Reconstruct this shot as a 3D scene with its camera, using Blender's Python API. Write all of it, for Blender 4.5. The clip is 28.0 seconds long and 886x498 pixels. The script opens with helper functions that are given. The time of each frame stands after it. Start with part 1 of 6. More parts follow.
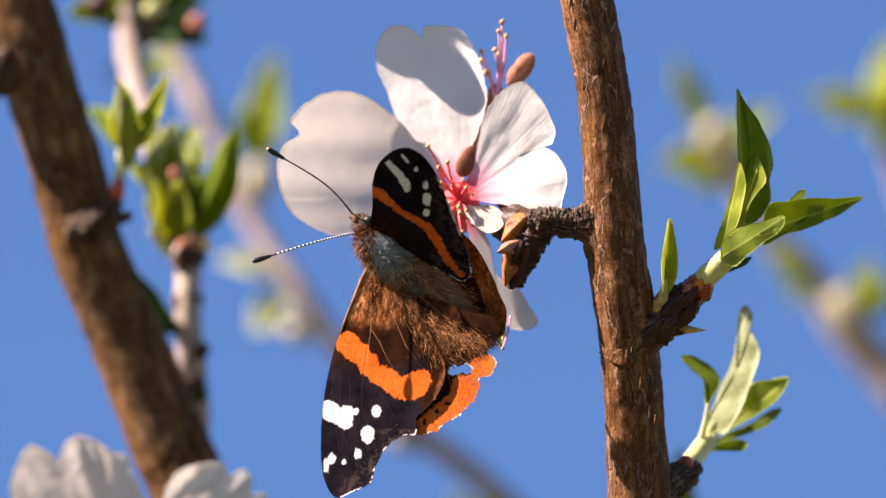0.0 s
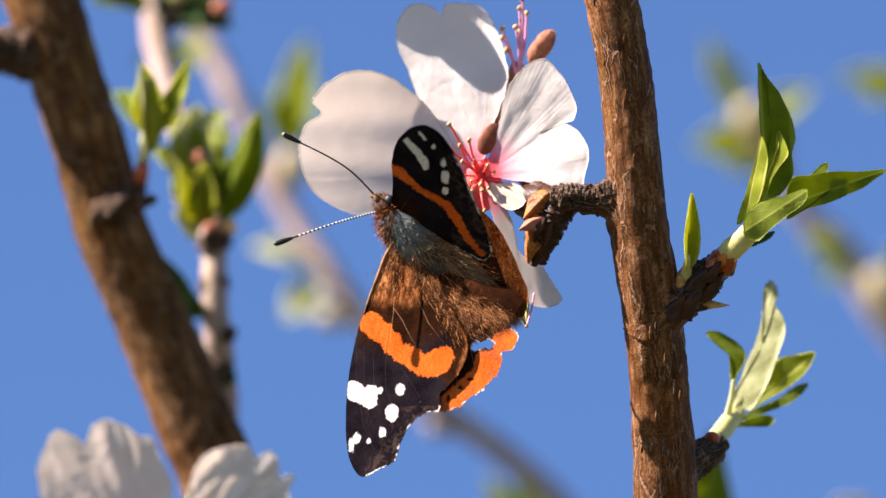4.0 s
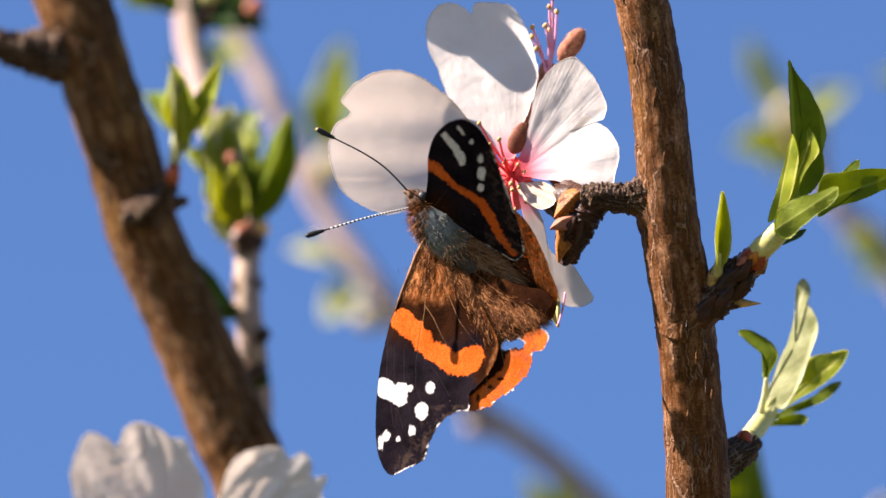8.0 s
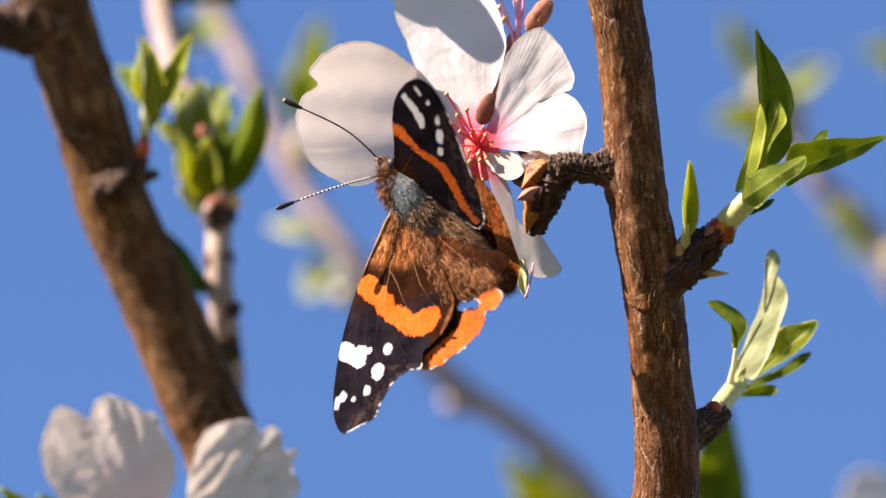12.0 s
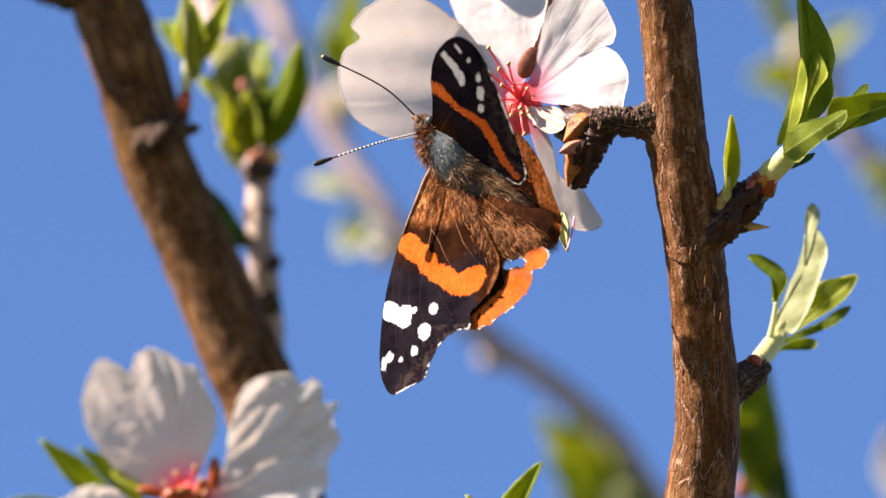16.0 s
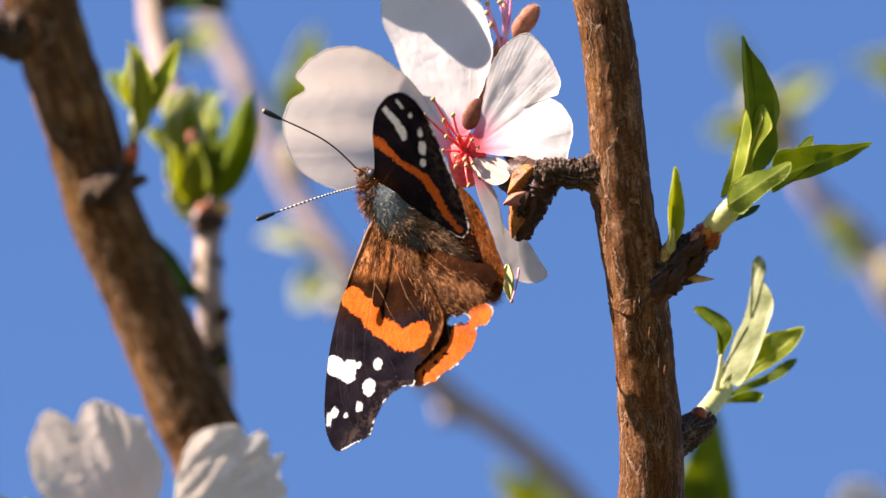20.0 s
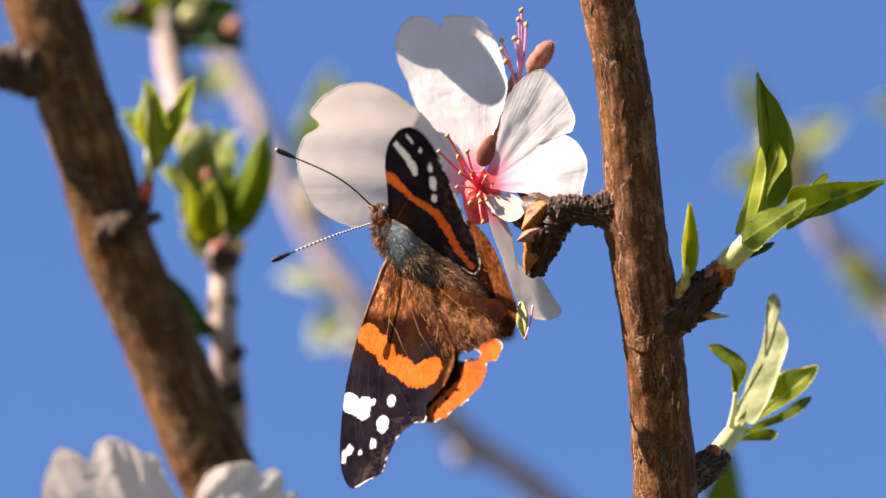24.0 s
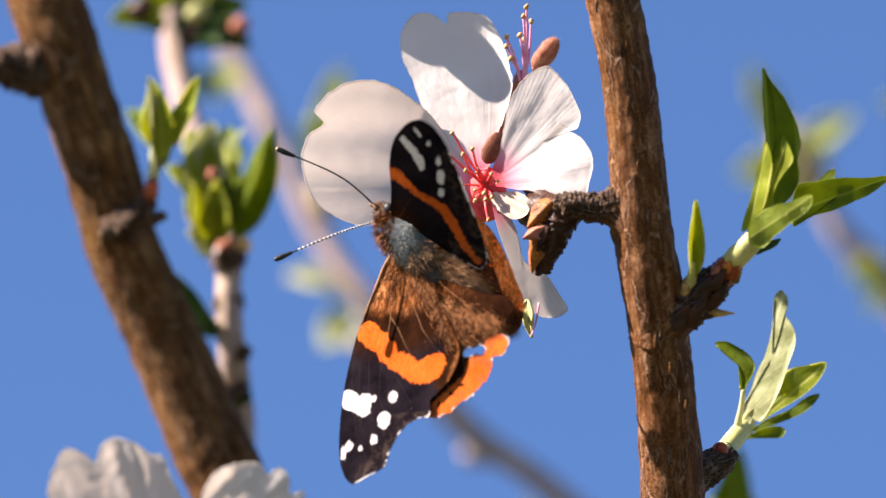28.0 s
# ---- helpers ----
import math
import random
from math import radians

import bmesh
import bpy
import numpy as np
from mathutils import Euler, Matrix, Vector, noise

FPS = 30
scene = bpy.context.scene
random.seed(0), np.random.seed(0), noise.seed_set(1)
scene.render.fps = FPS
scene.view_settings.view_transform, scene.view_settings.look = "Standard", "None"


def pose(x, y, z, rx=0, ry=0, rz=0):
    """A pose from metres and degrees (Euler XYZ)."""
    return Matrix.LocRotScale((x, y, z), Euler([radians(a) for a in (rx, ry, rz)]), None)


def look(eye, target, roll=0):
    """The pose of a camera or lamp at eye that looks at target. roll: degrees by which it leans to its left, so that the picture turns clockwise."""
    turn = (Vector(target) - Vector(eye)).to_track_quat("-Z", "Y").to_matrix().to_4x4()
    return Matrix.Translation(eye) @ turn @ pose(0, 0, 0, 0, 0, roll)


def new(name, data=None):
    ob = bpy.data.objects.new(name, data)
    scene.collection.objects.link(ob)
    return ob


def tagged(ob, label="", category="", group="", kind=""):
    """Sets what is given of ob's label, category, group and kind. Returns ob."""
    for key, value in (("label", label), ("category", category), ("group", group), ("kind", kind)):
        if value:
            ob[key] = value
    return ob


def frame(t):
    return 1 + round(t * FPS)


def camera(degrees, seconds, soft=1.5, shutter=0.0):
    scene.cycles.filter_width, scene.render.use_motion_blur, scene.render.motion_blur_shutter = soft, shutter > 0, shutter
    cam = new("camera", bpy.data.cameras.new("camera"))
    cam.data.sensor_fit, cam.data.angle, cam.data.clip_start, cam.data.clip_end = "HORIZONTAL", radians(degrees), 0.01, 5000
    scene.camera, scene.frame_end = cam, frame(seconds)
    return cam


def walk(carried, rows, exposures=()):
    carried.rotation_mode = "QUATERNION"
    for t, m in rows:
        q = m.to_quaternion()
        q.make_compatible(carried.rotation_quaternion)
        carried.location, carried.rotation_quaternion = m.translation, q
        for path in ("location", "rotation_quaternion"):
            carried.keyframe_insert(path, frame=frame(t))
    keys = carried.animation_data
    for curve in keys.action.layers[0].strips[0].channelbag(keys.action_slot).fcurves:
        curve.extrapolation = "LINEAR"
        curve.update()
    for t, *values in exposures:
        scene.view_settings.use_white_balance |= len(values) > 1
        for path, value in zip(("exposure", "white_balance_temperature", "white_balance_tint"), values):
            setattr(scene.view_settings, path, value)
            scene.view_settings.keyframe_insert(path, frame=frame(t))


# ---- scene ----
# A red admiral butterfly on almond blossom, on twigs against a clear spring sky.
# Plan space, in millimetres: u to the right, v up, w away from the camera. Its origin stands 2.0 m over the ground,
# and it leans back by TILT, as the camera looks up into the tree.
TILT = 30.0
ORIGIN = Vector((0.0, 0.0, 2.0))
LEAN = Euler((radians(TILT), 0, 0)).to_matrix().to_4x4()
FOV = 6.191

cam = camera(FOV, 28.0, 1.5, 0.0)
cam.data.dof.use_dof = True
cam.data.dof.focus_distance = 0.996
cam.data.dof.aperture_fstop = 15.0

EXPOSURE = (2.24, 6760, 16.5)
SUN = (-0.73, 0.65, 0.05)
SUN_STRENGTH = 4.8
SUN_COLOUR = (1.0, 0.92, 0.83)
SKY = (1500.0, 1.0, 0.0, 9.0)
SKY_STRENGTH = 0.0500

PATH = [
    (0, pose(-0.00000, -0.86601, 1.50001, 119.9989, -0.0003, 0.0006)),
    (0.5, pose(0.00027, -0.86550, 1.49839, 120.0773, 0.0867, 0.0597)),
    (1, pose(0.00202, -0.86440, 1.49756, 120.1190, 0.0736, 0.1670)),
    (1.5, pose(0.00334, -0.86293, 1.49844, 120.0854, 0.1628, 0.3279)),
    (2, pose(0.00464, -0.86220, 1.49824, 120.0931, 0.1089, 0.4269)),
    (2.5, pose(0.00517, -0.86199, 1.49763, 120.1231, 0.1059, 0.4802)),
    (3, pose(0.00489, -0.86240, 1.49726, 120.0994, 0.1932, 0.5346)),
    (3.5, pose(0.00615, -0.86201, 1.49767, 120.0889, 0.2441, 0.7017)),
    (5.5, pose(0.01154, -0.85796, 1.49776, 120.1544, 0.3415, 1.2409)),
    (6, pose(0.01211, -0.85697, 1.49727, 120.1751, 0.3323, 1.3254)),
    (6.5, pose(0.01152, -0.85721, 1.49757, 120.1705, 0.2829, 1.3242)),
    (7, pose(0.01275, -0.85837, 1.49870, 120.1431, 0.2606, 1.4643)),
    (7.5, pose(0.01327, -0.85904, 1.49864, 120.1378, 0.2691, 1.5004)),
    (8, pose(0.01274, -0.85837, 1.49849, 120.1371, 0.2982, 1.4505)),
    (8.5, pose(0.01246, -0.85904, 1.49613, 120.2271, 0.1672, 1.3189)),
    (9, pose(0.01357, -0.85726, 1.49787, 120.2032, 0.3141, 1.4564)),
    (9.5, pose(0.01304, -0.85882, 1.49645, 120.2237, 0.2792, 1.3556)),
    (10, pose(0.01514, -0.85775, 1.49563, 120.2826, 0.2234, 1.3808)),
    (10.5, pose(0.01580, -0.85708, 1.49429, 120.3171, 0.1468, 1.3240)),
    (11, pose(0.01773, -0.85577, 1.49427, 120.3115, 0.3089, 1.4895)),
    (11.5, pose(0.01926, -0.85426, 1.49494, 120.2586, 0.2786, 1.5858)),
    (12, pose(0.02037, -0.85489, 1.49595, 120.1542, 0.3446, 1.7314)),
    (12.5, pose(0.01958, -0.85590, 1.49458, 120.1360, 0.2437, 1.6083)),
    (13, pose(0.02021, -0.85381, 1.49627, 120.0038, 0.3985, 1.7653)),
    (13.5, pose(0.02115, -0.85041, 1.49561, 119.9374, 0.3092, 1.8241)),
    (15.5, pose(0.01828, -0.85497, 1.49265, 119.9351, 0.1680, 1.7603)),
    (16, pose(0.01624, -0.85653, 1.49239, 119.9606, 0.2134, 1.7158)),
    (16.5, pose(0.01568, -0.85758, 1.49208, 120.0513, 0.1064, 1.6537)),
    (17, pose(0.01747, -0.85710, 1.49244, 120.0909, 0.0527, 1.6381)),
    (17.5, pose(0.01973, -0.85605, 1.49337, 120.1222, 0.0138, 1.6619)),
    (18, pose(0.02122, -0.85596, 1.49387, 120.1949, 0.0094, 1.7022)),
    (18.5, pose(0.02191, -0.85606, 1.49260, 120.3145, -0.0142, 1.6446)),
    (19, pose(0.02360, -0.85572, 1.49344, 120.2632, 0.1153, 1.7546)),
    (19.5, pose(0.02467, -0.85390, 1.49173, 120.3933, 0.0687, 1.7615)),
    (20, pose(0.02533, -0.85391, 1.49226, 120.3943, 0.0582, 1.7827)),
    (20.5, pose(0.02436, -0.85452, 1.49228, 120.3972, 0.1153, 1.7425)),
    (22.5, pose(0.02637, -0.84982, 1.48973, 120.6218, 0.0163, 1.8881)),
    (23, pose(0.02730, -0.84951, 1.49022, 120.6950, 0.0180, 1.9601)),
    (23.5, pose(0.02779, -0.85012, 1.48918, 120.7966, -0.0271, 1.9834)),
    (24, pose(0.02736, -0.85083, 1.48978, 120.8606, -0.1656, 1.9054)),
    (24.5, pose(0.02838, -0.84624, 1.49137, 120.9211, -0.0654, 2.0139)),
    (25, pose(0.02911, -0.83905, 1.49447, 120.9649, -0.0807, 2.0750)),
    (25.5, pose(0.02904, -0.84393, 1.48992, 121.0196, -0.0434, 2.1151)),
    (26, pose(0.03016, -0.85037, 1.48504, 121.0598, -0.1816, 2.1307)),
    (26.5, pose(0.03003, -0.84421, 1.48978, 121.0538, -0.0951, 2.1932)),
    (27, pose(0.03012, -0.84511, 1.49063, 121.0143, -0.1269, 2.1840)),
    (27.5, pose(0.02881, -0.84611, 1.49029, 120.9924, -0.0389, 2.1305)),
    (28, pose(0.02993, -0.84667, 1.49179, 120.8671, -0.0641, 2.1918)),
]
LIGHTER = (EXPOSURE[0] + 0.07, *EXPOSURE[1:])
walk(cam, PATH, [(0, *EXPOSURE), (13, *EXPOSURE), (16, *LIGHTER), (18, *LIGHTER), (21, *EXPOSURE), (28, *EXPOSURE)])

# ---- world and sun ----
TO_SUN = (LEAN.to_3x3() @ Vector((SUN[0], SUN[2], SUN[1]))).normalized()
world = bpy.data.worlds.new("spring_sky")
scene.world = world
world.use_nodes = True
sky = world.node_tree.nodes.new("ShaderNodeTexSky")
sky.sky_type, sky.sun_disc = "NISHITA", False
sky.sun_elevation = math.asin(TO_SUN.z)
sky.sun_rotation = math.atan2(TO_SUN.x, TO_SUN.y)
sky.altitude, sky.air_density, sky.dust_density, sky.ozone_density = SKY
background = world.node_tree.nodes["Background"]
background.inputs["Strength"].default_value = SKY_STRENGTH
world.node_tree.links.new(sky.outputs["Color"], background.inputs["Color"])

sun = new("sun", bpy.data.lights.new("sun", "SUN"))
sun.data.energy, sun.data.angle, sun.data.color = SUN_STRENGTH, radians(0.53), SUN_COLOUR
sun.matrix_world = look(ORIGIN + TO_SUN * 3, ORIGIN)


# ---- materials ----
def material(name):
    m = bpy.data.materials.new(name)
    m.use_nodes = True
    n = m.node_tree.nodes
    return m, n, m.node_tree.links, n["Principled BSDF"]


def node(n, kind, **values):
    made = n.new(kind)
    for key, value in values.items():
        if key in made.inputs:
            made.inputs[key].default_value = value
    return made


def ramp(n, links, source, stops):
    r = n.new("ShaderNodeValToRGB")
    e = r.color_ramp.elements
    while len(e) < len(stops):
        e.new(0.5)
    for i, (at, colour) in enumerate(stops):
        e[i].position, e[i].color = at, (*colour, 1)
    links.new(source, r.inputs["Fac"])
    return r.outputs["Color"]


def mixed(n, links, fac, a, b, kind="MIX"):
    m = n.new("ShaderNodeMix")
    m.data_type, m.blend_type = "RGBA", kind
    for socket, value in ((m.inputs[0], fac), (m.inputs[6], a), (m.inputs[7], b)):
        if isinstance(value, (int, float)):
            socket.default_value = value
        elif isinstance(value, tuple):
            socket.default_value = (*value, 1)
        else:
            links.new(value, socket)
    return m.outputs[2]


def maths(n, links, op, a, b=0.0, c=0.0, clamp=False):
    m = n.new("ShaderNodeMath")
    m.operation, m.use_clamp = op, clamp
    for socket, value in zip(m.inputs, (a, b, c)):
        if isinstance(value, (int, float)):
            socket.default_value = value
        else:
            links.new(value, socket)
    return m.outputs[0]


def step(n, links, value, low, high):
    r = n.new("ShaderNodeMapRange")
    r.interpolation_type = "SMOOTHSTEP"
    links.new(value, r.inputs["Value"])
    r.inputs["From Min"].default_value, r.inputs["From Max"].default_value = low, high
    return r.outputs["Result"]


def attribute(n, name):
    a = n.new("ShaderNodeAttribute")
    a.attribute_name = name
    return a.outputs["Fac"]


def noised(n, links, scale, detail=4.0, stretch=None, rough=0.55):
    """Noise in the thing's own space; scale in features a metre."""
    t = n.new("ShaderNodeTexCoord")
    source = t.outputs["Object"]
    if stretch:
        m = n.new("ShaderNodeMapping")
        m.inputs["Scale"].default_value = stretch
        links.new(source, m.inputs["Vector"])
        source = m.outputs["Vector"]
    x = node(n, "ShaderNodeTexNoise", Scale=scale, Detail=detail, Roughness=rough)
    links.new(source, x.inputs["Vector"])
    return x.outputs["Fac"]


def relief(n, links, bsdf, height, distance, strength=1.0):
    b = node(n, "ShaderNodeBump", Strength=strength, Distance=distance)
    links.new(height, b.inputs["Height"])
    links.new(b.outputs["Normal"], bsdf.inputs["Normal"])
    return b.outputs["Normal"]


def translucent(m, n, links, bsdf, colour, share):
    """Adds light that shines through a thin blade."""
    t = n.new("ShaderNodeBsdfTranslucent")
    if isinstance(colour, tuple):
        t.inputs["Color"].default_value = (*colour, 1)
    else:
        links.new(colour, t.inputs["Color"])
    s = n.new("ShaderNodeMixShader")
    s.inputs[0].default_value = share
    links.new(bsdf.outputs[0], s.inputs[1])
    links.new(t.outputs[0], s.inputs[2])
    links.new(s.outputs[0], n["Material Output"].inputs["Surface"])


def bark_material(name, low, mid, high, fissure=1.0, gloss=0.75, crack=0.7):
    """Bark in millimetres along and around its limb: long streaks, a net of thin raised cork lines in patches, small pits."""
    m, n, links, bsdf = material(name)
    c = n.new("ShaderNodeCombineXYZ")
    links.new(attribute(n, "around"), c.inputs[0])
    links.new(attribute(n, "along"), c.inputs[1])

    def stretched(scale, warp=0.0):
        m = n.new("ShaderNodeMapping")
        m.inputs["Scale"].default_value = (*scale, 1)
        source = c.outputs[0]
        if warp:
            w = node(n, "ShaderNodeTexNoise", Scale=0.9, Detail=3.0)
            links.new(source, w.inputs["Vector"])
            v = n.new("ShaderNodeVectorMath")
            v.operation = "MULTIPLY_ADD"
            links.new(w.outputs["Color"], v.inputs[0])
            v.inputs[1].default_value = (warp, warp, 0)
            links.new(source, v.inputs[2])
            source = v.outputs[0]
        links.new(source, m.inputs["Vector"])
        return m.outputs[0]

    def cloud(scale, detail=5.0, rough=0.6):
        x = node(n, "ShaderNodeTexNoise", Scale=1.0, Detail=detail, Roughness=rough)
        links.new(stretched(scale), x.inputs["Vector"])
        return x.outputs["Fac"]

    streak, band, fine = cloud((3.4, 0.20), 6.0, 0.65), cloud((0.75, 0.035), 3.0), noised(n, links, 2600, 4, None, 0.7)
    blotch = cloud((0.5, 0.22), 4.0)
    net = n.new("ShaderNodeTexVoronoi")
    net.feature = "DISTANCE_TO_EDGE"
    net.inputs["Scale"].default_value = 1.0
    links.new(stretched((2.7, 0.12), 0.45), net.inputs["Vector"])
    patch = step(n, links, cloud((0.6, 0.12), 4.0), 0.40, 0.58)
    line = maths(n, links, "MULTIPLY", step(n, links, net.outputs["Distance"], 0.050, 0.012), maths(n, links, "MULTIPLY", patch, step(n, links, fine, 0.30, 0.50)))
    gap = maths(n, links, "MULTIPLY", step(n, links, net.outputs["Distance"], 0.20, 0.09), patch)
    pores = n.new("ShaderNodeTexVoronoi")
    pores.inputs["Scale"].default_value = 1.0
    links.new(stretched((1.7, 1.7)), pores.inputs["Vector"])
    pit = maths(n, links, "MULTIPLY", step(n, links, pores.outputs["Distance"], 0.20, 0.10), step(n, links, blotch, 0.50, 0.60))
    tone = maths(n, links, "MULTIPLY_ADD", streak, 0.50, maths(n, links, "MULTIPLY_ADD", blotch, 0.22, maths(n, links, "MULTIPLY", fine, 0.28)))
    colour = ramp(n, links, tone, [(0.34, low), (0.50, mid), (0.68, high)])
    colour = mixed(n, links, maths(n, links, "MULTIPLY", step(n, links, band, 0.48, 0.66), 0.55), colour, mixed(n, links, 1.0, colour, (1.15, 1.25, 0.80), "MULTIPLY"))
    colour = mixed(n, links, maths(n, links, "MULTIPLY", gap, 0.45), colour, low)
    colour = mixed(n, links, maths(n, links, "MULTIPLY", line, crack), colour, tuple(min(1, 1.15 * x + 0.06) for x in high))
    colour = mixed(n, links, maths(n, links, "MULTIPLY", pit, 0.75), colour, tuple(0.5 * x for x in low))
    links.new(colour, bsdf.inputs["Base Color"])
    bsdf.inputs["Roughness"].default_value = gloss
    bsdf.inputs["Specular IOR Level"].default_value = 0.05
    height = maths(n, links, "MULTIPLY_ADD", streak, 0.8, maths(n, links, "MULTIPLY_ADD", fine, 0.35, maths(n, links, "MULTIPLY_ADD", line, 0.55, maths(n, links, "MULTIPLY", pit, -0.5))))
    relief(n, links, bsdf, height, 0.00045 * fissure, 1.0)
    return m


def plain_material(name, low, high, scale, rough=0.6, bump=0.0, through_share=0.0, through_colour=None):
    m, n, links, bsdf = material(name)
    big = noised(n, links, scale, 4)
    fine = noised(n, links, scale * 8, 3)
    tone = maths(n, links, "MULTIPLY_ADD", big, 0.7, maths(n, links, "MULTIPLY", fine, 0.3))
    colour = ramp(n, links, tone, [(0.35, low), (0.68, high)])
    links.new(colour, bsdf.inputs["Base Color"])
    bsdf.inputs["Roughness"].default_value = rough
    bsdf.inputs["Specular IOR Level"].default_value = 0.25
    if bump:
        relief(n, links, bsdf, tone, bump, 0.8)
    if through_share:
        translucent(m, n, links, bsdf, through_colour or colour, through_share)
    return m


def petal_material():
    m, n, links, bsdf = material("petal_white")
    root = attribute(n, "root")
    vein = attribute(n, "vein")
    cloud = noised(n, links, 160, 3)
    lines = n.new("ShaderNodeTexNoise")
    lines.noise_dimensions = "1D"
    lines.inputs["Scale"].default_value, lines.inputs["Detail"].default_value = 34.0, 3.0
    links.new(vein, lines.inputs["W"])
    near = maths(n, links, "MULTIPLY_ADD", lines.outputs["Fac"], 3.2, root)
    white = ramp(n, links, cloud, [(0.3, (0.745, 0.695, 0.660)), (0.7, (0.81, 0.76, 0.725))])
    blush = mixed(n, links, step(n, links, near, 8.2, 3.6), white, (0.86, 0.38, 0.49))
    colour = mixed(n, links, step(n, links, near, 4.9, 2.8), blush, (0.74, 0.06, 0.10))
    links.new(colour, bsdf.inputs["Base Color"])
    bsdf.inputs["Roughness"].default_value = 0.55
    bsdf.inputs["Specular IOR Level"].default_value = 0.3
    grain = noised(n, links, 1500, 5, None, 0.7)
    relief(n, links, bsdf, maths(n, links, "MULTIPLY_ADD", grain, 1.4, lines.outputs["Fac"]), 0.00006, 0.7)
    translucent(m, n, links, bsdf, mixed(n, links, 1.0, colour, (0.95, 0.94, 0.925), "MULTIPLY"), 0.60)
    return m


def leaf_material(name, deep, bright, rib, glow, share=0.42):
    m, n, links, bsdf = material(name)
    q = maths(n, links, "ABSOLUTE", attribute(n, "across"))
    along = attribute(n, "along")
    cloud = noised(n, links, 420, 4)
    slant = maths(n, links, "SUBTRACT", maths(n, links, "MULTIPLY", along, 11.0), maths(n, links, "MULTIPLY", q, 3.0))
    wave = maths(n, links, "ABSOLUTE", maths(n, links, "SINE", maths(n, links, "MULTIPLY", slant, 3.1416)))
    veins = step(n, links, wave, 0.16, 0.02)
    colour = ramp(n, links, cloud, [(0.3, deep), (0.72, bright)])
    colour = mixed(n, links, maths(n, links, "MULTIPLY", veins, 0.05), colour, rib)
    colour = mixed(n, links, step(n, links, q, 0.09, 0.03), colour, rib)
    colour = mixed(n, links, maths(n, links, "MULTIPLY", step(n, links, q, 0.90, 0.99), 0.7), colour, rib)
    links.new(colour, bsdf.inputs["Base Color"])
    bsdf.inputs["Roughness"].default_value = 0.48
    bsdf.inputs["Specular IOR Level"].default_value = 0.22
    relief(n, links, bsdf, maths(n, links, "MULTIPLY_ADD", veins, -0.4, cloud), 0.0003, 0.7)
    bright_light = mixed(n, links, 0.65, colour, glow)
    translucent(m, n, links, bsdf, bright_light, share)
    return m


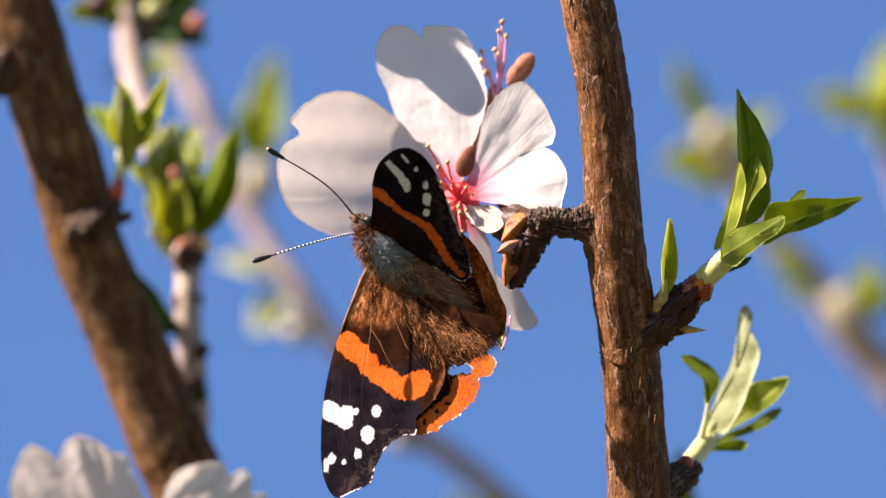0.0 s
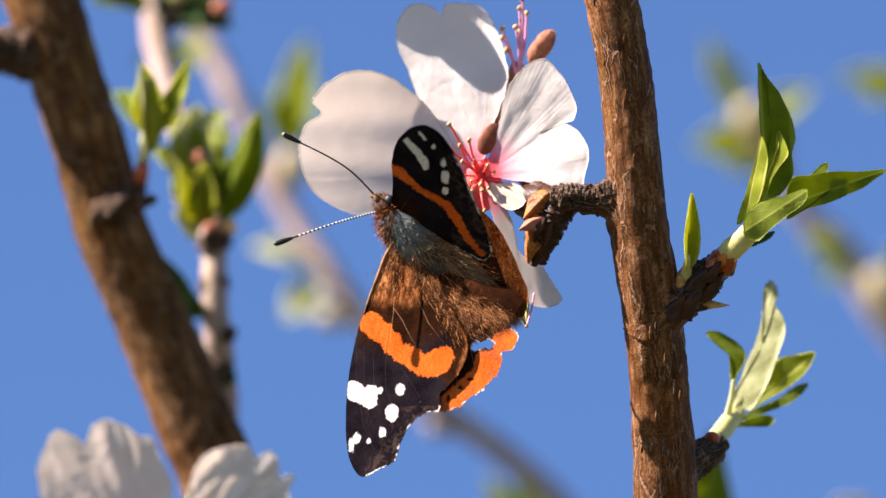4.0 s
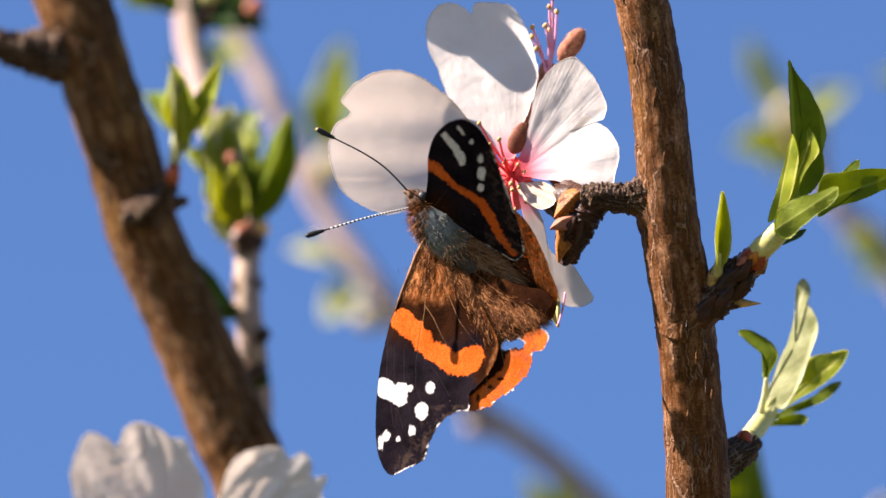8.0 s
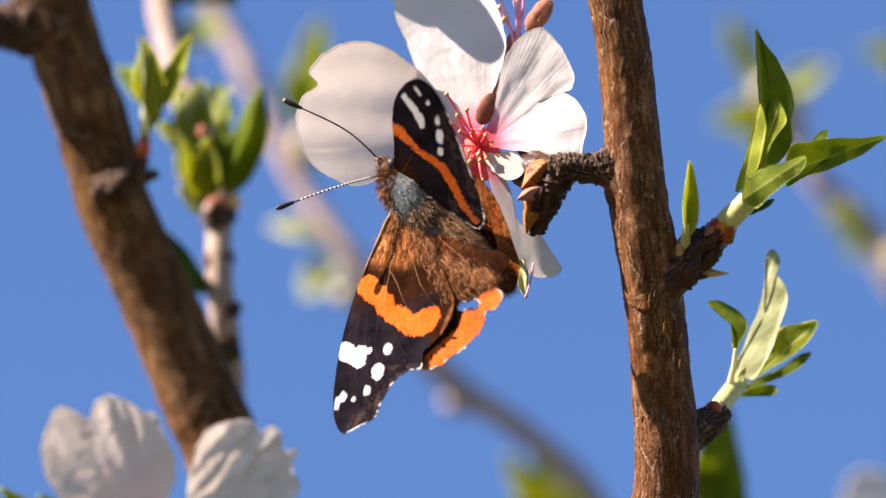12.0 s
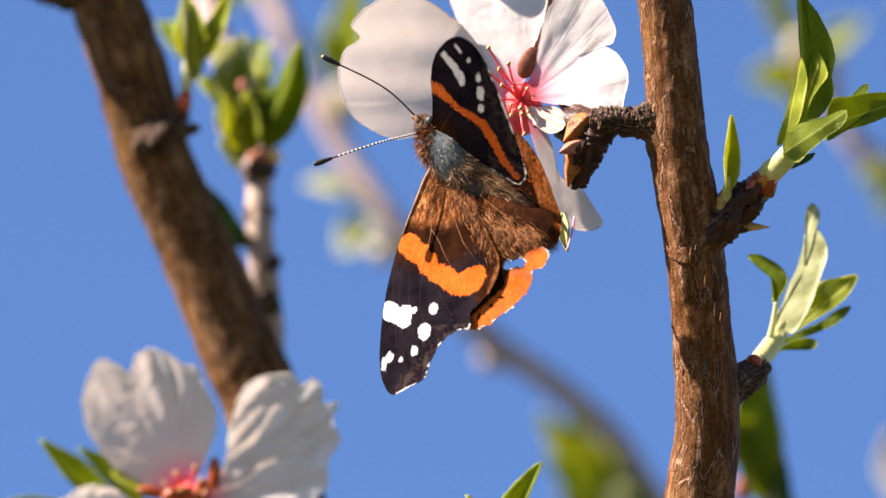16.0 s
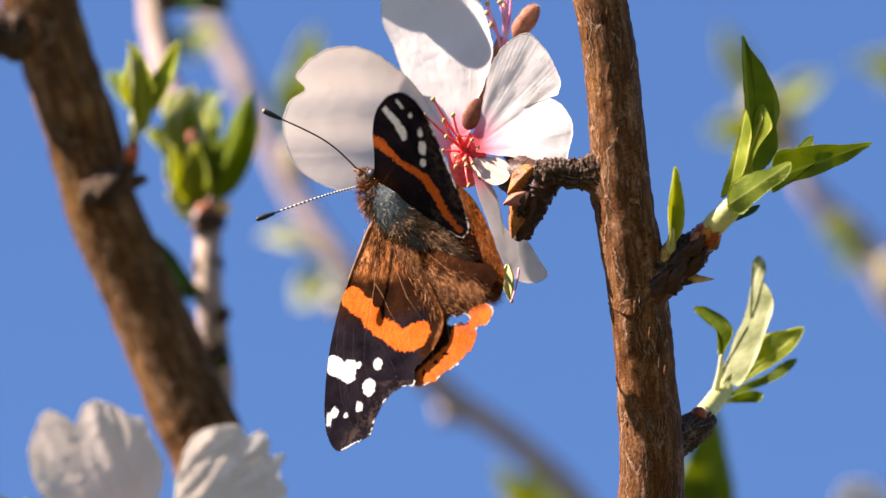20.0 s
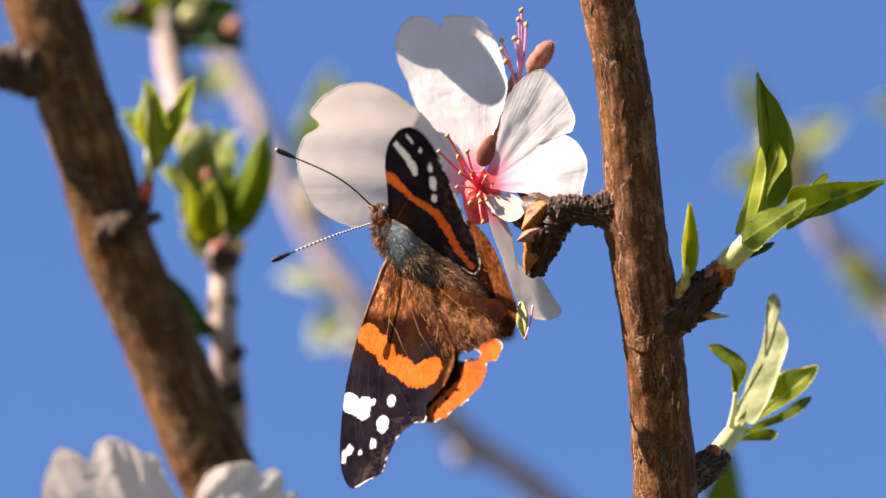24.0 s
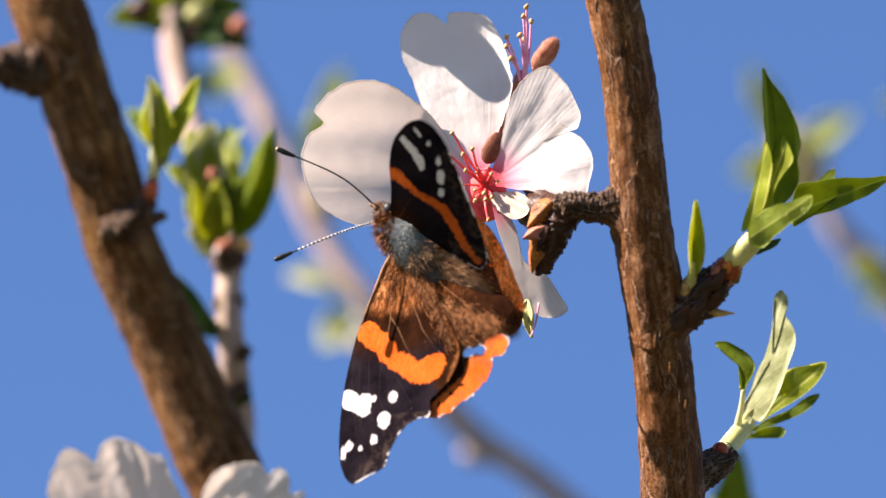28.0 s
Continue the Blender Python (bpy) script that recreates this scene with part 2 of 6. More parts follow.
def wing_material():
    """Brown scales near the body, black beyond, an orange band and white spots, thin dusty veins."""
    m, n, links, bsdf = material("wing_scales")
    band, white, root, vein, rim = (attribute(n, a) for a in ("band", "white", "root", "vein", "rim"))
    jag = maths(n, links, "MULTIPLY", maths(n, links, "SUBTRACT", noised(n, links, 1500, 5, None, 0.7), 0.5), 1.7)
    cloud = noised(n, links, 300, 4)
    dust = noised(n, links, 7000, 2)
    fibre = noised(n, links, 2600, 4, (1.0, 1.0, 0.22), 0.7)
    copper = ramp(n, links, maths(n, links, "MULTIPLY_ADD", fibre, 0.6, maths(n, links, "MULTIPLY", cloud, 0.4)), [(0.36, (0.040, 0.012, 0.003)), (0.5, (0.21, 0.068, 0.019)), (0.66, (0.56, 0.24, 0.10))])
    dusk = ramp(n, links, cloud, [(0.3, (0.009, 0.0035, 0.002)), (0.7, (0.036, 0.013, 0.006))])
    black = ramp(n, links, cloud, [(0.3, (0.005, 0.004, 0.006)), (0.75, (0.019, 0.014, 0.018))])
    far = maths(n, links, "MULTIPLY_ADD", jag, 1.7, root)
    ground = mixed(n, links, step(n, links, far, 6.0, 8.6), copper, dusk)
    ground = mixed(n, links, step(n, links, far, 11.2, 14.4), ground, black)
    orange = ramp(n, links, maths(n, links, "MULTIPLY_ADD", fibre, 0.5, maths(n, links, "MULTIPLY", cloud, 0.5)), [(0.30, (0.48, 0.066, 0.006)), (0.68, (0.66, 0.145, 0.024))])
    colour = mixed(n, links, step(n, links, maths(n, links, "MULTIPLY_ADD", jag, 0.8, band), 0.12, -0.12), ground, orange)
    colour = mixed(n, links, step(n, links, maths(n, links, "MULTIPLY_ADD", jag, 0.45, white), 0.09, -0.09), colour, (0.62, 0.595, 0.58))
    thread = step(n, links, maths(n, links, "MULTIPLY_ADD", jag, 0.04, vein), 0.085, 0.02)
    pale = mixed(n, links, step(n, links, root, 10.0, 13.5), (0.42, 0.23, 0.12), (0.040, 0.030, 0.028))
    colour = mixed(n, links, maths(n, links, "MULTIPLY", thread, 0.36), colour, pale)
    patch = step(n, links, noised(n, links, 300, 5, None, 0.7), 0.46, 0.54)
    worn = maths(n, links, "MULTIPLY", step(n, links, rim, 3.0, 0.3), step(n, links, noised(n, links, 900, 5, None, 0.7), 0.46, 0.60))
    colour = mixed(n, links, maths(n, links, "MULTIPLY", worn, 0.4), colour, (0.10, 0.065, 0.048))
    fringe = maths(n, links, "MULTIPLY", patch, step(n, links, maths(n, links, "MULTIPLY_ADD", jag, 0.3, rim), 0.0, -0.12))
    colour = mixed(n, links, maths(n, links, "MULTIPLY", fringe, 0.85), colour, (0.6, 0.56, 0.52))
    colour = mixed(n, links, step(n, links, dust, 0.42, 0.62), colour, mixed(n, links, 1.0, colour, (0.62, 0.58, 0.58), "MULTIPLY"))
    speck = n.new("ShaderNodeTexVoronoi")
    speck.inputs["Scale"].default_value = 1300
    at = n.new("ShaderNodeTexCoord")
    links.new(at.outputs["Object"], speck.inputs["Vector"])
    lost = maths(n, links, "MULTIPLY", step(n, links, speck.outputs["Distance"], 0.12, 0.04), step(n, links, noised(n, links, 500, 3), 0.52, 0.62))
    colour = mixed(n, links, maths(n, links, "MULTIPLY", lost, 0.28), colour, (0.34, 0.28, 0.24))
    links.new(colour, bsdf.inputs["Base Color"])
    bsdf.inputs["Roughness"].default_value = 0.85
    bsdf.inputs["Specular IOR Level"].default_value = 0.0
    relief(n, links, bsdf, maths(n, links, "MULTIPLY_ADD", dust, 0.6, maths(n, links, "MULTIPLY", step(n, links, vein, 0.12, 0.02), 0.35)), 0.00012, 0.9)
    translucent(m, n, links, bsdf, colour, 0.12)
    return m


def fur_material(name, dark, mid, light):
    m, n, links, bsdf = material(name)
    strand = n.new("ShaderNodeNewGeometry").outputs["Random Per Island"]
    links.new(ramp(n, links, strand, [(0.0, dark), (0.55, mid), (1.0, light)]), bsdf.inputs["Base Color"])
    bsdf.inputs["Roughness"].default_value = 0.6
    bsdf.inputs["Specular IOR Level"].default_value = 0.05
    return m


def ground_material():
    m, n, links, bsdf = material("orchard_grass")
    big, fine = noised(n, links, 0.6, 5), noised(n, links, 30, 5)
    tone = maths(n, links, "MULTIPLY_ADD", big, 0.5, maths(n, links, "MULTIPLY", fine, 0.5))
    links.new(ramp(n, links, tone, [(0.35, (0.075, 0.058, 0.030)), (0.6, (0.045, 0.058, 0.017))]), bsdf.inputs["Base Color"])
    bsdf.inputs["Roughness"].default_value = 0.95
    relief(n, links, bsdf, tone, 0.05)
    return m


BARK = bark_material("bark_brown", (0.013, 0.0045, 0.0012), (0.106, 0.0395, 0.0110), (0.37, 0.195, 0.105), 1.0, 0.6, 0.55)
BARK_OLD = bark_material("bark_brown_old", (0.012, 0.0046, 0.0013), (0.100, 0.0430, 0.0140), (0.33, 0.190, 0.092), 1.5, 0.75, 0.4)
BARK_PINK = bark_material("bark_pinkish", (0.16, 0.105, 0.088), (0.36, 0.262, 0.23), (0.52, 0.41, 0.375), 0.7)
GNARL = bark_material("bark_gnarled", (0.010, 0.0050, 0.0028), (0.062, 0.033, 0.020), (0.34, 0.25, 0.19), 1.2, 0.6, 0.5)
PETAL = petal_material()
PETAL_CREAM = plain_material("petal_cream_base", (0.72, 0.52, 0.42), (0.83, 0.75, 0.62), 260, 0.55, 0.0001, 0.45)
LEAF = leaf_material("leaf_green", (0.062, 0.100, 0.004), (0.165, 0.215, 0.009), (0.28, 0.33, 0.05), (0.56, 0.61, 0.015), 0.47)
LEAF_MID = leaf_material("leaf_mid_green", (0.10, 0.145, 0.008), (0.23, 0.275, 0.022), (0.38, 0.41, 0.09), (0.66, 0.68, 0.02), 0.47)
LEAF_PALE = leaf_material("leaf_pale", (0.24, 0.26, 0.10), (0.45, 0.455, 0.25), (0.54, 0.54, 0.33), (0.72, 0.71, 0.30), 0.35)
LEAF_YOUNG = leaf_material("leaf_young", (0.15, 0.20, 0.010), (0.34, 0.37, 0.030), (0.55, 0.54, 0.15), (0.78, 0.76, 0.025), 0.5)
LEAF_DARK = leaf_material("leaf_dark", (0.020, 0.050, 0.008), (0.05, 0.10, 0.012), (0.12, 0.19, 0.04), (0.16, 0.26, 0.01), 0.3)
STEM = plain_material("stem_pale_green", (0.38, 0.37, 0.12), (0.58, 0.54, 0.24), 500, 0.5, 0.0001, 0.15)
SCALE_RED = plain_material("bud_scale_red", (0.13, 0.018, 0.005), (0.42, 0.085, 0.015), 500, 0.35, 0.0002)
SCALE_ORANGE = plain_material("bud_scale_orange", (0.09, 0.020, 0.003), (0.56, 0.19, 0.026), 420, 0.5, 0.0006)
SCALE_BROWN = plain_material("bud_scale_brown", (0.010, 0.003, 0.001), (0.065, 0.019, 0.006), 450, 0.5, 0.0003)
SCALE_STRIPED = plain_material("bud_scale_striped", (0.035, 0.012, 0.003), (0.55, 0.34, 0.10), 420, 0.5, 0.0002)
SEPAL = plain_material("sepal_russet", (0.22, 0.062, 0.034), (0.50, 0.20, 0.12), 900, 0.72, 0.0001, 0.15)
# a darker copy of the russet, the shade on one sepal put into its colour
SEPAL_SHADED = plain_material("sepal_russet_shaded", (0.13, 0.034, 0.016), (0.26, 0.085, 0.040), 700, 0.6, 0.0002, 0.12)
CUT_WOOD = plain_material("cut_wood", (0.62, 0.36, 0.14), (0.80, 0.55, 0.28), 900, 0.6)
FILAMENT_RED = plain_material("filament_red", (0.70, 0.05, 0.06), (0.92, 0.20, 0.19), 900, 0.4, 0.0, 0.2)
FILAMENT_PINK = plain_material("filament_pink", (0.70, 0.22, 0.42), (0.88, 0.55, 0.70), 500, 0.4, 0.0, 0.2)
ANTHER = plain_material("anther_gold", (0.30, 0.15, 0.045), (0.66, 0.43, 0.18), 1500, 0.6, 0.0001)
CENTRE_RED = plain_material("flower_cup_red", (0.66, 0.035, 0.045), (0.90, 0.17, 0.16), 900, 0.4)
THORAX = plain_material("thorax_grey", (0.045, 0.054, 0.058), (0.17, 0.20, 0.215), 700, 0.75, 0.0003)
FUR_GREY = fur_material("fur_grey", (0.04, 0.04, 0.036), (0.15, 0.155, 0.145), (0.33, 0.30, 0.24))
FUR_BROWN = fur_material("fur_brown", (0.014, 0.0045, 0.0015), (0.115, 0.040, 0.013), (0.50, 0.22, 0.085))
FUR_PALE = fur_material("down_pale", (0.36, 0.15, 0.08), (0.60, 0.33, 0.20), (0.82, 0.66, 0.52))
FUR_GOLD = fur_material("fur_gold", (0.03, 0.012, 0.005), (0.24, 0.105, 0.043), (0.74, 0.46, 0.26))
COSTA_BROWN = plain_material("costa_brown", (0.10, 0.04, 0.012), (0.34, 0.155, 0.05), 900, 0.6)
ABDOMEN = plain_material("abdomen_dark", (0.012, 0.010, 0.009), (0.07, 0.055, 0.045), 500, 0.7, 0.0003)
HEAD_BROWN = plain_material("head_brown", (0.05, 0.023, 0.010), (0.20, 0.10, 0.05), 700, 0.7)
BLACK = plain_material("antenna_black", (0.006, 0.006, 0.007), (0.02, 0.02, 0.022), 800, 0.5)
ANTENNA_WHITE = plain_material("antenna_white", (0.55, 0.53, 0.50), (0.75, 0.72, 0.68), 800, 0.6)
BUD_CREAM = plain_material("bud_cream", (0.36, 0.29, 0.17), (0.54, 0.46, 0.29), 200, 0.6, 0.0, 0.25)
GRASS = ground_material()
WING = wing_material()


# ---- shaping ----
def spline(points, count, closed=False):
    """A smooth curve through the points, evenly sampled by their number."""
    p = np.array(points, float)
    k = len(p)
    t = np.linspace(0, k if closed else k - 1, count, endpoint=not closed)
    i = np.minimum(t.astype(int), k - 1 if closed else k - 2)
    f = (t - i)[:, None]
    if closed:
        a, b, c, d = p[(i - 1) % k], p[i % k], p[(i + 1) % k], p[(i + 2) % k]
    else:
        e = np.vstack([2 * p[0] - p[1], p, 2 * p[-1] - p[-2]])
        a, b, c, d = e[i], e[i + 1], e[i + 2], e[i + 3]
    d0, d1, d2 = (np.sqrt(np.maximum(np.linalg.norm(y - x, axis=1, keepdims=True), 1e-6)) for x, y in ((a, b), (b, c), (c, d)))
    m1 = d1 * ((b - a) / d0 - (c - a) / (d0 + d1) + (c - b) / d1)
    m2 = d1 * ((c - b) / d1 - (d - b) / (d1 + d2) + (d - c) / d2)
    return (2 * f**3 - 3 * f**2 + 1) * b + (f**3 - 2 * f**2 + f) * m1 + (3 * f**2 - 2 * f**3) * c + (f**3 - f**2) * m2


def unit(v):
    return v / np.maximum(np.linalg.norm(v, axis=-1, keepdims=True), 1e-9)


def wobble(p, size, seed=0.0):
    """Smooth noise, -1 to 1, at each point; size in millimetres."""
    return np.array([noise.noise(Vector((x[0] / size + seed, x[1] / size - seed, x[2] / size + 2 * seed))) for x in p])


class Shape:
    """A mesh in plan space: points, faces, and a value a point for each attribute."""

    def __init__(self, verts, faces, **attrs):
        self.verts, self.faces, self.attrs = np.array(verts, float), [tuple(int(i) for i in f) for f in faces], attrs

    def __add__(self, other):
        k = len(self.verts)
        keys = set(self.attrs) | set(other.attrs)
        merged = {a: np.concatenate([s.attrs.get(a, np.zeros(len(s.verts))) for s in (self, other)]) for a in keys}
        return Shape(np.vstack([self.verts, other.verts]), self.faces + [tuple(i + k for i in f) for f in other.faces], **merged)


def tube(path, radii, sides=20, steps=60, rough=0.0, size=2.0, lumps=0.0, seed=0.0, flat=1.0, rings=0, ridge=0.0):
    """A round limb along a path, its radii spread over it, with an uneven surface and closed, rounded ends.
    rings: how many scars run round it; ridge: how far each stands out."""
    c = spline(path, steps)
    r = np.interp(np.linspace(0, 1, steps), np.linspace(0, 1, len(radii)), radii)
    tangent = unit(np.gradient(c, axis=0))
    side = np.zeros_like(c)
    s = unit(np.cross(tangent[0], (0.13, 0.2, 1.0)))
    for i in range(steps):
        s = unit(s - tangent[i] * np.dot(s, tangent[i]))
        side[i] = s
    other = np.cross(tangent, side)
    a = np.linspace(0, 2 * math.pi, sides, endpoint=False)
    ring = np.cos(a)[None, :, None] * side[:, None] + np.sin(a)[None, :, None] * other[:, None] * flat
    v = (c[:, None] + ring * r[:, None, None]).reshape(-1, 3)
    if rough or lumps:
        push = rough * wobble(v, size, seed) + 0.45 * rough * wobble(v, size * 0.35, seed + 3) + lumps * wobble(v, size * 4, seed + 7)
        v = v + ring.reshape(-1, 3) * push[:, None]
    length = np.concatenate([[0], np.cumsum(np.linalg.norm(np.diff(c, axis=0), axis=1))])
    along = np.repeat(length, sides)
    if rings:
        saw = (along / length[-1] * rings + 0.9 * wobble(v, 1.6, seed + 5) + 0.5 * wobble(v, 0.7, seed + 6)) % 1
        crack = np.abs(wobble(v, 0.55, seed + 9))
        v = v + ring.reshape(-1, 3) * (ridge * (saw**2 - 0.35) - ridge * 0.7 * np.maximum(0, 0.16 - crack) / 0.16)[:, None]
    around = np.tile(np.abs(a - math.pi) * 1.2, steps)
    f = []
    for i in range(steps - 1):
        for j in range(sides):
            k = (j + 1) % sides
            f.append((i * sides + j, i * sides + k, (i + 1) * sides + k, (i + 1) * sides + j))
    ends = np.vstack([c[0] - tangent[0] * r[0] * 0.35, c[-1] + tangent[-1] * r[-1] * 0.35])
    n = len(v)
    for j in range(sides):
        k = (j + 1) % sides
        f.append((n, k, j))
        f.append((n + 1, (steps - 1) * sides + j, (steps - 1) * sides + k))
    return Shape(np.vstack([v, ends]), f, along=np.concatenate([along, [0, length[-1]]]), around=np.concatenate([around, [0, 0]]))


def blob(centre, half, axis=(0, 1, 0), rough=0.0, size=1.0, seed=0.0, rings=12, sides=16, taper=0.0):
    """An egg: half its length, width and depth, its long side along axis."""
    d = unit(np.array(axis, float))
    s = unit(np.cross(d, (0.1, 0.15, 1.0)))
    o = np.cross(d, s)
    v = []
    for i in range(rings + 1):
        p = math.pi * i / rings
        x = -math.cos(p)
        w = math.sin(p) * (1 - taper * (x + 1) / 2)
        for j in range(sides):
            q = 2 * math.pi * j / sides
            v.append(np.array(centre) + d * x * half[0] + s * math.cos(q) * w * half[1] + o * math.sin(q) * w * half[2])
    v = np.array(v)
    if rough:
        v = v + unit(v - np.array(centre)) * (rough * wobble(v, size, seed))[:, None]
    f = [(i * sides + j, i * sides + (j + 1) % sides, (i + 1) * sides + (j + 1) % sides, (i + 1) * sides + j) for i in range(rings) for j in range(sides)]
    return Shape(v, f, along=v[:, 1], around=v[:, 0])


def thick(v, faces, rim, depth, attrs):
    """Gives a sheet a back at the given depth, and closes it round the rim."""
    n = np.zeros_like(v)
    for f in faces:
        q = np.cross(v[f[1]] - v[f[0]], v[f[2]] - v[f[0]])
        for i in f:
            n[i] += q
    n = unit(n)
    k = len(v)
    every = list(faces) + [tuple(i + k for i in reversed(f)) for f in faces]
    for a, b in zip(rim, rim[1:] + rim[:1]):
        every.append((b, a, a + k, b + k))
    return Shape(np.vstack([v, v - n * depth]), every, **{a: np.concatenate([x, x]) for a, x in attrs.items()})


def sheet(outline, middle, depth, rings=16, segments=72, thickness=0.12, edge=0.0, seed=0.0, values=None, tight=False, teeth=0.0, holes=()):
    """A thin blade inside an outline (u, v), its depth w by a function of the points (u, v).
    values: functions of the points and of the share of the way to the rim, each an attribute. teeth: the height of a saw edge; holes: outlines that are torn out."""
    o = spline([(*p[:2], 0) for p in outline], segments, True)[:, :2]
    if callable(edge):
        edge = edge(o)
    if np.any(edge):
        m = np.array(middle[:2])
        k = np.array([noise.noise(Vector((x[0] * 0.9 + seed, x[1] * 0.9, seed))) + 0.8 * noise.noise(Vector((x[0] * 2.6, x[1] * 2.6 + seed, 1))) + 0.45 * noise.noise(Vector((x[0] * 6.5 + seed, x[1] * 6.5, 2))) for x in o])
        o = o + unit(o - m) * (edge * k)[:, None]
    if teeth:
        run = np.concatenate([[0], np.cumsum(np.linalg.norm(np.diff(o, axis=0), axis=1))])
        out = unit(np.column_stack([np.gradient(o[:, 1]), -np.gradient(o[:, 0])])) * (1 if signed_area(o) > 0 else -1)
        o = o + out * (teeth * ((run / 0.62) % 1) * (0.7 + 0.3 * np.sin(run * 1.9)))[:, None]
    m = np.array(middle[:2])
    share = np.linspace(0, 1, rings + 1)[1:] ** (0.8 if tight else 0.9)
    uv = np.vstack([m[None]] + [m + (o - m) * s for s in share])
    way = np.concatenate([[0]] + [np.full(segments, s) for s in share])
    v = np.column_stack([uv, depth(uv)])
    f = [(0, 1 + (j + 1) % segments, 1 + j) for j in range(segments)]
    for i in range(rings - 1):
        a, b = 1 + i * segments, 1 + (i + 1) * segments
        f += [(a + j, a + (j + 1) % segments, b + (j + 1) % segments, b + j) for j in range(segments)]
    for hole in holes:
        torn = inside_distance(np.array([uv[list(x)].mean(axis=0) for x in f]), hole) < 0
        f = [x for x, gone in zip(f, torn) if not gone]
    rim = [1 + (rings - 1) * segments + j for j in range(segments)]
    attrs = {a: fn(uv, way) for a, fn in (values or {}).items()}
    if signed_area(o) < 0:
        f = [tuple(reversed(x)) for x in f]
        rim = rim[::-1]
    return thick(v, [tuple(reversed(x)) for x in f], rim[::-1], -thickness, attrs)


def signed_area(o):
    x, y = o[:, 0], o[:, 1]
    return 0.5 * float(np.sum(x * np.roll(y, -1) - y * np.roll(x, -1)))


def inside_distance(uv, polygon):
    """Distance to a closed outline, negative inside it."""
    p = np.array([q[:2] for q in polygon], float)
    best, inside = np.full(len(uv), 1e9), np.zeros(len(uv), bool)
    for a, b in zip(p, np.roll(p, -1, axis=0)):
        d = b - a
        t = np.clip(((uv - a) @ d) / max(d @ d, 1e-9), 0, 1)
        best = np.minimum(best, np.linalg.norm(uv - a - t[:, None] * d, axis=1))
        cross = (a[1] > uv[:, 1]) != (b[1] > uv[:, 1])
        x = a[0] + (uv[:, 1] - a[1]) * d[0] / (d[1] if abs(d[1]) > 1e-9 else 1e-9)
        inside ^= cross & (uv[:, 0] < x)
    return np.where(inside, -best, best)


def line_distance(uv, path):
    p = np.array([q[:2] for q in path], float)
    best = np.full(len(uv), 1e9)
    for a, b in zip(p[:-1], p[1:]):
        d = b - a
        t = np.clip(((uv - a) @ d) / (d @ d), 0, 1)
        best = np.minimum(best, np.linalg.norm(uv - a - t[:, None] * d, axis=1))
    return best


def leaf_shape(base, tip, width, facing=(0, 0, -1), fold=30.0, arch=0.1, twist=0.0, blunt=0.8, steps=26, cells=4, serrate=0.05, thickness=0.22, seed=0.0, sweep=0.0):
    """A leaf blade from its base to its tip, folded along the midrib, arched and finely toothed.
    facing: the way its inner face looks; fold: degrees by which each half rises; sweep: bow to one side, in shares of its length."""
    base, tip = np.array(base, float), np.array(tip, float)
    d = tip - base
    length = np.linalg.norm(d)
    d /= length
    up = unit(np.array(facing, float) - d * np.dot(facing, d))
    side = np.cross(d, up)
    v, across, along = [], [], []
    for i in range(steps + 1):
        s = i / steps
        h = 0.5 * width * (math.sin(math.pi * min(1, s**blunt * 0.985 + 0.015)) ** 0.85 + 0.03)
        h *= 1 + serrate * (((i * 1.0) % 2) - 0.5) * (0.7 + 0.5 * math.sin(i * 1.7 + seed)) + 0.06 * math.sin(9 * s + seed)
        a = radians(twist * s)
        n = up * math.cos(a) + side * math.sin(a)
        b = side * math.cos(a) - up * math.sin(a)
        centre = base + d * length * s + up * (arch * length * math.sin(math.pi * s)) + side * (sweep * length * math.sin(math.pi * s))
        for j in range(-cells, cells + 1):
            q = j / cells
            rise = math.sin(radians(fold)) * abs(q) ** 1.15 + 0.16 * math.sin(8 * s + 4 * q + 2 * seed) * abs(q)
            v.append(centre + b * h * q * math.cos(radians(fold)) + n * h * rise)
            across.append(q)
            along.append(s)
    w = 2 * cells + 1
    f = [(i * w + j, i * w + j + 1, (i + 1) * w + j + 1, (i + 1) * w + j) for i in range(steps) for j in range(w - 1)]
    rim = list(range(w)) + [i * w + w - 1 for i in range(1, steps + 1)] + [steps * w + j for j in range(w - 2, -1, -1)] + [i * w for i in range(steps - 1, 0, -1)]
    return thick(np.array(v), f, rim, thickness, {"across": np.array(across), "along": np.array(along)})


def fur_shape(roots, ways, length, width, seed):
    """Fine tapered hairs: one thin three-sided spike from each root."""
    rng = np.random.RandomState(seed)
    v, f = [], []
    for p, d in zip(roots, ways):
        d = unit(np.array(d) + rng.normal(0, 0.28, 3))
        s = unit(np.cross(d, rng.normal(0, 1, 3)))
        o = np.cross(d, s)
        l = length * rng.uniform(0.5, 1.25)
        k = len(v)
        for a in (0, 2.1, 4.2):
            v.append(p + (s * math.cos(a) + o * math.sin(a)) * width)
        v.append(p + d * l + s * l * rng.uniform(-0.25, 0.25))
        f += [(k, k + 1, k + 3), (k + 1, k + 2, k + 3), (k + 2, k, k + 3)]
    return Shape(v, f)


# ---- things ----
def place(p):
    """From plan space, in millimetres, to the world."""
    return ORIGIN + LEAN.to_3x3() @ Vector((p[0], p[2], p[1])) * 0.001


def thing(name, base, label, category, group="", kind=""):
    """An Empty at the thing's base, leaning as plan space does."""
    ob = new(name)
    ob.empty_display_size = 0.005
    ob.matrix_world = Matrix.Translation(place(base)) @ LEAN
    ob["base"] = tuple(float(x) for x in base[:3])
    return tagged(ob, label, category, group, kind)


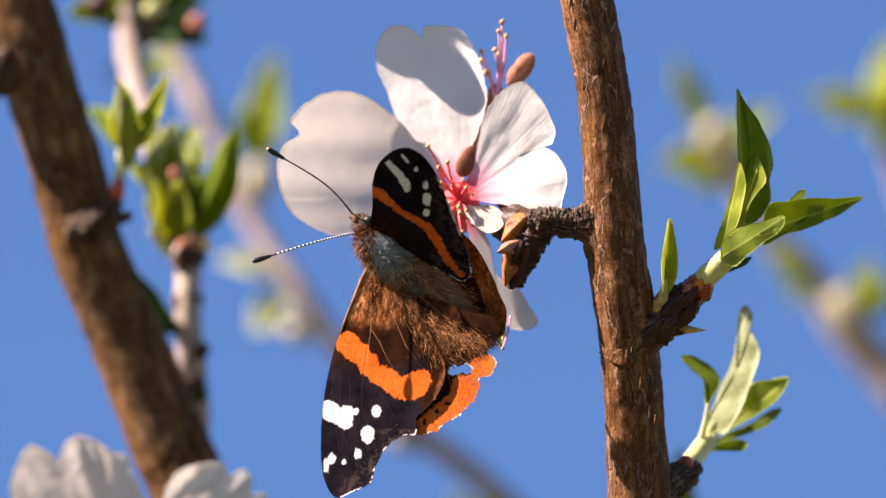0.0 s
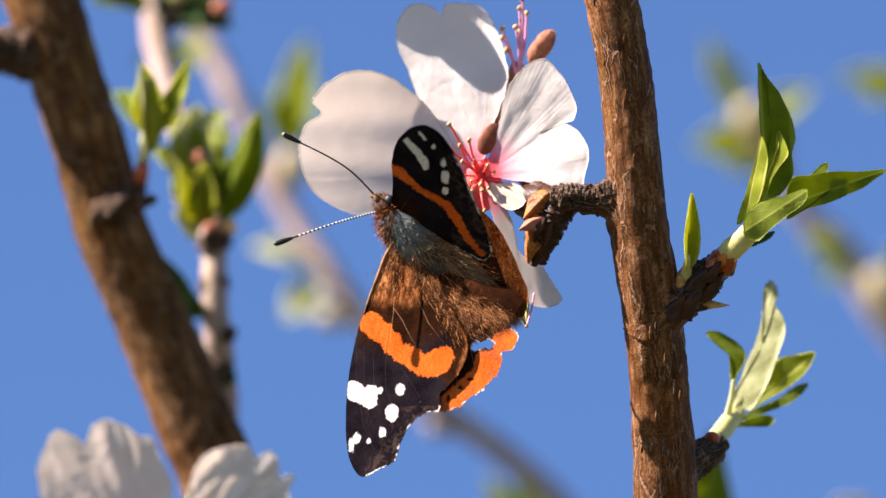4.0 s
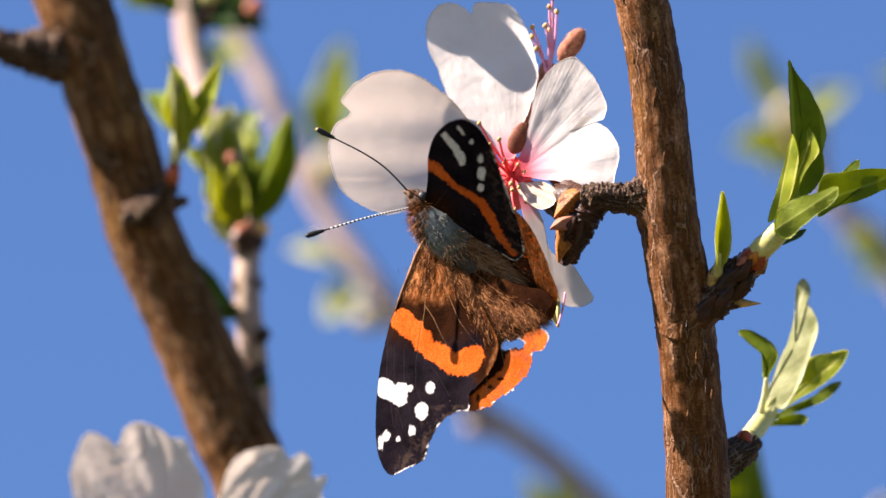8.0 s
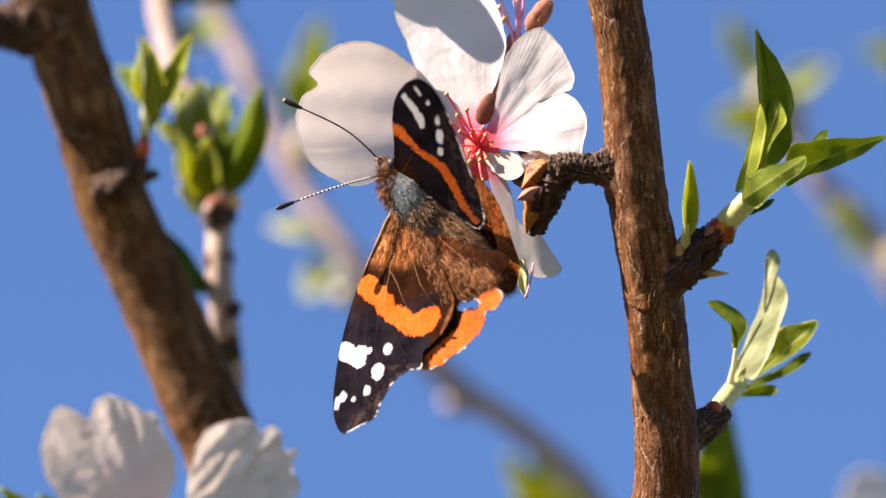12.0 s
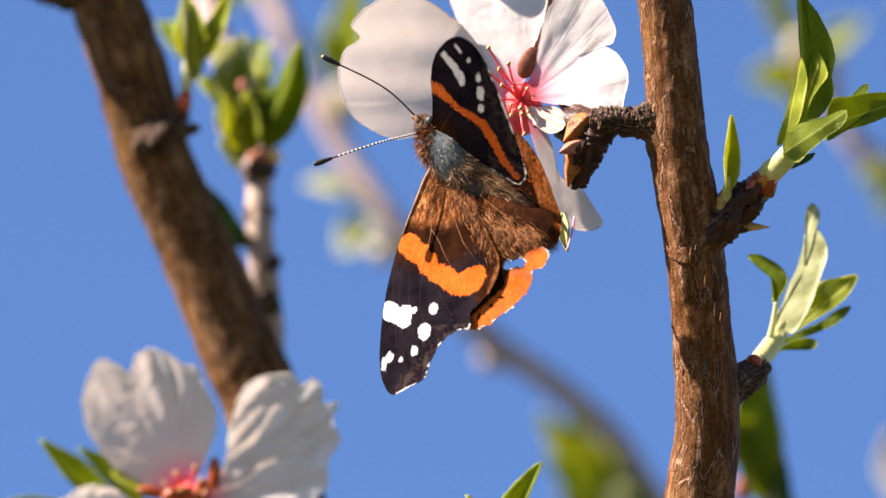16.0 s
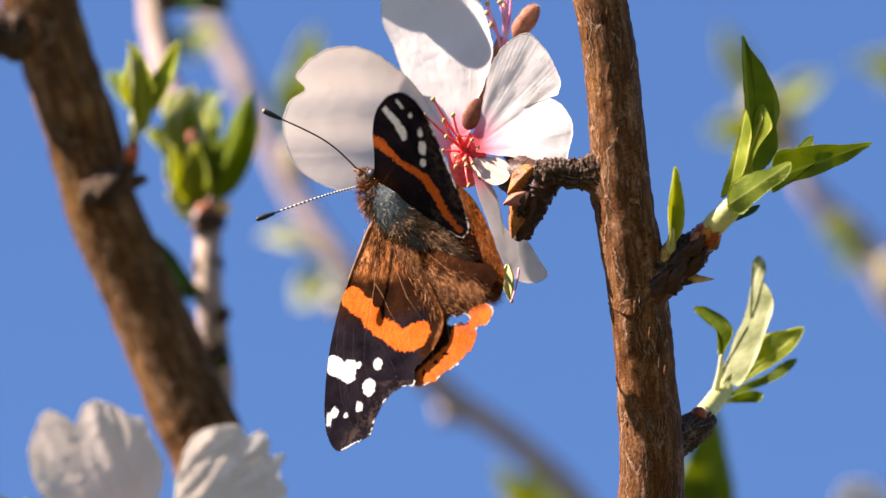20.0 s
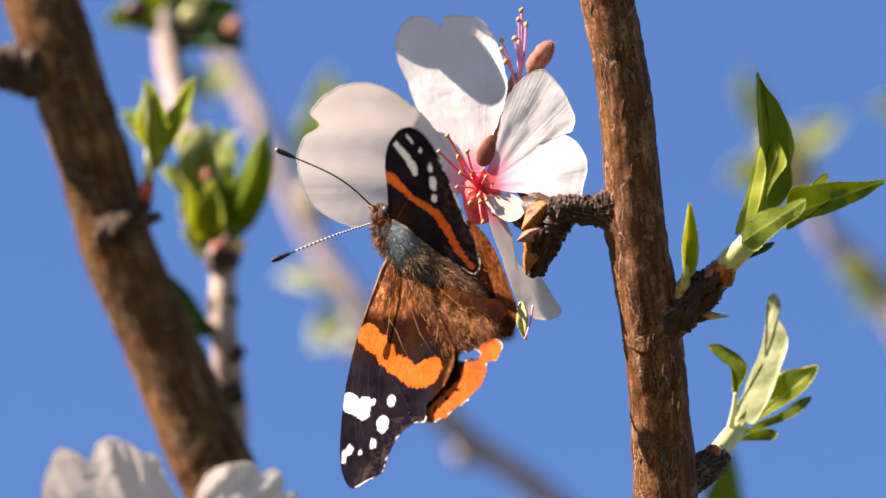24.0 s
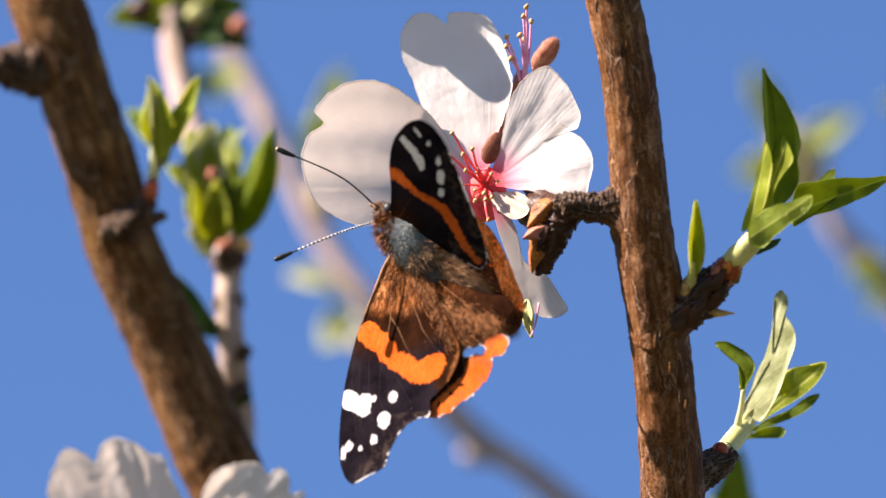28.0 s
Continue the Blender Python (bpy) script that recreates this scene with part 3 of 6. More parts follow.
def part(name, shape, mat, parent, label="", pivot=None, kind="", smooth=True):
    """One mesh object under a thing or under a part, turning round its pivot."""
    base = np.array(parent["base"])
    origin = np.array(pivot, float) if pivot is not None else base
    v = (shape.verts - origin)[:, (0, 2, 1)] * 0.001
    me = bpy.data.meshes.new(name)
    me.from_pydata([tuple(x) for x in v], [], [tuple(reversed(f)) for f in shape.faces])
    for key, value in shape.attrs.items():
        me.attributes.new(key, "FLOAT", "POINT").data.foreach_set("value", np.array(value, np.float32))
    me.polygons.foreach_set("use_smooth", [smooth] * len(me.polygons))
    me.materials.append(mat)
    ob = new(name, me)
    ob.parent = parent
    ob.location = tuple(float(x) for x in ((origin - base)[[0, 2, 1]] * 0.001))
    ob["base"] = tuple(float(x) for x in origin)
    return tagged(ob, label, kind=kind)


def structure_mesh(name, verts, faces, mat, label, category):
    me = bpy.data.meshes.new(name)
    me.from_pydata(verts, [], faces)
    me.materials.append(mat)
    return tagged(new(name, me), label, category, kind="structure")


# ---- ground ----
structure_mesh("ground", [(-2500, -2500, 0), (2500, -2500, 0), (2500, 2500, 0), (-2500, 2500, 0)], [(0, 1, 2, 3)], GRASS, "short orchard grass with bare earth under the tree", "ground")


# ---- the tree: trunk out of view, and the branches that come into view ----
FORK = (10.0, -868.0, -97.0)
tree = thing("almond_tree", (10.0, -1922.0, -671.0), "stout brown almond tree standing in the grass", "tree")
part("trunk", tube([(10, -1930, -676), (14, -1560, -460), (2, -1180, -260), FORK], [75, 58, 46, 34], 24, 30, 5.0, 40, 6.0), BARK_OLD, tree)

main_branch = thing("branch", FORK, "slender brown branch with rough spurs, sunlit along one side", "branch", "branches")
part("wood", tube([FORK, (24, -330, -40), (20, -120, 2), (22.76, -43.92, 6), (24.03, -34.27, 5), (23.5, -20.7, 3), (22.9, -13.75, 1), (21.98, -6.15, 0), (21.09, 0.05, 0), (20.6, 7.64, 0), (19.78, 17.29, 0), (18.74, 24.19, 0), (17.5, 30.4, 0), (15.6, 40.13, 2), (13.96, 53.58, 8), (11, 80, 14)],
    [16, 9, 4.8, 4.25, 4.0, 3.6, 3.6, 3.75, 3.6, 3.35, 3.25, 3.25, 3.2, 3.0, 2.6, 1.4], 44, 260, 0.16, 1.5, 0.10, 1.0), BARK, main_branch)
part("collar", tube([(21.79, -2.02, 0.4), (20.4, 0.4, 0.2), (18.67, 2.47, 0), (16.95, 3.22, 0)], [3.3, 3.3, 2.7, 2.05], 26, 30, 0.14, 1.2, 0.08, 6.0), BARK, main_branch)
part("collar", tube([(22.34, -13.75, 0.6), (23.02, -11.81, 0.2), (24.4, -10.43, 0), (25.91, -9.19, 0)], [3.4, 3.3, 2.9, 2.4], 26, 30, 0.2, 1.0, 0.1, 7.0), BARK, main_branch)
# the short spur that carries the blossom
part("spur", tube([(20.97, 2.81, 1), (18.33, 3.36, 0), (15.71, 3.16, 0), (12.67, 3.36, 0), (10.75, 3.36, 0.5)], [3.3, 2.5, 1.8, 1.75, 1.55], 48, 150, 0.20, 0.62, 0.16, 2.0, rings=8, ridge=0.30), GNARL, main_branch, "dark gnarled flowering spur")
part("spur", tube([(13.09, 3.36, 0.5), (11.17, 1.57, 1), (9.93, -1.47, 1.5), (9.11, -4.65, 2)], [1.6, 2.1, 1.6, 0.5], 32, 90, 0.16, 0.9, 0.1, 3.0, rings=4, ridge=0.35), SCALE_BROWN, main_branch, "dark red flower stalk")
# the forks that carry the leafy shoots
part("spur", tube([(21.8, -11.13, 1), (24.54, -10.15, 0), (27.29, -8.09, 0), (29.5, -6.29, 0), (30.88, -4.91, 0)], [3.3, 2.9, 2.5, 2.3, 1.6], 48, 150, 0.22, 0.65, 0.18, 4.0, rings=6, ridge=0.36), GNARL, main_branch, "dark gnarled spur")
part("spur", tube([(25.35, -30.44, 5), (27.8, -28.95, 8), (29.57, -27.87, 10.6), (30.71, -26.78, 13)], [2.4, 2.1, 1.9, 1.3], 36, 90, 0.22, 0.9, 0.15, 5.0, rings=4, ridge=0.4), GNARL, main_branch, "dark gnarled spur")
for at, way, size in (((26.7, -6.49, -1.5), (0.15, 1, 0), 1.5), ((28.64, -10.01, -1), (1, 0.02, 0), 1.3), ((26.45, -11.25, -0.5), (1, -0.5, 0), 1.0), ((25.17, -8.34, -2), (-0.2, 0.6, -1), 0.9)):
    part("bud_scale", blob(at, (size * 1.25, size * 0.7, size * 0.65), way, 0.16, 0.5, at[0], taper=0.6), SCALE_BROWN, main_branch)
for base, tip, width, mat, note in (((22.97, -11.76, -2.6), (26.67, -8.59, -3.2), 3.4, SCALE_BROWN, ""), ((25.18, -10.94, -2.4), (28.6, -7.63, -3.2), 3.6, SCALE_BROWN, ""), ((26.41, -8.05, -2.6), (29.42, -5.43, -3.4), 3.2, SCALE_BROWN, ""), ((27.94, -9.02, -2.0), (31.22, -5.98, -2.8), 3.0, SCALE_BROWN, ""), ((28.6, -6.81, -3.2), (31.07, -4.4, -3.4), 2.4, SCALE_BROWN, "")):
    part("bud_scale", leaf_shape(base, tip, width, (-0.3, 0.3, -1), -34, 0.06, 0, 0.62, 16, 4, 0.0, 0.3, base[0]), mat, main_branch, note)
part("bud_scale", blob((30.02, -9.87, -1), (2.1, 0.85, 0.75), (1, -0.03, 0), 0.10, 0.5, 1.0, taper=0.85), SCALE_STRIPED, main_branch, "pointed striped yellow-brown bud")
# flakes and blisters of the bark
rng = np.random.RandomState(4)
for i in range(40):
    y = rng.uniform(0, 860)
    x = np.interp(y, [0, 90, 190, 330, 440, 530, 640, 740, 860], [1038, 1056, 1071, 1083, 1090, 1103, 1116, 1122, 1127]) + rng.uniform(-38, 38)
    u, v = (x - 784) / 14.5, (441 - y) / 14.5
    off = (x - np.interp(y, [0, 90, 190, 330, 440, 530, 640, 740, 860], [1038, 1056, 1071, 1083, 1090, 1103, 1116, 1122, 1127])) / 14.5
    part("bark_flake", blob((u, v, -math.sqrt(max(0.2, 3.30**2 - off**2))), (rng.uniform(0.5, 1.3), rng.uniform(0.10, 0.22), 0.10), (0.1, 1, 0), 0.1, 0.3, i, 8, 8), GNARL if i % 4 == 0 else BARK, main_branch)

left_branch = thing("branch", FORK, "thick brown branch leaning over, weathered bark in half shade", "branch", "branches")
part("wood", tube([FORK, (-10, -330, 0), (-24, -120, 50), (-32.17, -34, 62), (-35.1, -26.31, 62), (-41.03, -11.66, 62), (-46.04, 0.06, 61), (-48.7, 10.29, 60), (-52.07, 21.25, 60), (-55.28, 32.22, 60), (-58.9, 44.73, 62), (-62.8, 58.13, 66), (-72, 80, 72)],
    [18, 11, 6.4, 5.2, 5.15, 4.85, 4.8, 4.75, 4.75, 4.9, 4.6, 4.0, 2.0], 40, 220, 0.26, 2.2, 0.14, 11.0), BARK_OLD, left_branch)
part("spur", tube([(-47.78, 2.98, 59), (-45.46, 3.11, 56), (-43.23, 4.78, 55), (-41.92, 7.33, 55)], [2.6, 2.3, 1.6, 1.0], 30, 70, 0.3, 1.0, 0.15, 12.0, rings=6, ridge=0.6), GNARL, left_branch, "dark knotty spur")
part("spur", tube([(-52.6, 24.6, 61), (-56.4, 23.6, 59), (-59.7, 23.6, 58), (-62.2, 24.1, 57), (-66.0, 25.6, 57), (-72.0, 28.5, 58)], [4.4, 4.0, 3.0, 2.2, 1.8, 1.5], 32, 90, 0.3, 1.2, 0.2, 13.0, rings=8, ridge=0.6), GNARL, left_branch, "broken side spur")
for i, (x, y) in enumerate(((150, 385), (128, 410), (175, 400), (205, 392), (222, 385))):
    part("bud_scale", blob(((x - 784) / 14.5 * 1.057, (441 - y) / 14.5 * 1.057, 54.8), (1.1, 0.8, 0.7), (1, 0.3, 0), 0.3, 0.7, i, 8, 10), GNARL, left_branch)

# ---- leafy shoots ----
def shoot(base, label, parts, group="leafy shoots"):
    """A leafy shoot: stem pieces, bud scales and leaves, each a part."""
    ob = thing("leafy_shoot", base, label, "leaf shoot", group)
    for name, shape, mat, note in parts:
        part(name, shape, mat, ob, note)
    return ob


def blade(outline, base, tip, w, along_u, along_v, fold, seed, edge=0.05):
    """A leaf blade inside an outline, tilted, folded along the line from base to tip, with a slightly uneven rim."""
    a, z = np.array(base[:2]), np.array(tip[:2])
    d = unit(z - a)
    side = np.array((-d[1], d[0]))
    o = np.array([p[:2] for p in outline])
    half = max(0.3, float(np.max(np.abs((o - a) @ side))) * 0.8)
    length = float(np.linalg.norm(z - a))

    def depth(q):
        k = (q - a) @ side
        return w + along_u * (q[:, 0] - a[0]) + along_v * (q[:, 1] - a[1]) - fold * np.abs(k) + 0.16 * np.sin(((q - a) @ d) * 1.3 + seed) * np.clip(k / half, -1, 1)

    return sheet(outline, tuple(o.mean(axis=0)), depth, 12, 260, 0.12, edge * 0.6, seed, {"across": lambda q, s: ((q - a) @ side) / half * 0.9, "along": lambda q, s: ((q - a) @ d) / length}, teeth=2.0 * edge)


shoot((30.6, -5.12, 0), "fresh green almond leaf shoot with serrated leaves on a spur", [
    ("stem", tube([(30.88, -4.64, -0.8), (32.54, -2.98, -2.8), (34.18, -1.33, -4.0), (35.74, 0.47, -3.6)], [1.2, 1.4, 1.3, 0.8], 24, 40, 0.12, 1.4, 0.06), STEM, "pale green stem"),
    ("bud_scale", tube([(30.57, -5.29, -0.8), (31.29, -4.5, -1.5), (31.91, -3.81, -2.0)], [1.75, 1.7, 1.4], 22, 18, 0.14, 0.6, 0.0, 1.0), SCALE_RED, "glossy red-brown bud scale"),
    ("bud_scale", leaf_shape((30.12, -4.88, -2.9), (31.74, -3.5, -3.7), 2.2, (-0.4, 0.4, -1), -34, 0.08, 0, 0.6, 14, 4, 0, 0.3, 2), SCALE_ORANGE, "orange bud scale"),
    ("bud_scale", leaf_shape((30.81, -5.71, -2.7), (32.57, -4.19, -3.6), 2.3, (-0.1, 0.1, -1), -30, 0.08, 0, 0.6, 14, 4, 0, 0.3, 4), SCALE_RED, "glossy red bud scale"),
    ("bud_scale", leaf_shape((31.37, -6.26, -2.4), (32.86, -4.88, -3.2), 1.7, (0.2, -0.1, -1), -26, 0.06, 0, 0.6, 14, 4, 0, 0.3, 5), SCALE_STRIPED, "yellow-brown bud scale"),
    ("bud_scale", leaf_shape((29.03, -5.57, -2.6), (30.24, -4.19, -3.4), 1.6, (-0.4, 0.4, -1), -26, 0.06, 0, 0.6, 12, 4, 0, 0.3, 3), SEPAL, "pinkish bud scale"),
    ("leaf", blade([(39.18, 0.54, 0), (39.88, 5.4, 0), (42.28, 5.77, 0), (43.86, 6.09, 0), (46.19, 6.19, 0), (48.52, 6.15, 0), (50.1, 6.33, 0), (51.4, 6.31, 0), (50.29, 5.44, 0), (48.77, 4.37, 0), (46.15, 3.17, 0), (43.8, 2.25, 0), (41.39, 1.67, 0), (40.08, 0.8, 0)], (37.76, 1.66, 0), (51.4, 6.31, 0), 2.2, 0.10, -0.06, 0.1, 5.0, 0.05), LEAF, ""),
    ("leaf", blade([(42.14, 5.64, 0), (42.77, 6.38, 0), (43.47, 7.06, 0), (44.29, 7.32, 0), (44.35, 6.63, 0), (43.86, 5.75, 0), (43.03, 5.21, 0)], (42.28, 5.5, 0), (44.29, 7.32, 0), 3.2, -0.1, 0.0, 0.1, 6.0, 0.02), LEAF, ""),
    ("leaf", blade([(35.91, 19.52, 0), (36.38, 18.49, 0), (37.25, 17.24, 0), (38.39, 15.71, 0), (39.32, 13.77, 0), (40.05, 11.91, 0), (40.23, 10.26, 0), (39.85, 8.42, 0), (39.88, 5.81, 0), (38.2, 3.43, 0), (36.2, 2.85, 0), (36.02, 4.29, 0), (36.4, 6.89, 0), (36.18, 10.05, 0), (36, 12.11, 0), (35.97, 13.96, 0), (35.86, 16.09, 0), (35.82, 17.88, 0)], (36.76, 3.11, 0), (35.91, 19.52, 0), 1.0, 0.06, -0.14, 0.10, 1.0, 0.07), LEAF, ""),
    ("leaf", blade([(35.98, 10.53, 0), (36.7, 8.05, 0), (36.38, 5.59, 0), (35.58, 2.72, 0), (34.18, 0.62, 0), (33, -0.12, 0), (34.24, 4.32, 0), (35.32, 7.94, 0)], (33.97, 0.48, 0), (36.11, 10.33, 0), -4.2, -0.5, 0.0, 0.2, 2.0, 0.02), LEAF_YOUNG, ""),
    ("leaf", blade([(38.05, 11.26, 0), (38.98, 9.46, 0), (39.17, 8.22, 0), (38.19, 6.86, 0), (37.27, 5.44, 0), (36.41, 3.26, 0), (35.43, 1.9, 0), (35.03, 2.32, 0), (36.03, 4.77, 0), (36.82, 7.16, 0), (37.39, 8.59, 0), (38.15, 9.06, 0)], (35.3, 2.04, 0), (38.44, 10.29, 0), -3.8, -0.40, 0.05, 0.2, 3.0, 0.02), LEAF_YOUNG, "yellow-green young leaf"),
    ("leaf", blade([(33.98, 0.76, 0), (34.75, 1.84, 0), (35.65, 2.51, 0), (36.89, 2.97, 0), (38.33, 3.16, 0), (40.12, 3.75, 0), (41.29, 4.07, 0), (41.42, 3.11, 0), (40.44, 1.89, 0), (38.78, 0.75, 0), (36.97, -0.73, 0), (35.23, -2.14, 0), (33.81, -1.44, 0)], (34.3, -0.69, 0), (41.36, 3.86, 0), -5.4, -0.26, 0.1, -0.1, 4.0, 0.05), LEAF_MID, ""),
    ("leaf", leaf_shape((34.35, -2.71, 0.5), (37.68, -1.05, 1), 1.1, (0.2, 0.6, -1), 20, 0.0, seed=7, steps=12), LEAF_DARK, ""),
])
shoot((26.92, -7.18, -1), "small folded yellow-green leaf standing on a spur", [
    ("leaf", leaf_shape((26.91, -5.73, -3.0), (27.52, 3.62, -5.6), 3.2, (0.45, 0, -0.9), 56, -0.04, 0, 0.85, seed=8), LEAF_YOUNG, ""),
    ("stem", tube([(26.72, -7.18, -1), (26.91, -5.11, -2.9), (27.04, -3.73, -3.5)], [0.75, 0.55, 0.25], 14, 12), STEM, "pale stalk"),
    ("bud_scale", blob((26.28, -6.56, -1.8), (1.5, 0.9, 0.75), (0.25, 1, 0), 0.12, 0.5, 5, taper=0.3), SCALE_STRIPED, "striped brown bud scale"),
])
shoot((30.4, -27.03, 9), "pale green almond leaf shoot with long downy leaves", [
    ("stem", tube([(30.12, -26.89, 12), (31.68, -25.18, 16), (33.25, -23.26, 20)], [1.2, 1.25, 1.1], 18, 20, 0.05, 1.0), STEM, "pale green stem"),
    ("stem", tube([(32.87, -19.24, 16.2), (32.57, -21.32, 16.5), (31.94, -24.1, 17)], [0.3, 0.35, 0.5], 12, 14), LEAF_PALE, "pale leaf stalk"),
    ("bud_scale", blob((29.89, -26.45, 10), (1.0, 1.0, 0.9), (0.5, 0.8, 0), 0.1, 0.5, 6), SCALE_RED, "red bud scale"),
    ("bud_scale", blob((31.1, -27.38, 12.4), (1.1, 0.9, 0.8), (0.9, 0.5, 0), 0.1, 0.5, 7), SCALE_BROWN, ""),
    ("leaf", blade([(43.1, -16.05, 0), (42.6, -17.48, 0), (41.62, -18.77, 0), (40.44, -19.78, 0), (39.06, -20.72, 0), (37.67, -21.45, 0), (35.6, -22.73, 0), (34.91, -23.13, 0), (36.31, -21.09, 0), (37.23, -19.25, 0), (37.87, -17.41, 0), (38.91, -16.67, 0), (40.7, -16.36, 0)], (35.12, -22.86, 0), (43.03, -16.12, 0), 22.0, -0.12, 0.15, 0.12, 11.0, 0.04), LEAF_YOUNG, ""),
    ("leaf", blade([(42.22, -19.95, 0), (41.59, -20.97, 0), (40.2, -22.11, 0), (38.54, -22.84, 0), (36.75, -23.5, 0), (34.2, -24.28, 0), (33.31, -24.47, 0), (35.39, -23.07, 0), (37.46, -22.21, 0), (39.05, -21.41, 0), (40.64, -20.27, 0), (41.6, -19.94, 0)], (33.72, -24.34, 0), (42.22, -20.02, 0), 21.4, 0.0, 0.1, 0.14, 12.0, 0.02), LEAF, ""),
    ("leaf", blade([(37.97, -24.27, 0), (37.55, -25.02, 0), (36.24, -25.2, 0), (34.19, -25.17, 0), (32.61, -25.22, 0), (33.99, -24.49, 0), (35.79, -23.89, 0), (37.16, -23.78, 0)], (32.82, -25.15, 0), (37.97, -24.34, 0), 21.0, 0.0, 0.1, 0.14, 14.0, 0.02), LEAF, ""),
    ("leaf", blade([(37.69, -7.05, 0), (38.37, -7.82, 0), (38.49, -8.78, 0), (38.19, -10.15, 0), (38.8, -11.12, 0), (39.26, -12.22, 0), (39.31, -13.39, 0), (38.87, -15.03, 0), (38.16, -16.8, 0), (37.58, -18.57, 0), (36.8, -20.21, 0), (35.82, -21.98, 0), (34.77, -23.06, 0), (33.68, -22.83, 0), (32.16, -23.22, 0), (31.82, -23.15, 0), (33.37, -20.36, 0), (34.52, -17.15, 0), (35.51, -15.25, 0), (36.23, -13.07, 0), (36.68, -10.81, 0), (36.84, -8.96, 0), (37, -7.8, 0)], (32.64, -23.16, 0), (38.03, -7.61, 0), 20.2, -0.36, 0.20, 0.06, 9.0, 0.04), LEAF_PALE, "pale downy leaf"),
    ("leaf", blade([(29.51, -13.37, 0), (30.74, -13.26, 0), (32.1, -13.89, 0), (33.19, -14.6, 0), (34, -15.57, 0), (34.26, -16.46, 0), (33.83, -17.62, 0), (33.26, -18.64, 0), (32.9, -19.67, 0), (32.56, -19.66, 0), (32.72, -18.02, 0), (32.27, -16.23, 0), (31.12, -15.11, 0), (30.11, -14.14, 0)], (32.84, -19.53, 0), (29.51, -13.37, 0), 16.2, -0.45, -0.1, 0.12, 10.0, 0.03), LEAF, ""),
    ("leaf", blade([(34.04, -21.54, 0), (33.67, -23.11, 0), (32.49, -24.46, 0), (31.59, -24.65, 0), (31.67, -23.83, 0), (32.51, -23.09, 0)], (31.94, -24.32, 0), (34.04, -21.61, 0), 18.6, -0.3, 0.0, 0.12, 13.0, 0.02), LEAF_PALE, ""),
])
shoot((-41.92, 6.97, 55), "bright green leaf shoot opening on a knotty spur", [
    ("stem", tube([(-42, 7.69, 55), (-41.56, 10.24, 55), (-41.3, 12.41, 54), (-40.87, 14.59, 54)], [0.8, 0.8, 0.75, 0.6], 16, 20), LEAF_PALE, "pale green stem"),
    ("bud_scale", blob((-41.98, 7.47, 54.5), (1.7, 1.0, 0.9), (0.25, 1, 0), 0.12, 0.6, 8), SCALE_RED, "red bud scale"),
    ("leaf", leaf_shape((-41.43, 9.89, 54), (-41.82, 21.82, 51), 2.6, (0.75, 0, -0.65), 42, 0.02, 0, 0.8, seed=15, sweep=0.0), LEAF_PALE, "pale folded leaf"),
    ("leaf", leaf_shape((-40.38, 11.33, 53), (-41.5, 21.48, 52), 4.6, (-0.3, 0.1, -1), 30, 0.03, 0, 0.95, seed=16, sweep=-0.06), LEAF_YOUNG, ""),
    ("leaf", leaf_shape((-39.8, 12.56, 53), (-35.37, 21.82, 51), 3.4, (-0.5, 0.2, -1), 34, 0.03, 0, 0.9, seed=17, sweep=-0.06), LEAF_YOUNG, ""),
    ("leaf", leaf_shape((-39.73, 13.02, 55), (-37.58, 18.28, 56), 2.6, (0.4, 0.1, -1), 36, 0.0, 0, 0.8, seed=19, sweep=0.0), LEAF_DARK, ""),
    ("leaf", leaf_shape((-41.44, 10.27, 56), (-38.27, 15.21, 55), 2.6, (0.3, 0.1, -1), 36, 0.02, 0, 0.8, seed=18, sweep=0.1), LEAF, ""),
    ("leaf", leaf_shape((-42.65, 13.21, 70), (-46.89, 18.8, 86), 4.0, (0.3, 0.3, -1), 26, 0.06, 0, 0.8, seed=78, sweep=0.0), LEAF, ""),
])

# ---- the twig behind, with its cluster of leaves ----
rear_twig = thing("twig", (-31.54, -22.25, 78), "pinkish grey twig with dark rings and a leaf cluster", "twig", "twigs behind")
part("wood", tube([(-22, -330, 40), (-24, -120, 70), (-33.89, -31.28, 82), (-32.86, -20.8, 80), (-33.11, -14.79, 76), (-33.53, -8.84, 75), (-33.56, -3.65, 76), (-33.32, 0.06, 78)], [9, 5, 3.2, 2.0, 1.95, 1.75, 1.7, 1.9], 26, 90, 0.14, 1.6, 0.2, 21.0), BARK_PINK, rear_twig)
part("wood", tube([(-33.53, -1.43, 80), (-34.92, 4.55, 86), (-37.8, 11.42, 98), (-40.97, 19.92, 108), (-42.73, 27.72, 114), (-43.35, 35.53, 118), (-44.2, 49.76, 126)], [1.9, 1.7, 1.7, 1.75, 1.7, 1.6, 1.3], 24, 70, 0.14, 1.6, 0.2, 22.0), BARK_PINK, rear_twig)
for y, size in ((530, 2.05), (455, 2.3), (680, 2.2)):
    part("ring", tube([tuple(np.array((-33.62, 32.69, 75.6)) + (0, -(y - 8) / 14.5 * 1.075, 0)), tuple(np.array((-33.47, 32.69, 75.6)) + (0, -(y + 14) / 14.5 * 1.075, 0))], [size, size], 22, 10, 0.3, 1.2, 0.1, y), GNARL, rear_twig, "dark ring of old bud scars")
part("bud_scale", blob((-31.72, -13.42, 74), (1.3, 1.0, 1.0), (0.6, 0.5, 0), 0.15, 0.7, 3), GNARL, rear_twig)
part("cut_end", blob((-31.7, 0.58, 76), (1.25, 1.25, 0.7), (0, 1, 0), 0.1, 0.8, 4), CUT_WOOD, rear_twig, "pale cut end")
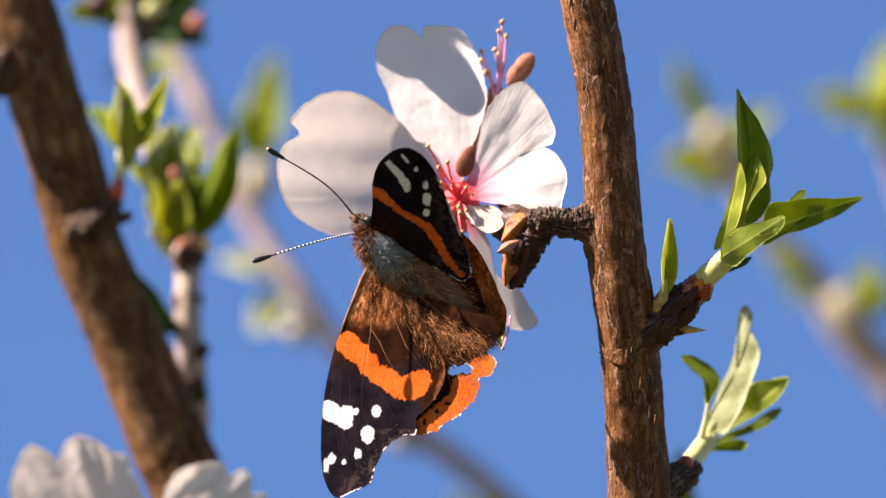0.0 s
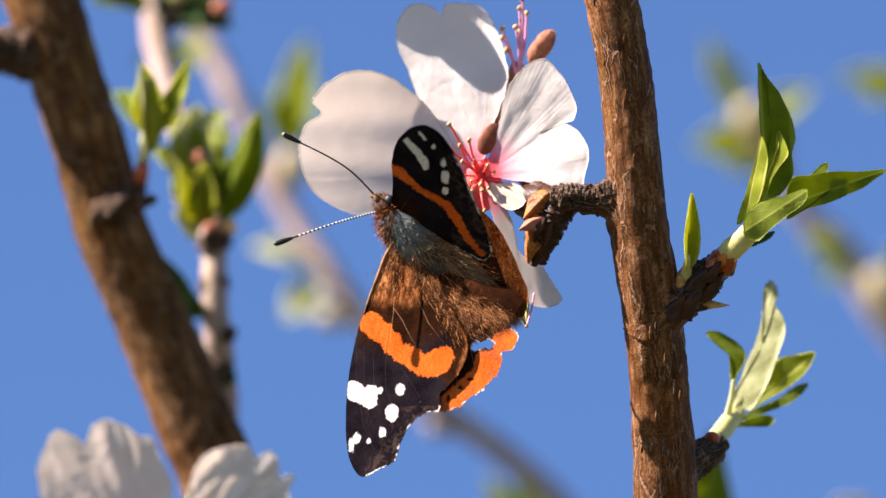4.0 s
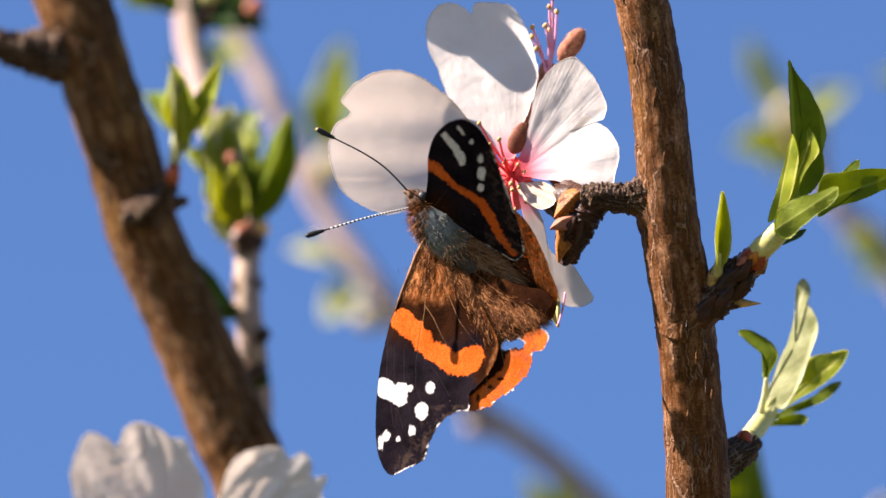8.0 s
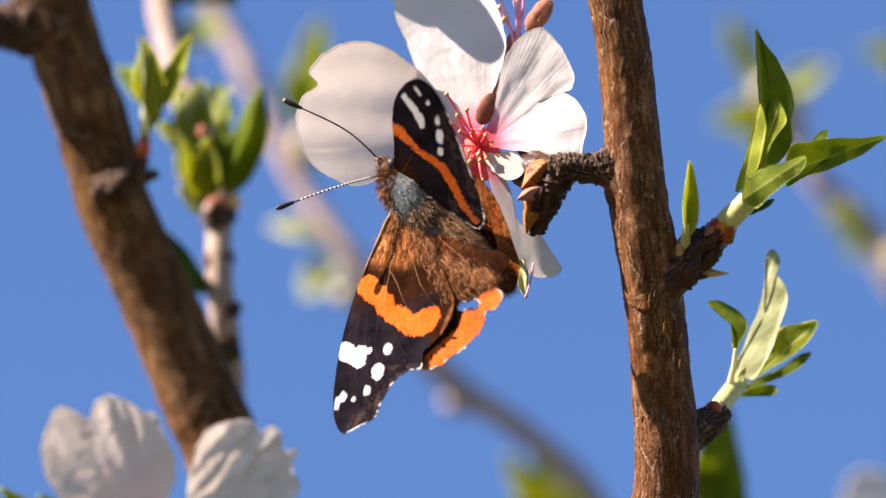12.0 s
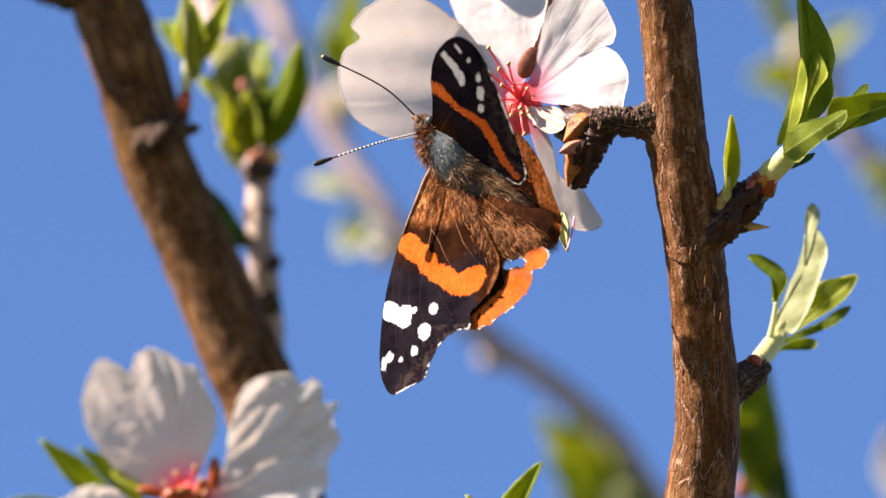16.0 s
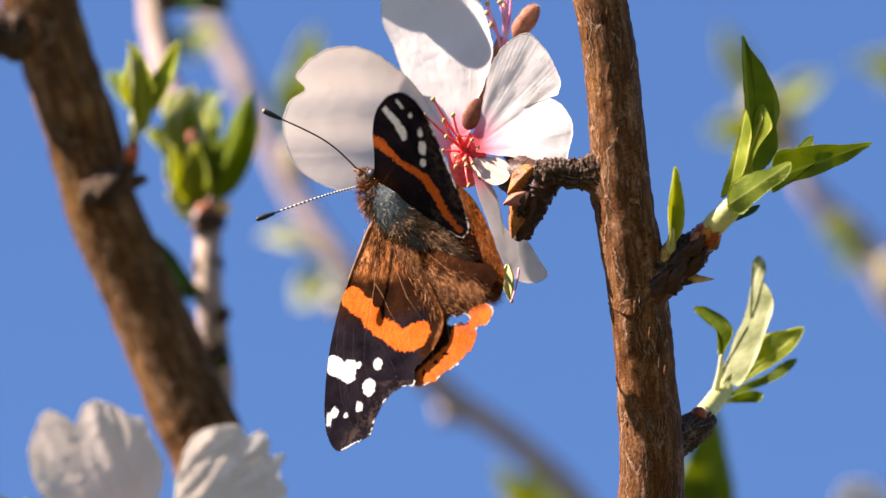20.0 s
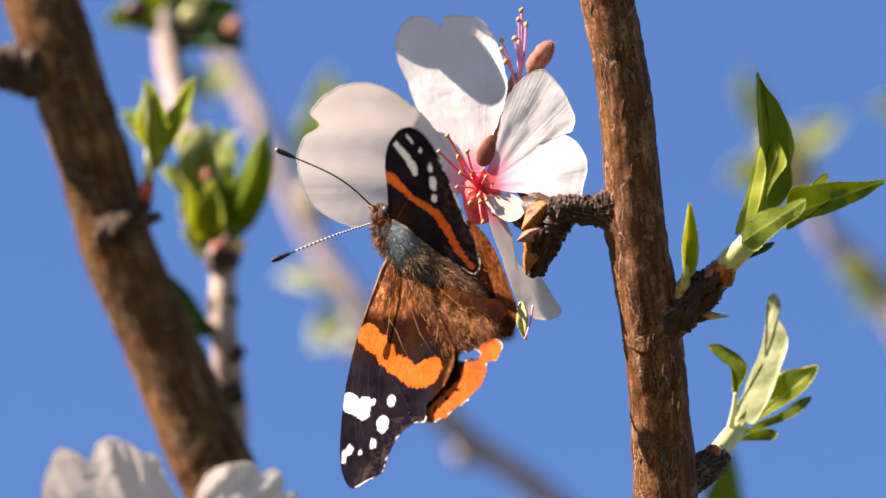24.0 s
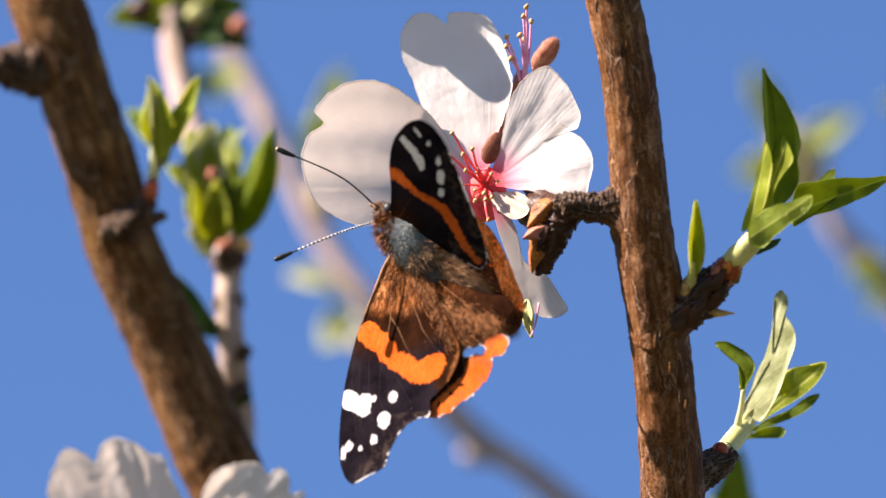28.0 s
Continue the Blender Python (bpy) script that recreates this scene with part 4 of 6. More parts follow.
cluster = shoot((-33.77, 0.06, 78), "dense cluster of green leaves opening on a twig", [
    ("leaf", leaf_shape((-32.58, 1.71, 76), (-27.18, 15.58, 71), 5.4, (-0.2, 0.1, -1), 26, 0.04, 0, 0.8, seed=20, sweep=-0.07), LEAF, "dark green leaf"),
    ("leaf", leaf_shape((-33.07, 3.04, 75), (-28.19, 14.09, 70), 2.8, (-0.8, 0.1, -0.7), 20, 0.02, 0, 0.8, seed=79, sweep=-0.05), LEAF, ""),
    ("leaf", leaf_shape((-35.88, 0.67, 75), (-38.92, 5.11, 73), 3.64, (0.5, 0.3, -1), 30, 0.1, 0, 0.6, seed=21, sweep=0.0), BUD_CREAM, "cream bud scale"),
    ("leaf", leaf_shape((-35.7, -0.37, 74), (-38.59, 2.66, 72), 3.92, (0.5, 0.3, -1), 30, 0.1, 0, 0.6, seed=80, sweep=0.0), LEAF_PALE, "pale bud scale"),
    ("leaf", leaf_shape((-35.22, 0.96, 73), (-37.6, 9.09, 71), 5.04, (0.3, 0.1, -1), 36, 0.06, 0, 0.8, seed=22, sweep=0.0), LEAF_YOUNG, ""),
    ("leaf", leaf_shape((-34.19, 1.26, 73), (-34.39, 9.08, 70), 4.76, (-0.3, 0.1, -1), 36, 0.05, 0, 0.8, seed=23, sweep=0.0), LEAF_YOUNG, ""),
    ("leaf", leaf_shape((-36.44, 6.74, 74), (-41.18, 11.04, 74), 4.2, (0.4, 0.4, -1), 28, 0.08, 0, 0.8, seed=25, sweep=0.0), LEAF_YOUNG, ""),
    ("leaf", leaf_shape((-36.99, 7.12, 75), (-35.32, 16.84, 76), 6.16, (0.3, 0.1, -1), 34, 0.05, 0, 0.8, seed=24, sweep=0.06), LEAF_PALE, "pale green leaf"),
    ("leaf", leaf_shape((-36.74, 8.22, 74), (-38.29, 15.81, 76), 5.6, (0.5, 0.2, -1), 30, 0.08, 0, 0.8, seed=26, sweep=0.0), LEAF_YOUNG, ""),
    ("leaf", leaf_shape((-34.32, 6.02, 77), (-33.22, 16.31, 80), 7.0, (-0.3, 0.2, -1), 30, 0.08, 0, 0.8, seed=27, sweep=0.0), LEAF, ""),
    ("leaf", leaf_shape((-33.38, 8.25, 78), (-31.37, 15.84, 78), 3.64, (-0.8, 0.2, -0.7), 34, 0.05, 0, 0.8, seed=81, sweep=0.1), LEAF_PALE, "pale leaf edge"),
    ("leaf", leaf_shape((-34.61, 3.64, 77), (-35.88, 11.19, 75), 4.76, (0.1, 0.2, -1), 32, 0.04, 0, 0.8, seed=82, sweep=0.0), LEAF_DARK, ""),
    ("leaf", leaf_shape((-36.15, 1.56, 74), (-38.7, 7.49, 75), 4.0, (0.4, 0.3, -1), 28, 0.08, 0, 0.8, seed=83, sweep=0.0), LEAF_MID, ""),
    ("leaf", leaf_shape((-33.69, 2.3, 76), (-32.06, 10.46, 76), 4.6, (-0.3, 0.2, -1), 30, 0.05, 0, 0.8, seed=84, sweep=0.0), LEAF, ""),
    ("leaf", leaf_shape((-35.58, 8.24, 77), (-34.35, 14.2, 78), 4.4, (0.1, 0.3, -1), 30, 0.06, 0, 0.8, seed=85, sweep=0.0), LEAF_YOUNG, ""),
    ("bud_scale", blob((-35.1, 9.81, 71), (0.9, 0.75, 0.7), (0, 1, 0), 0.1, 0.6, 9), SEPAL, ""),
    ("bud_scale", blob((-33.71, 0.65, 76), (1.2, 1.3, 1.2), (0.4, 1, 0), 0.2, 0.8, 10), SEPAL, ""),
], "leafy shoots behind")
shoot((-35.87, -10.68, 74), "dark green leaf pair beside a twig", [
    ("leaf", leaf_shape((-35.49, -10.31, 74), (-40.09, -3.05, 72), 3.0, (0.5, 0.4, -1), 30, 0.06, seed=28, sweep=0.12), LEAF_DARK, ""),
    ("leaf", leaf_shape((-35.31, -11.06, 75), (-38.05, -8.23, 73), 2.6, (0.2, 0.4, -1), 30, 0.0, seed=29), LEAF_DARK, ""),
], "leafy shoots behind")
shoot((-32.65, -18.53, 78), "small dark green leaf on a twig", [("leaf", leaf_shape((-32.77, -20.37, 77), (-31.81, -16.66, 77), 3.0, (0.1, 0.2, -1), 26, 0.05, seed=30), LEAF_DARK, "")], "leafy shoots behind")
shoot((-42.35, 30.73, 112), "dark leaves and brown buds on a far twig", [
    ("leaf", leaf_shape((-43.65, 31.5, 112), (-50.75, 31.54, 108), 6.0, (0, 0.6, -1), 24, 0.08, seed=31), LEAF, ""),
    ("leaf", leaf_shape((-41.74, 30.73, 112), (-34.39, 32.21, 110), 6.5, (0, 0.5, -1), 22, 0.08, seed=32), LEAF_DARK, ""),
    ("leaf", leaf_shape((-41.35, 32.27, 112), (-36.17, 27.9, 106), 6.0, (0, 0.5, -1), 22, 0.08, seed=33), LEAF_DARK, ""),
    ("leaf", leaf_shape((-42.89, 33.8, 112), (-48.46, 39.03, 108), 6.5, (0, 0.5, -1), 22, 0.08, seed=34), LEAF, ""),
    ("leaf", leaf_shape((-42.12, 33.8, 112), (-34.83, 39.94, 112), 6.5, (0, 0.5, -1), 22, 0.08, seed=35), LEAF, ""),
    ("leaf", leaf_shape((-39.52, 30.08, 110), (-31.85, 27.95, 108), 5.6, (0, 0.5, -1), 24, 0.08, seed=75), LEAF_DARK, ""),
    ("leaf", leaf_shape((-39.63, 31.3, 112), (-32.4, 33.5, 110), 5.6, (-0.5, 0.5, -0.9), 24, 0.08, seed=76), LEAF, ""),
    ("leaf", leaf_shape((-40.37, 32.08, 112), (-35.58, 37.97, 110), 5.0, (-0.5, 0.5, -0.9), 24, 0.08, seed=77), LEAF_YOUNG, ""),
    ("bud", blob((-33.2, 30.54, 106), (1.4, 1.2, 1.2), (1, 0.4, 0), 0.2, 1.0, 21), SEPAL, "russet bud"),
    ("bud", blob((-46.55, 33.07, 108), (2.0, 1.5, 1.5), (1, 0.4, 0), 0.2, 1.0, 11), SCALE_BROWN, ""),
    ("bud", blob((-39.9, 29.25, 108), (1.8, 1.7, 1.5), (1, 0.4, 0), 0.2, 1.0, 12), SCALE_BROWN, ""),
    ("bud", blob((-39.14, 32.3, 108), (1.5, 1.3, 1.2), (1, 0.4, 0), 0.3, 1.0, 13), STEM, "cream bud"),
], "leafy shoots behind")

# ---- the long branch far behind, and the far twigs on its other side ----
far_branch = thing("branch", (30, -330, 60), "slanting pinkish grey branch far off, out of focus", "branch", "branches far behind")
part("wood", tube([(30, -330, 60), (75, -180, 170), (62, -100, 205), (19.33, -52.13, 210), (10.44, -38.69, 210), (2.24, -31.52, 212), (-6.14, -25.55, 212), (-15.42, -14.59, 214), (-22.16, -5.39, 216), (-28.96, 5.11, 220), (-34.54, 17.37, 224), (-38.89, 26.32, 228), (-43.69, 34.9, 232), (-49.88, 45.31, 238)],
    [12, 7, 3.2, 2.5, 2.1, 1.9, 2.0, 1.7, 1.7, 1.55, 1.55, 1.6, 1.5, 1.1], 20, 120, 0.2, 2.0, 0.3, 31.0), BARK_PINK, far_branch)
part("knot", blob((-5.56, -28.03, 210), (2.6, 2.0, 2.0), (1, 0, 0), 0.4, 1.5, 1), BARK_PINK, far_branch)
shoot((-26.48, 15.23, 222), "yellow-green leaves on a far twig", [
    ("leaf", leaf_shape((-26.86, 13.1, 220), (-24.67, 29, 216), 7.0, (-0.45, 0.3, -1), 20, 0.05, seed=36), LEAF_YOUNG, ""),
    ("leaf", leaf_shape((-26.46, 12.69, 221), (-30.96, 21.03, 216), 4.0, (-0.45, 0.3, -1), 20, 0.05, seed=37), LEAF, ""),
    ("bud", blob((-27.23, 10.14, 218), (3.2, 2.4, 2.0), (0, 1, 0), 0.3, 1.5, 14), BUD_CREAM, "pale bud"),
], "far shoots")
shoot((-23.83, -4.97, 216), "pale cream leaves and pink buds on a far twig", [
    ("leaf", leaf_shape((-23.38, -5.38, 214), (-33.06, -1.77, 210), 7.5, (-0.7, 0.7, -0.5), 12, 0.05, seed=38), STEM, ""),
    ("leaf", leaf_shape((-23.38, -7.47, 214), (-28.27, -12.47, 212), 5.4, (-0.4, 0.3, -1), 12, 0.05, seed=39), LEAF_PALE, ""),
    ("bud", blob((-21.38, -12.04, 210), (2.4, 2.0, 2.0), (1, 0, 0), 0.3, 1.5, 15), BUD_CREAM, "pinkish white bud"),
    ("leaf", leaf_shape((-26.31, -6.63, 214), (-25.43, -11.64, 212), 3.4, (0.3, 0.3, -1), 18, 0.05, seed=40), LEAF, ""),
], "far shoots")
shoot((-40.94, 26.27, 226), "olive leaves on a far twig", [
    ("leaf", leaf_shape((-40.87, 29.61, 224), (-44.01, 24.5, 222), 4.6, (-0.45, 0.3, -1), 18, 0.05, seed=41), LEAF_YOUNG, ""),
    ("leaf", leaf_shape((-42.14, 27.08, 224), (-50.42, 26.15, 220), 3.6, (-0.45, 0.3, -1), 18, 0.05, seed=42), LEAF_DARK, ""),
], "far shoots")
shoot((7.09, -43.07, 205), "green leaf clump on the far branch", [
    ("leaf", leaf_shape((11.58, -46.42, 204), (1.09, -35.58, 200), 6.4, (-0.75, 0.3, -0.7), 22, 0.05, seed=43), LEAF_YOUNG, ""),
    ("leaf", leaf_shape((12.37, -48.15, 206), (5.58, -36.36, 202), 6.0, (-0.6, 0.3, -0.8), 26, 0.05, seed=44), LEAF, ""),
    ("leaf", leaf_shape((15.21, -51.44, 204), (9.65, -40.1, 200), 6.4, (-0.75, 0.3, -0.7), 22, 0.05, seed=45), LEAF_YOUNG, ""),
    ("leaf", leaf_shape((11.94, -49.67, 202), (1.81, -42.79, 198), 6.0, (-0.6, 0.5, -0.7), 22, 0.05, seed=46), LEAF, ""),
    ("leaf", leaf_shape((12.71, -52.23, 204), (3.34, -47.98, 200), 6.4, (-0.6, 0.5, -0.7), 22, 0.05, seed=73), LEAF_YOUNG, ""),
    ("leaf", leaf_shape((15.18, -53.03, 202), (12.07, -43.02, 200), 5.0, (0.3, 0.3, -1), 24, 0.05, seed=74), LEAF, ""),
    ("bud", blob((12.38, -48.79, 200), (3.0, 2.0, 1.8), (0.6, 1, 0), 0.4, 1.5, 20), STEM, "pale bud"),
], "far shoots")
right_far = thing("branch", (30, -330, 60), "thin pinkish grey branch with pale buds, out of focus", "branch", "branches far behind")
part("wood", tube([(30, -330, 60), (140, -200, 180), (110, -70, 245), (70.33, -21.49, 250), (61.7, -12.43, 250), (54.81, -2.52, 250), (48.85, 3.52, 252), (43.31, 13.04, 254), (39.05, 20.85, 256)], [12, 7, 4.4, 3.6, 2.9, 2.0, 1.7, 1.3, 0.6], 20, 90, 0.2, 2.0, 0.3, 41.0), BARK_PINK, right_far)
part("wood", tube([(74.13, -2.53, 256), (70.66, 9.59, 256), (67.63, 20.85, 256), (67.3, 28.7, 258)], [1.9, 1.6, 1.2, 0.7], 16, 50, 0.2, 2.0, 0.3, 42.0), BARK_PINK, right_far)
part("wood", tube([(70.33, -21.49, 250), (74.01, -12.91, 254), (74.13, -2.53, 256)], [2.6, 2.2, 1.9], 16, 30, 0.2, 2.0, 0.3, 43.0), BARK_PINK, right_far)
shoot((66.98, 21.65, 252), "bright yellow-green leaf clump on a far twig", [
    ("leaf", leaf_shape((68.17, 20.32, 250), (55.06, 23.09, 246), 5.2, (-0.8, 0.4, -0.7), 20, 0.05, seed=47), LEAF_YOUNG, ""),
    ("leaf", leaf_shape((66.88, 20.75, 250), (58.93, 19.4, 246), 4.4, (-0.8, 0.3, -0.7), 20, 0.05, seed=48), LEAF_YOUNG, ""),
    ("leaf", leaf_shape((66.88, 19.89, 250), (69.67, 32.72, 246), 7.0, (-0.8, 0.3, -0.7), 20, 0.05, seed=49), LEAF_YOUNG, ""),
    ("leaf", leaf_shape((66.88, 20.75, 250), (70.96, 12.95, 246), 6.4, (-0.45, 0.3, -1), 20, 0.05, seed=50), LEAF_YOUNG, ""),
    ("leaf", leaf_shape((67.74, 21.62, 250), (75.38, 25.02, 248), 6.4, (-0.8, 0.4, -0.7), 20, 0.05, seed=51), LEAF_YOUNG, ""),
], "far shoots")
shoot((42.01, 15.63, 254), "cream buds and pale leaves on a far twig", [
    ("bud", blob((41.45, 17.31, 250), (2.8, 2.2, 2.0), (0.4, 1, 0), 0.5, 1.8, 16), BUD_CREAM, "cream bud"),
    ("bud", blob((44.53, 13.02, 252), (3.4, 2.6, 2.4), (0.4, -1, 0), 0.5, 1.8, 17), BUD_CREAM, "pale bud"),
    ("leaf", leaf_shape((41.08, 17.33, 252), (35.41, 29.37, 250), 4.4, (-0.45, 0.3, -1), 20, 0.05, seed=52), LEAF_YOUNG, ""),
    ("leaf", leaf_shape((43.67, 15.61, 252), (50.93, 21.62, 250), 4.6, (-0.45, 0.3, -1), 20, 0.05, seed=53), LEAF_YOUNG, ""),
    ("leaf", leaf_shape((41.94, 13.02, 252), (32.83, 13, 250), 6.0, (-0.45, 0.3, -1), 20, 0.05, seed=54), LEAF_YOUNG, ""),
    ("leaf", leaf_shape((43.24, 11.29, 252), (38.43, 8.69, 250), 4.2, (-0.45, 0.3, -1), 20, 0.05, seed=55), LEAF_YOUNG, ""),
], "far shoots")
shoot((54.81, -3.38, 250), "green leaves on the far branch", [
    ("leaf", leaf_shape((55.15, -2.52, 248), (49.48, -2.51, 246), 5.0, (-0.45, 0.3, -1), 20, 0.05, seed=56), LEAF_YOUNG, ""),
    ("leaf", leaf_shape((55.58, -2.95, 248), (52.91, -8.53, 246), 4.0, (-0.45, 0.3, -1), 20, 0.05, seed=57), LEAF, ""),
    ("leaf", leaf_shape((63.33, -10.26, 248), (65.63, -1.22, 246), 5.0, (-0.45, 0.3, -1), 20, 0.05, seed=58), LEAF_YOUNG, ""),
    ("leaf", leaf_shape((64.19, -10.26, 248), (69.24, -5.09, 246), 5.0, (-0.45, 0.3, -1), 20, 0.05, seed=59), LEAF, ""),
    ("bud", blob((61.51, -10.25, 246), (4.6, 3.0, 2.6), (0.7, -1, 0), 0.5, 1.8, 18), BUD_CREAM, "pale pink bud"),
], "far shoots")
shoot((32.94, -48.64, 110), "broad green leaves hanging below in soft focus", [
    ("leaf", leaf_shape((33, -45.59, 110), (32.51, -27.11, 106), 8.0, (-0.2, 0.1, -1), 26, 0.05, seed=60, sweep=0.06), LEAF, ""),
    ("leaf", leaf_shape((32.59, -47.11, 110), (29.39, -33.32, 108), 4.6, (-0.2, 0.2, -1), 26, 0.05, seed=61), LEAF, ""),
    ("leaf", leaf_shape((34.72, -55.52, 110), (34.6, -39.48, 108), 3.4, (0.2, 0.2, -1), 26, 0.05, seed=62), LEAF_DARK, ""),
    ("bud", blob((29.33, -45.09, 108), (1.7, 1.2, 1.1), (0, 1, 0), 0.3, 1.2, 19), SEPAL, "cream bud"),
    ("stem", tube([(33.16, -44.84, 110), (33.33, -53.25, 111), (55, -90, 112), (60, -190, 125), (60, -300, 80)], [0.9, 1.2, 1.6, 2.2, 4], 14, 24), BARK_PINK, "thin twig"),
], "leafy shoots below")
shoot((0.57, -49.31, 20), "young leaf tips rising from a lower shoot", [
    ("leaf", leaf_shape((0.17, -50.43, 22), (3.48, -38.48, 16), 5.6, (-0.7, 0.1, -0.8), 44, 0.03, seed=63, sweep=0.06), LEAF, ""),
    ("leaf", leaf_shape((-1.93, -50.04, 22), (-5.81, -42.34, 20), 3.0, (0.5, 0.1, -0.8), 40, 0.03, seed=64), LEAF_YOUNG, ""),
    ("leaf", leaf_shape((2.22, -51.59, 24), (7.99, -43.9, 22), 3.0, (-0.3, 0.4, -0.8), 40, 0.03, seed=65), LEAF, ""),
    ("stem", tube([(0.56, -49, 21), (1.14, -55, 22), (6.32, -62.5, 16), (26, -110, 4)], [0.9, 1.3, 1.7, 2.2], 14, 24), STEM, "pale stem"),
], "leafy shoots below")
shoot((53.25, -45.58, 150), "white blossom edge in soft focus", [("petal", sheet([(48.92, -45.5, 150), (49.38, -41.57, 150), (51.41, -38.45, 150), (56.51, -39.33, 150), (57.17, -46.43, 150), (52.39, -49.5, 150)], (53.28, -44, 150), lambda q: 165 + 0.1 * q[:, 0] - 0.02 * (q[:, 1] + 36) ** 2, 10, 40, 0.15, 0.3, 3.0, {"root": lambda q, s: np.full(len(q), 14.0), "vein": lambda q, s: q[:, 0] * 0.1}), PETAL, ""),
    ("stem", tube([(54.08, -46.44, 152), (56.23, -55.09, 150), (85, -110, 150), (100, -180, 150)], [0.8, 0.9, 1.4, 2.5], 12, 20), BARK_PINK, "")], "blossoms below")


# ---- blossoms ----
def petal_values(centre):
    c = np.array(centre[:2])
    return {"root": lambda q, s: np.linalg.norm(q - c, axis=1), "vein": lambda q, s: np.arctan2(q[:, 1] - c[1], q[:, 0] - c[0])}


def crinkle(q, amount, size, seed, centre):
    """Soft folds that run out from the flower's centre, stronger to the rim."""
    d = q - np.array(centre[:2])
    r = np.linalg.norm(d, axis=1)
    a = np.arctan2(d[:, 1], d[:, 0])
    p = np.column_stack([a * 3.2 * 2.5 / size, r / (size * 4.5), np.full(len(q), seed)])
    p2 = np.column_stack([q / (size * 1.2), np.full(len(q), seed + 5)])
    n1 = np.array([noise.noise(Vector(x)) for x in p])
    n2 = np.array([noise.noise(Vector(x)) for x in p2])
    n3 = np.array([noise.noise(Vector((x[0] * 1.1, x[1] * 1.1, seed))) for x in q])
    return amount * np.minimum(1.4, r / 9.0) * (n1 + 0.25 * n2 + 0.12 * n3)


def stamen(parent, root, tip, bow, mat, thick_mm=0.17, head=0.42):
    a, b = np.array(root, float), np.array(tip, float)
    f = part("filament", tube([a, (a + b) / 2 + np.array(bow), b], [thick_mm, thick_mm * 0.8], 8, 14), mat, parent)
    part("anther", blob(b, (head * 1.15, head, head * 0.8), (0.6, 0.8, 0.1), 0.12, 0.3, b[0], 7, 9), ANTHER, f, "golden anther")


HEART = (2.35, 6.17, 8)


def bent(q):
    """The upright petal: it leans back, and its sunny-side-off edge curls forward."""
    d = q - np.array(HEART[:2])
    along, across = -0.17 * d[:, 0] + 0.985 * d[:, 1], 0.985 * d[:, 0] + 0.17 * d[:, 1]
    return 8.4 - 0.20 * d[:, 0] + 0.34 * d[:, 1] - 0.13 * np.maximum(0, across - 2.3) ** 2 - 0.02 * np.maximum(0, along - 14.0) ** 2 + crinkle(q, 0.30, 2.6, 1.0, HEART)


def folded(q):
    """The petal that spreads to the sunny side: lit next to the heart, then folded forward, so that the sun shines through it."""
    d = q - np.array(HEART[:2])
    r = np.linalg.norm(d, axis=1)
    fold = np.maximum(0, -d[:, 0] - 8.3 - 0.35 * np.sin(d[:, 1] * 1.1) + 0.10 * (d[:, 1] - 7))
    return 8.8 - 0.62 * d[:, 0] + 0.10 * d[:, 1] - 0.0175 * r**2 - 0.34 * fold + crinkle(q, 0.12, 2.4, 2.0, HEART)


def creased(q):
    """The petal that is folded along a line from the heart: one half turns from the sun, the other faces it, its rim curls."""
    d = q - np.array(HEART[:2])
    along, across = 0.82 * d[:, 0] + 0.57 * d[:, 1], -0.57 * d[:, 0] + 0.82 * d[:, 1]
    fold = np.where(across > 0, 0.27 * across - 0.010 * across**2, 0.65 * across + 0.025 * across**2)
    curl = 0.5 * np.maximum(0, along - 11.0) ** 2 / 4.0
    return 7.0 - 0.17 * along + fold - curl + crinkle(q, 0.20, 1.5, 3.0, HEART)


blossom = thing("almond_blossom", HEART, "open white almond blossom with a deep pink heart", "blossom", "blossoms")
values = petal_values(HEART)
part("petal", sheet([(1.5, 8.19, 0), (-0.98, 9.71, 0), (-3.39, 13.16, 0), (-5.81, 16.26, 0), (-7.19, 19.91, 0), (-8.29, 22.67, 0), (-8.08, 25.84, 0), (-6.64, 27.5, 0), (-4.84, 27.64, 0), (-3.26, 26.81, 0), (-2.71, 26.26, 0), (-2.43, 27.5, 0), (-0.29, 27.64, 0), (2.33, 26.95, 0), (4.26, 23.64, 0), (5.16, 20.6, 0), (5.36, 18.26, 0), (4.26, 14.4, 0), (3.02, 11.64, 0), (2.33, 8.47, 0)],
    (-1.12, 17.98, 0), bent, 30, 190, 0.055, 0.10, 1.0, values), PETAL, blossom)
part("petal", sheet([(1.09, 6.6, 0), (-1.33, 10.4, 0), (-4.77, 15.09, 0), (-7.05, 17.16, 0), (-9.95, 18.95, 0), (-12.7, 19.43, 0), (-15.46, 18.81, 0), (-17.74, 17.16, 0), (-18.77, 15.71, 0), (-17.74, 14.26, 0), (-19.6, 12.74, 0), (-20.43, 10.26, 0), (-20.08, 7.5, 0), (-18.77, 4.6, 0), (-16.43, 2.81, 0), (-13.26, 1.71, 0), (-9.95, 2.67, 0), (-5.81, 4.19, 0), (-0.98, 5.43, 0)],
    (-11.33, 10.4, 0), folded, 30, 190, 0.055, 0.10, 2.0, values), PETAL, blossom)
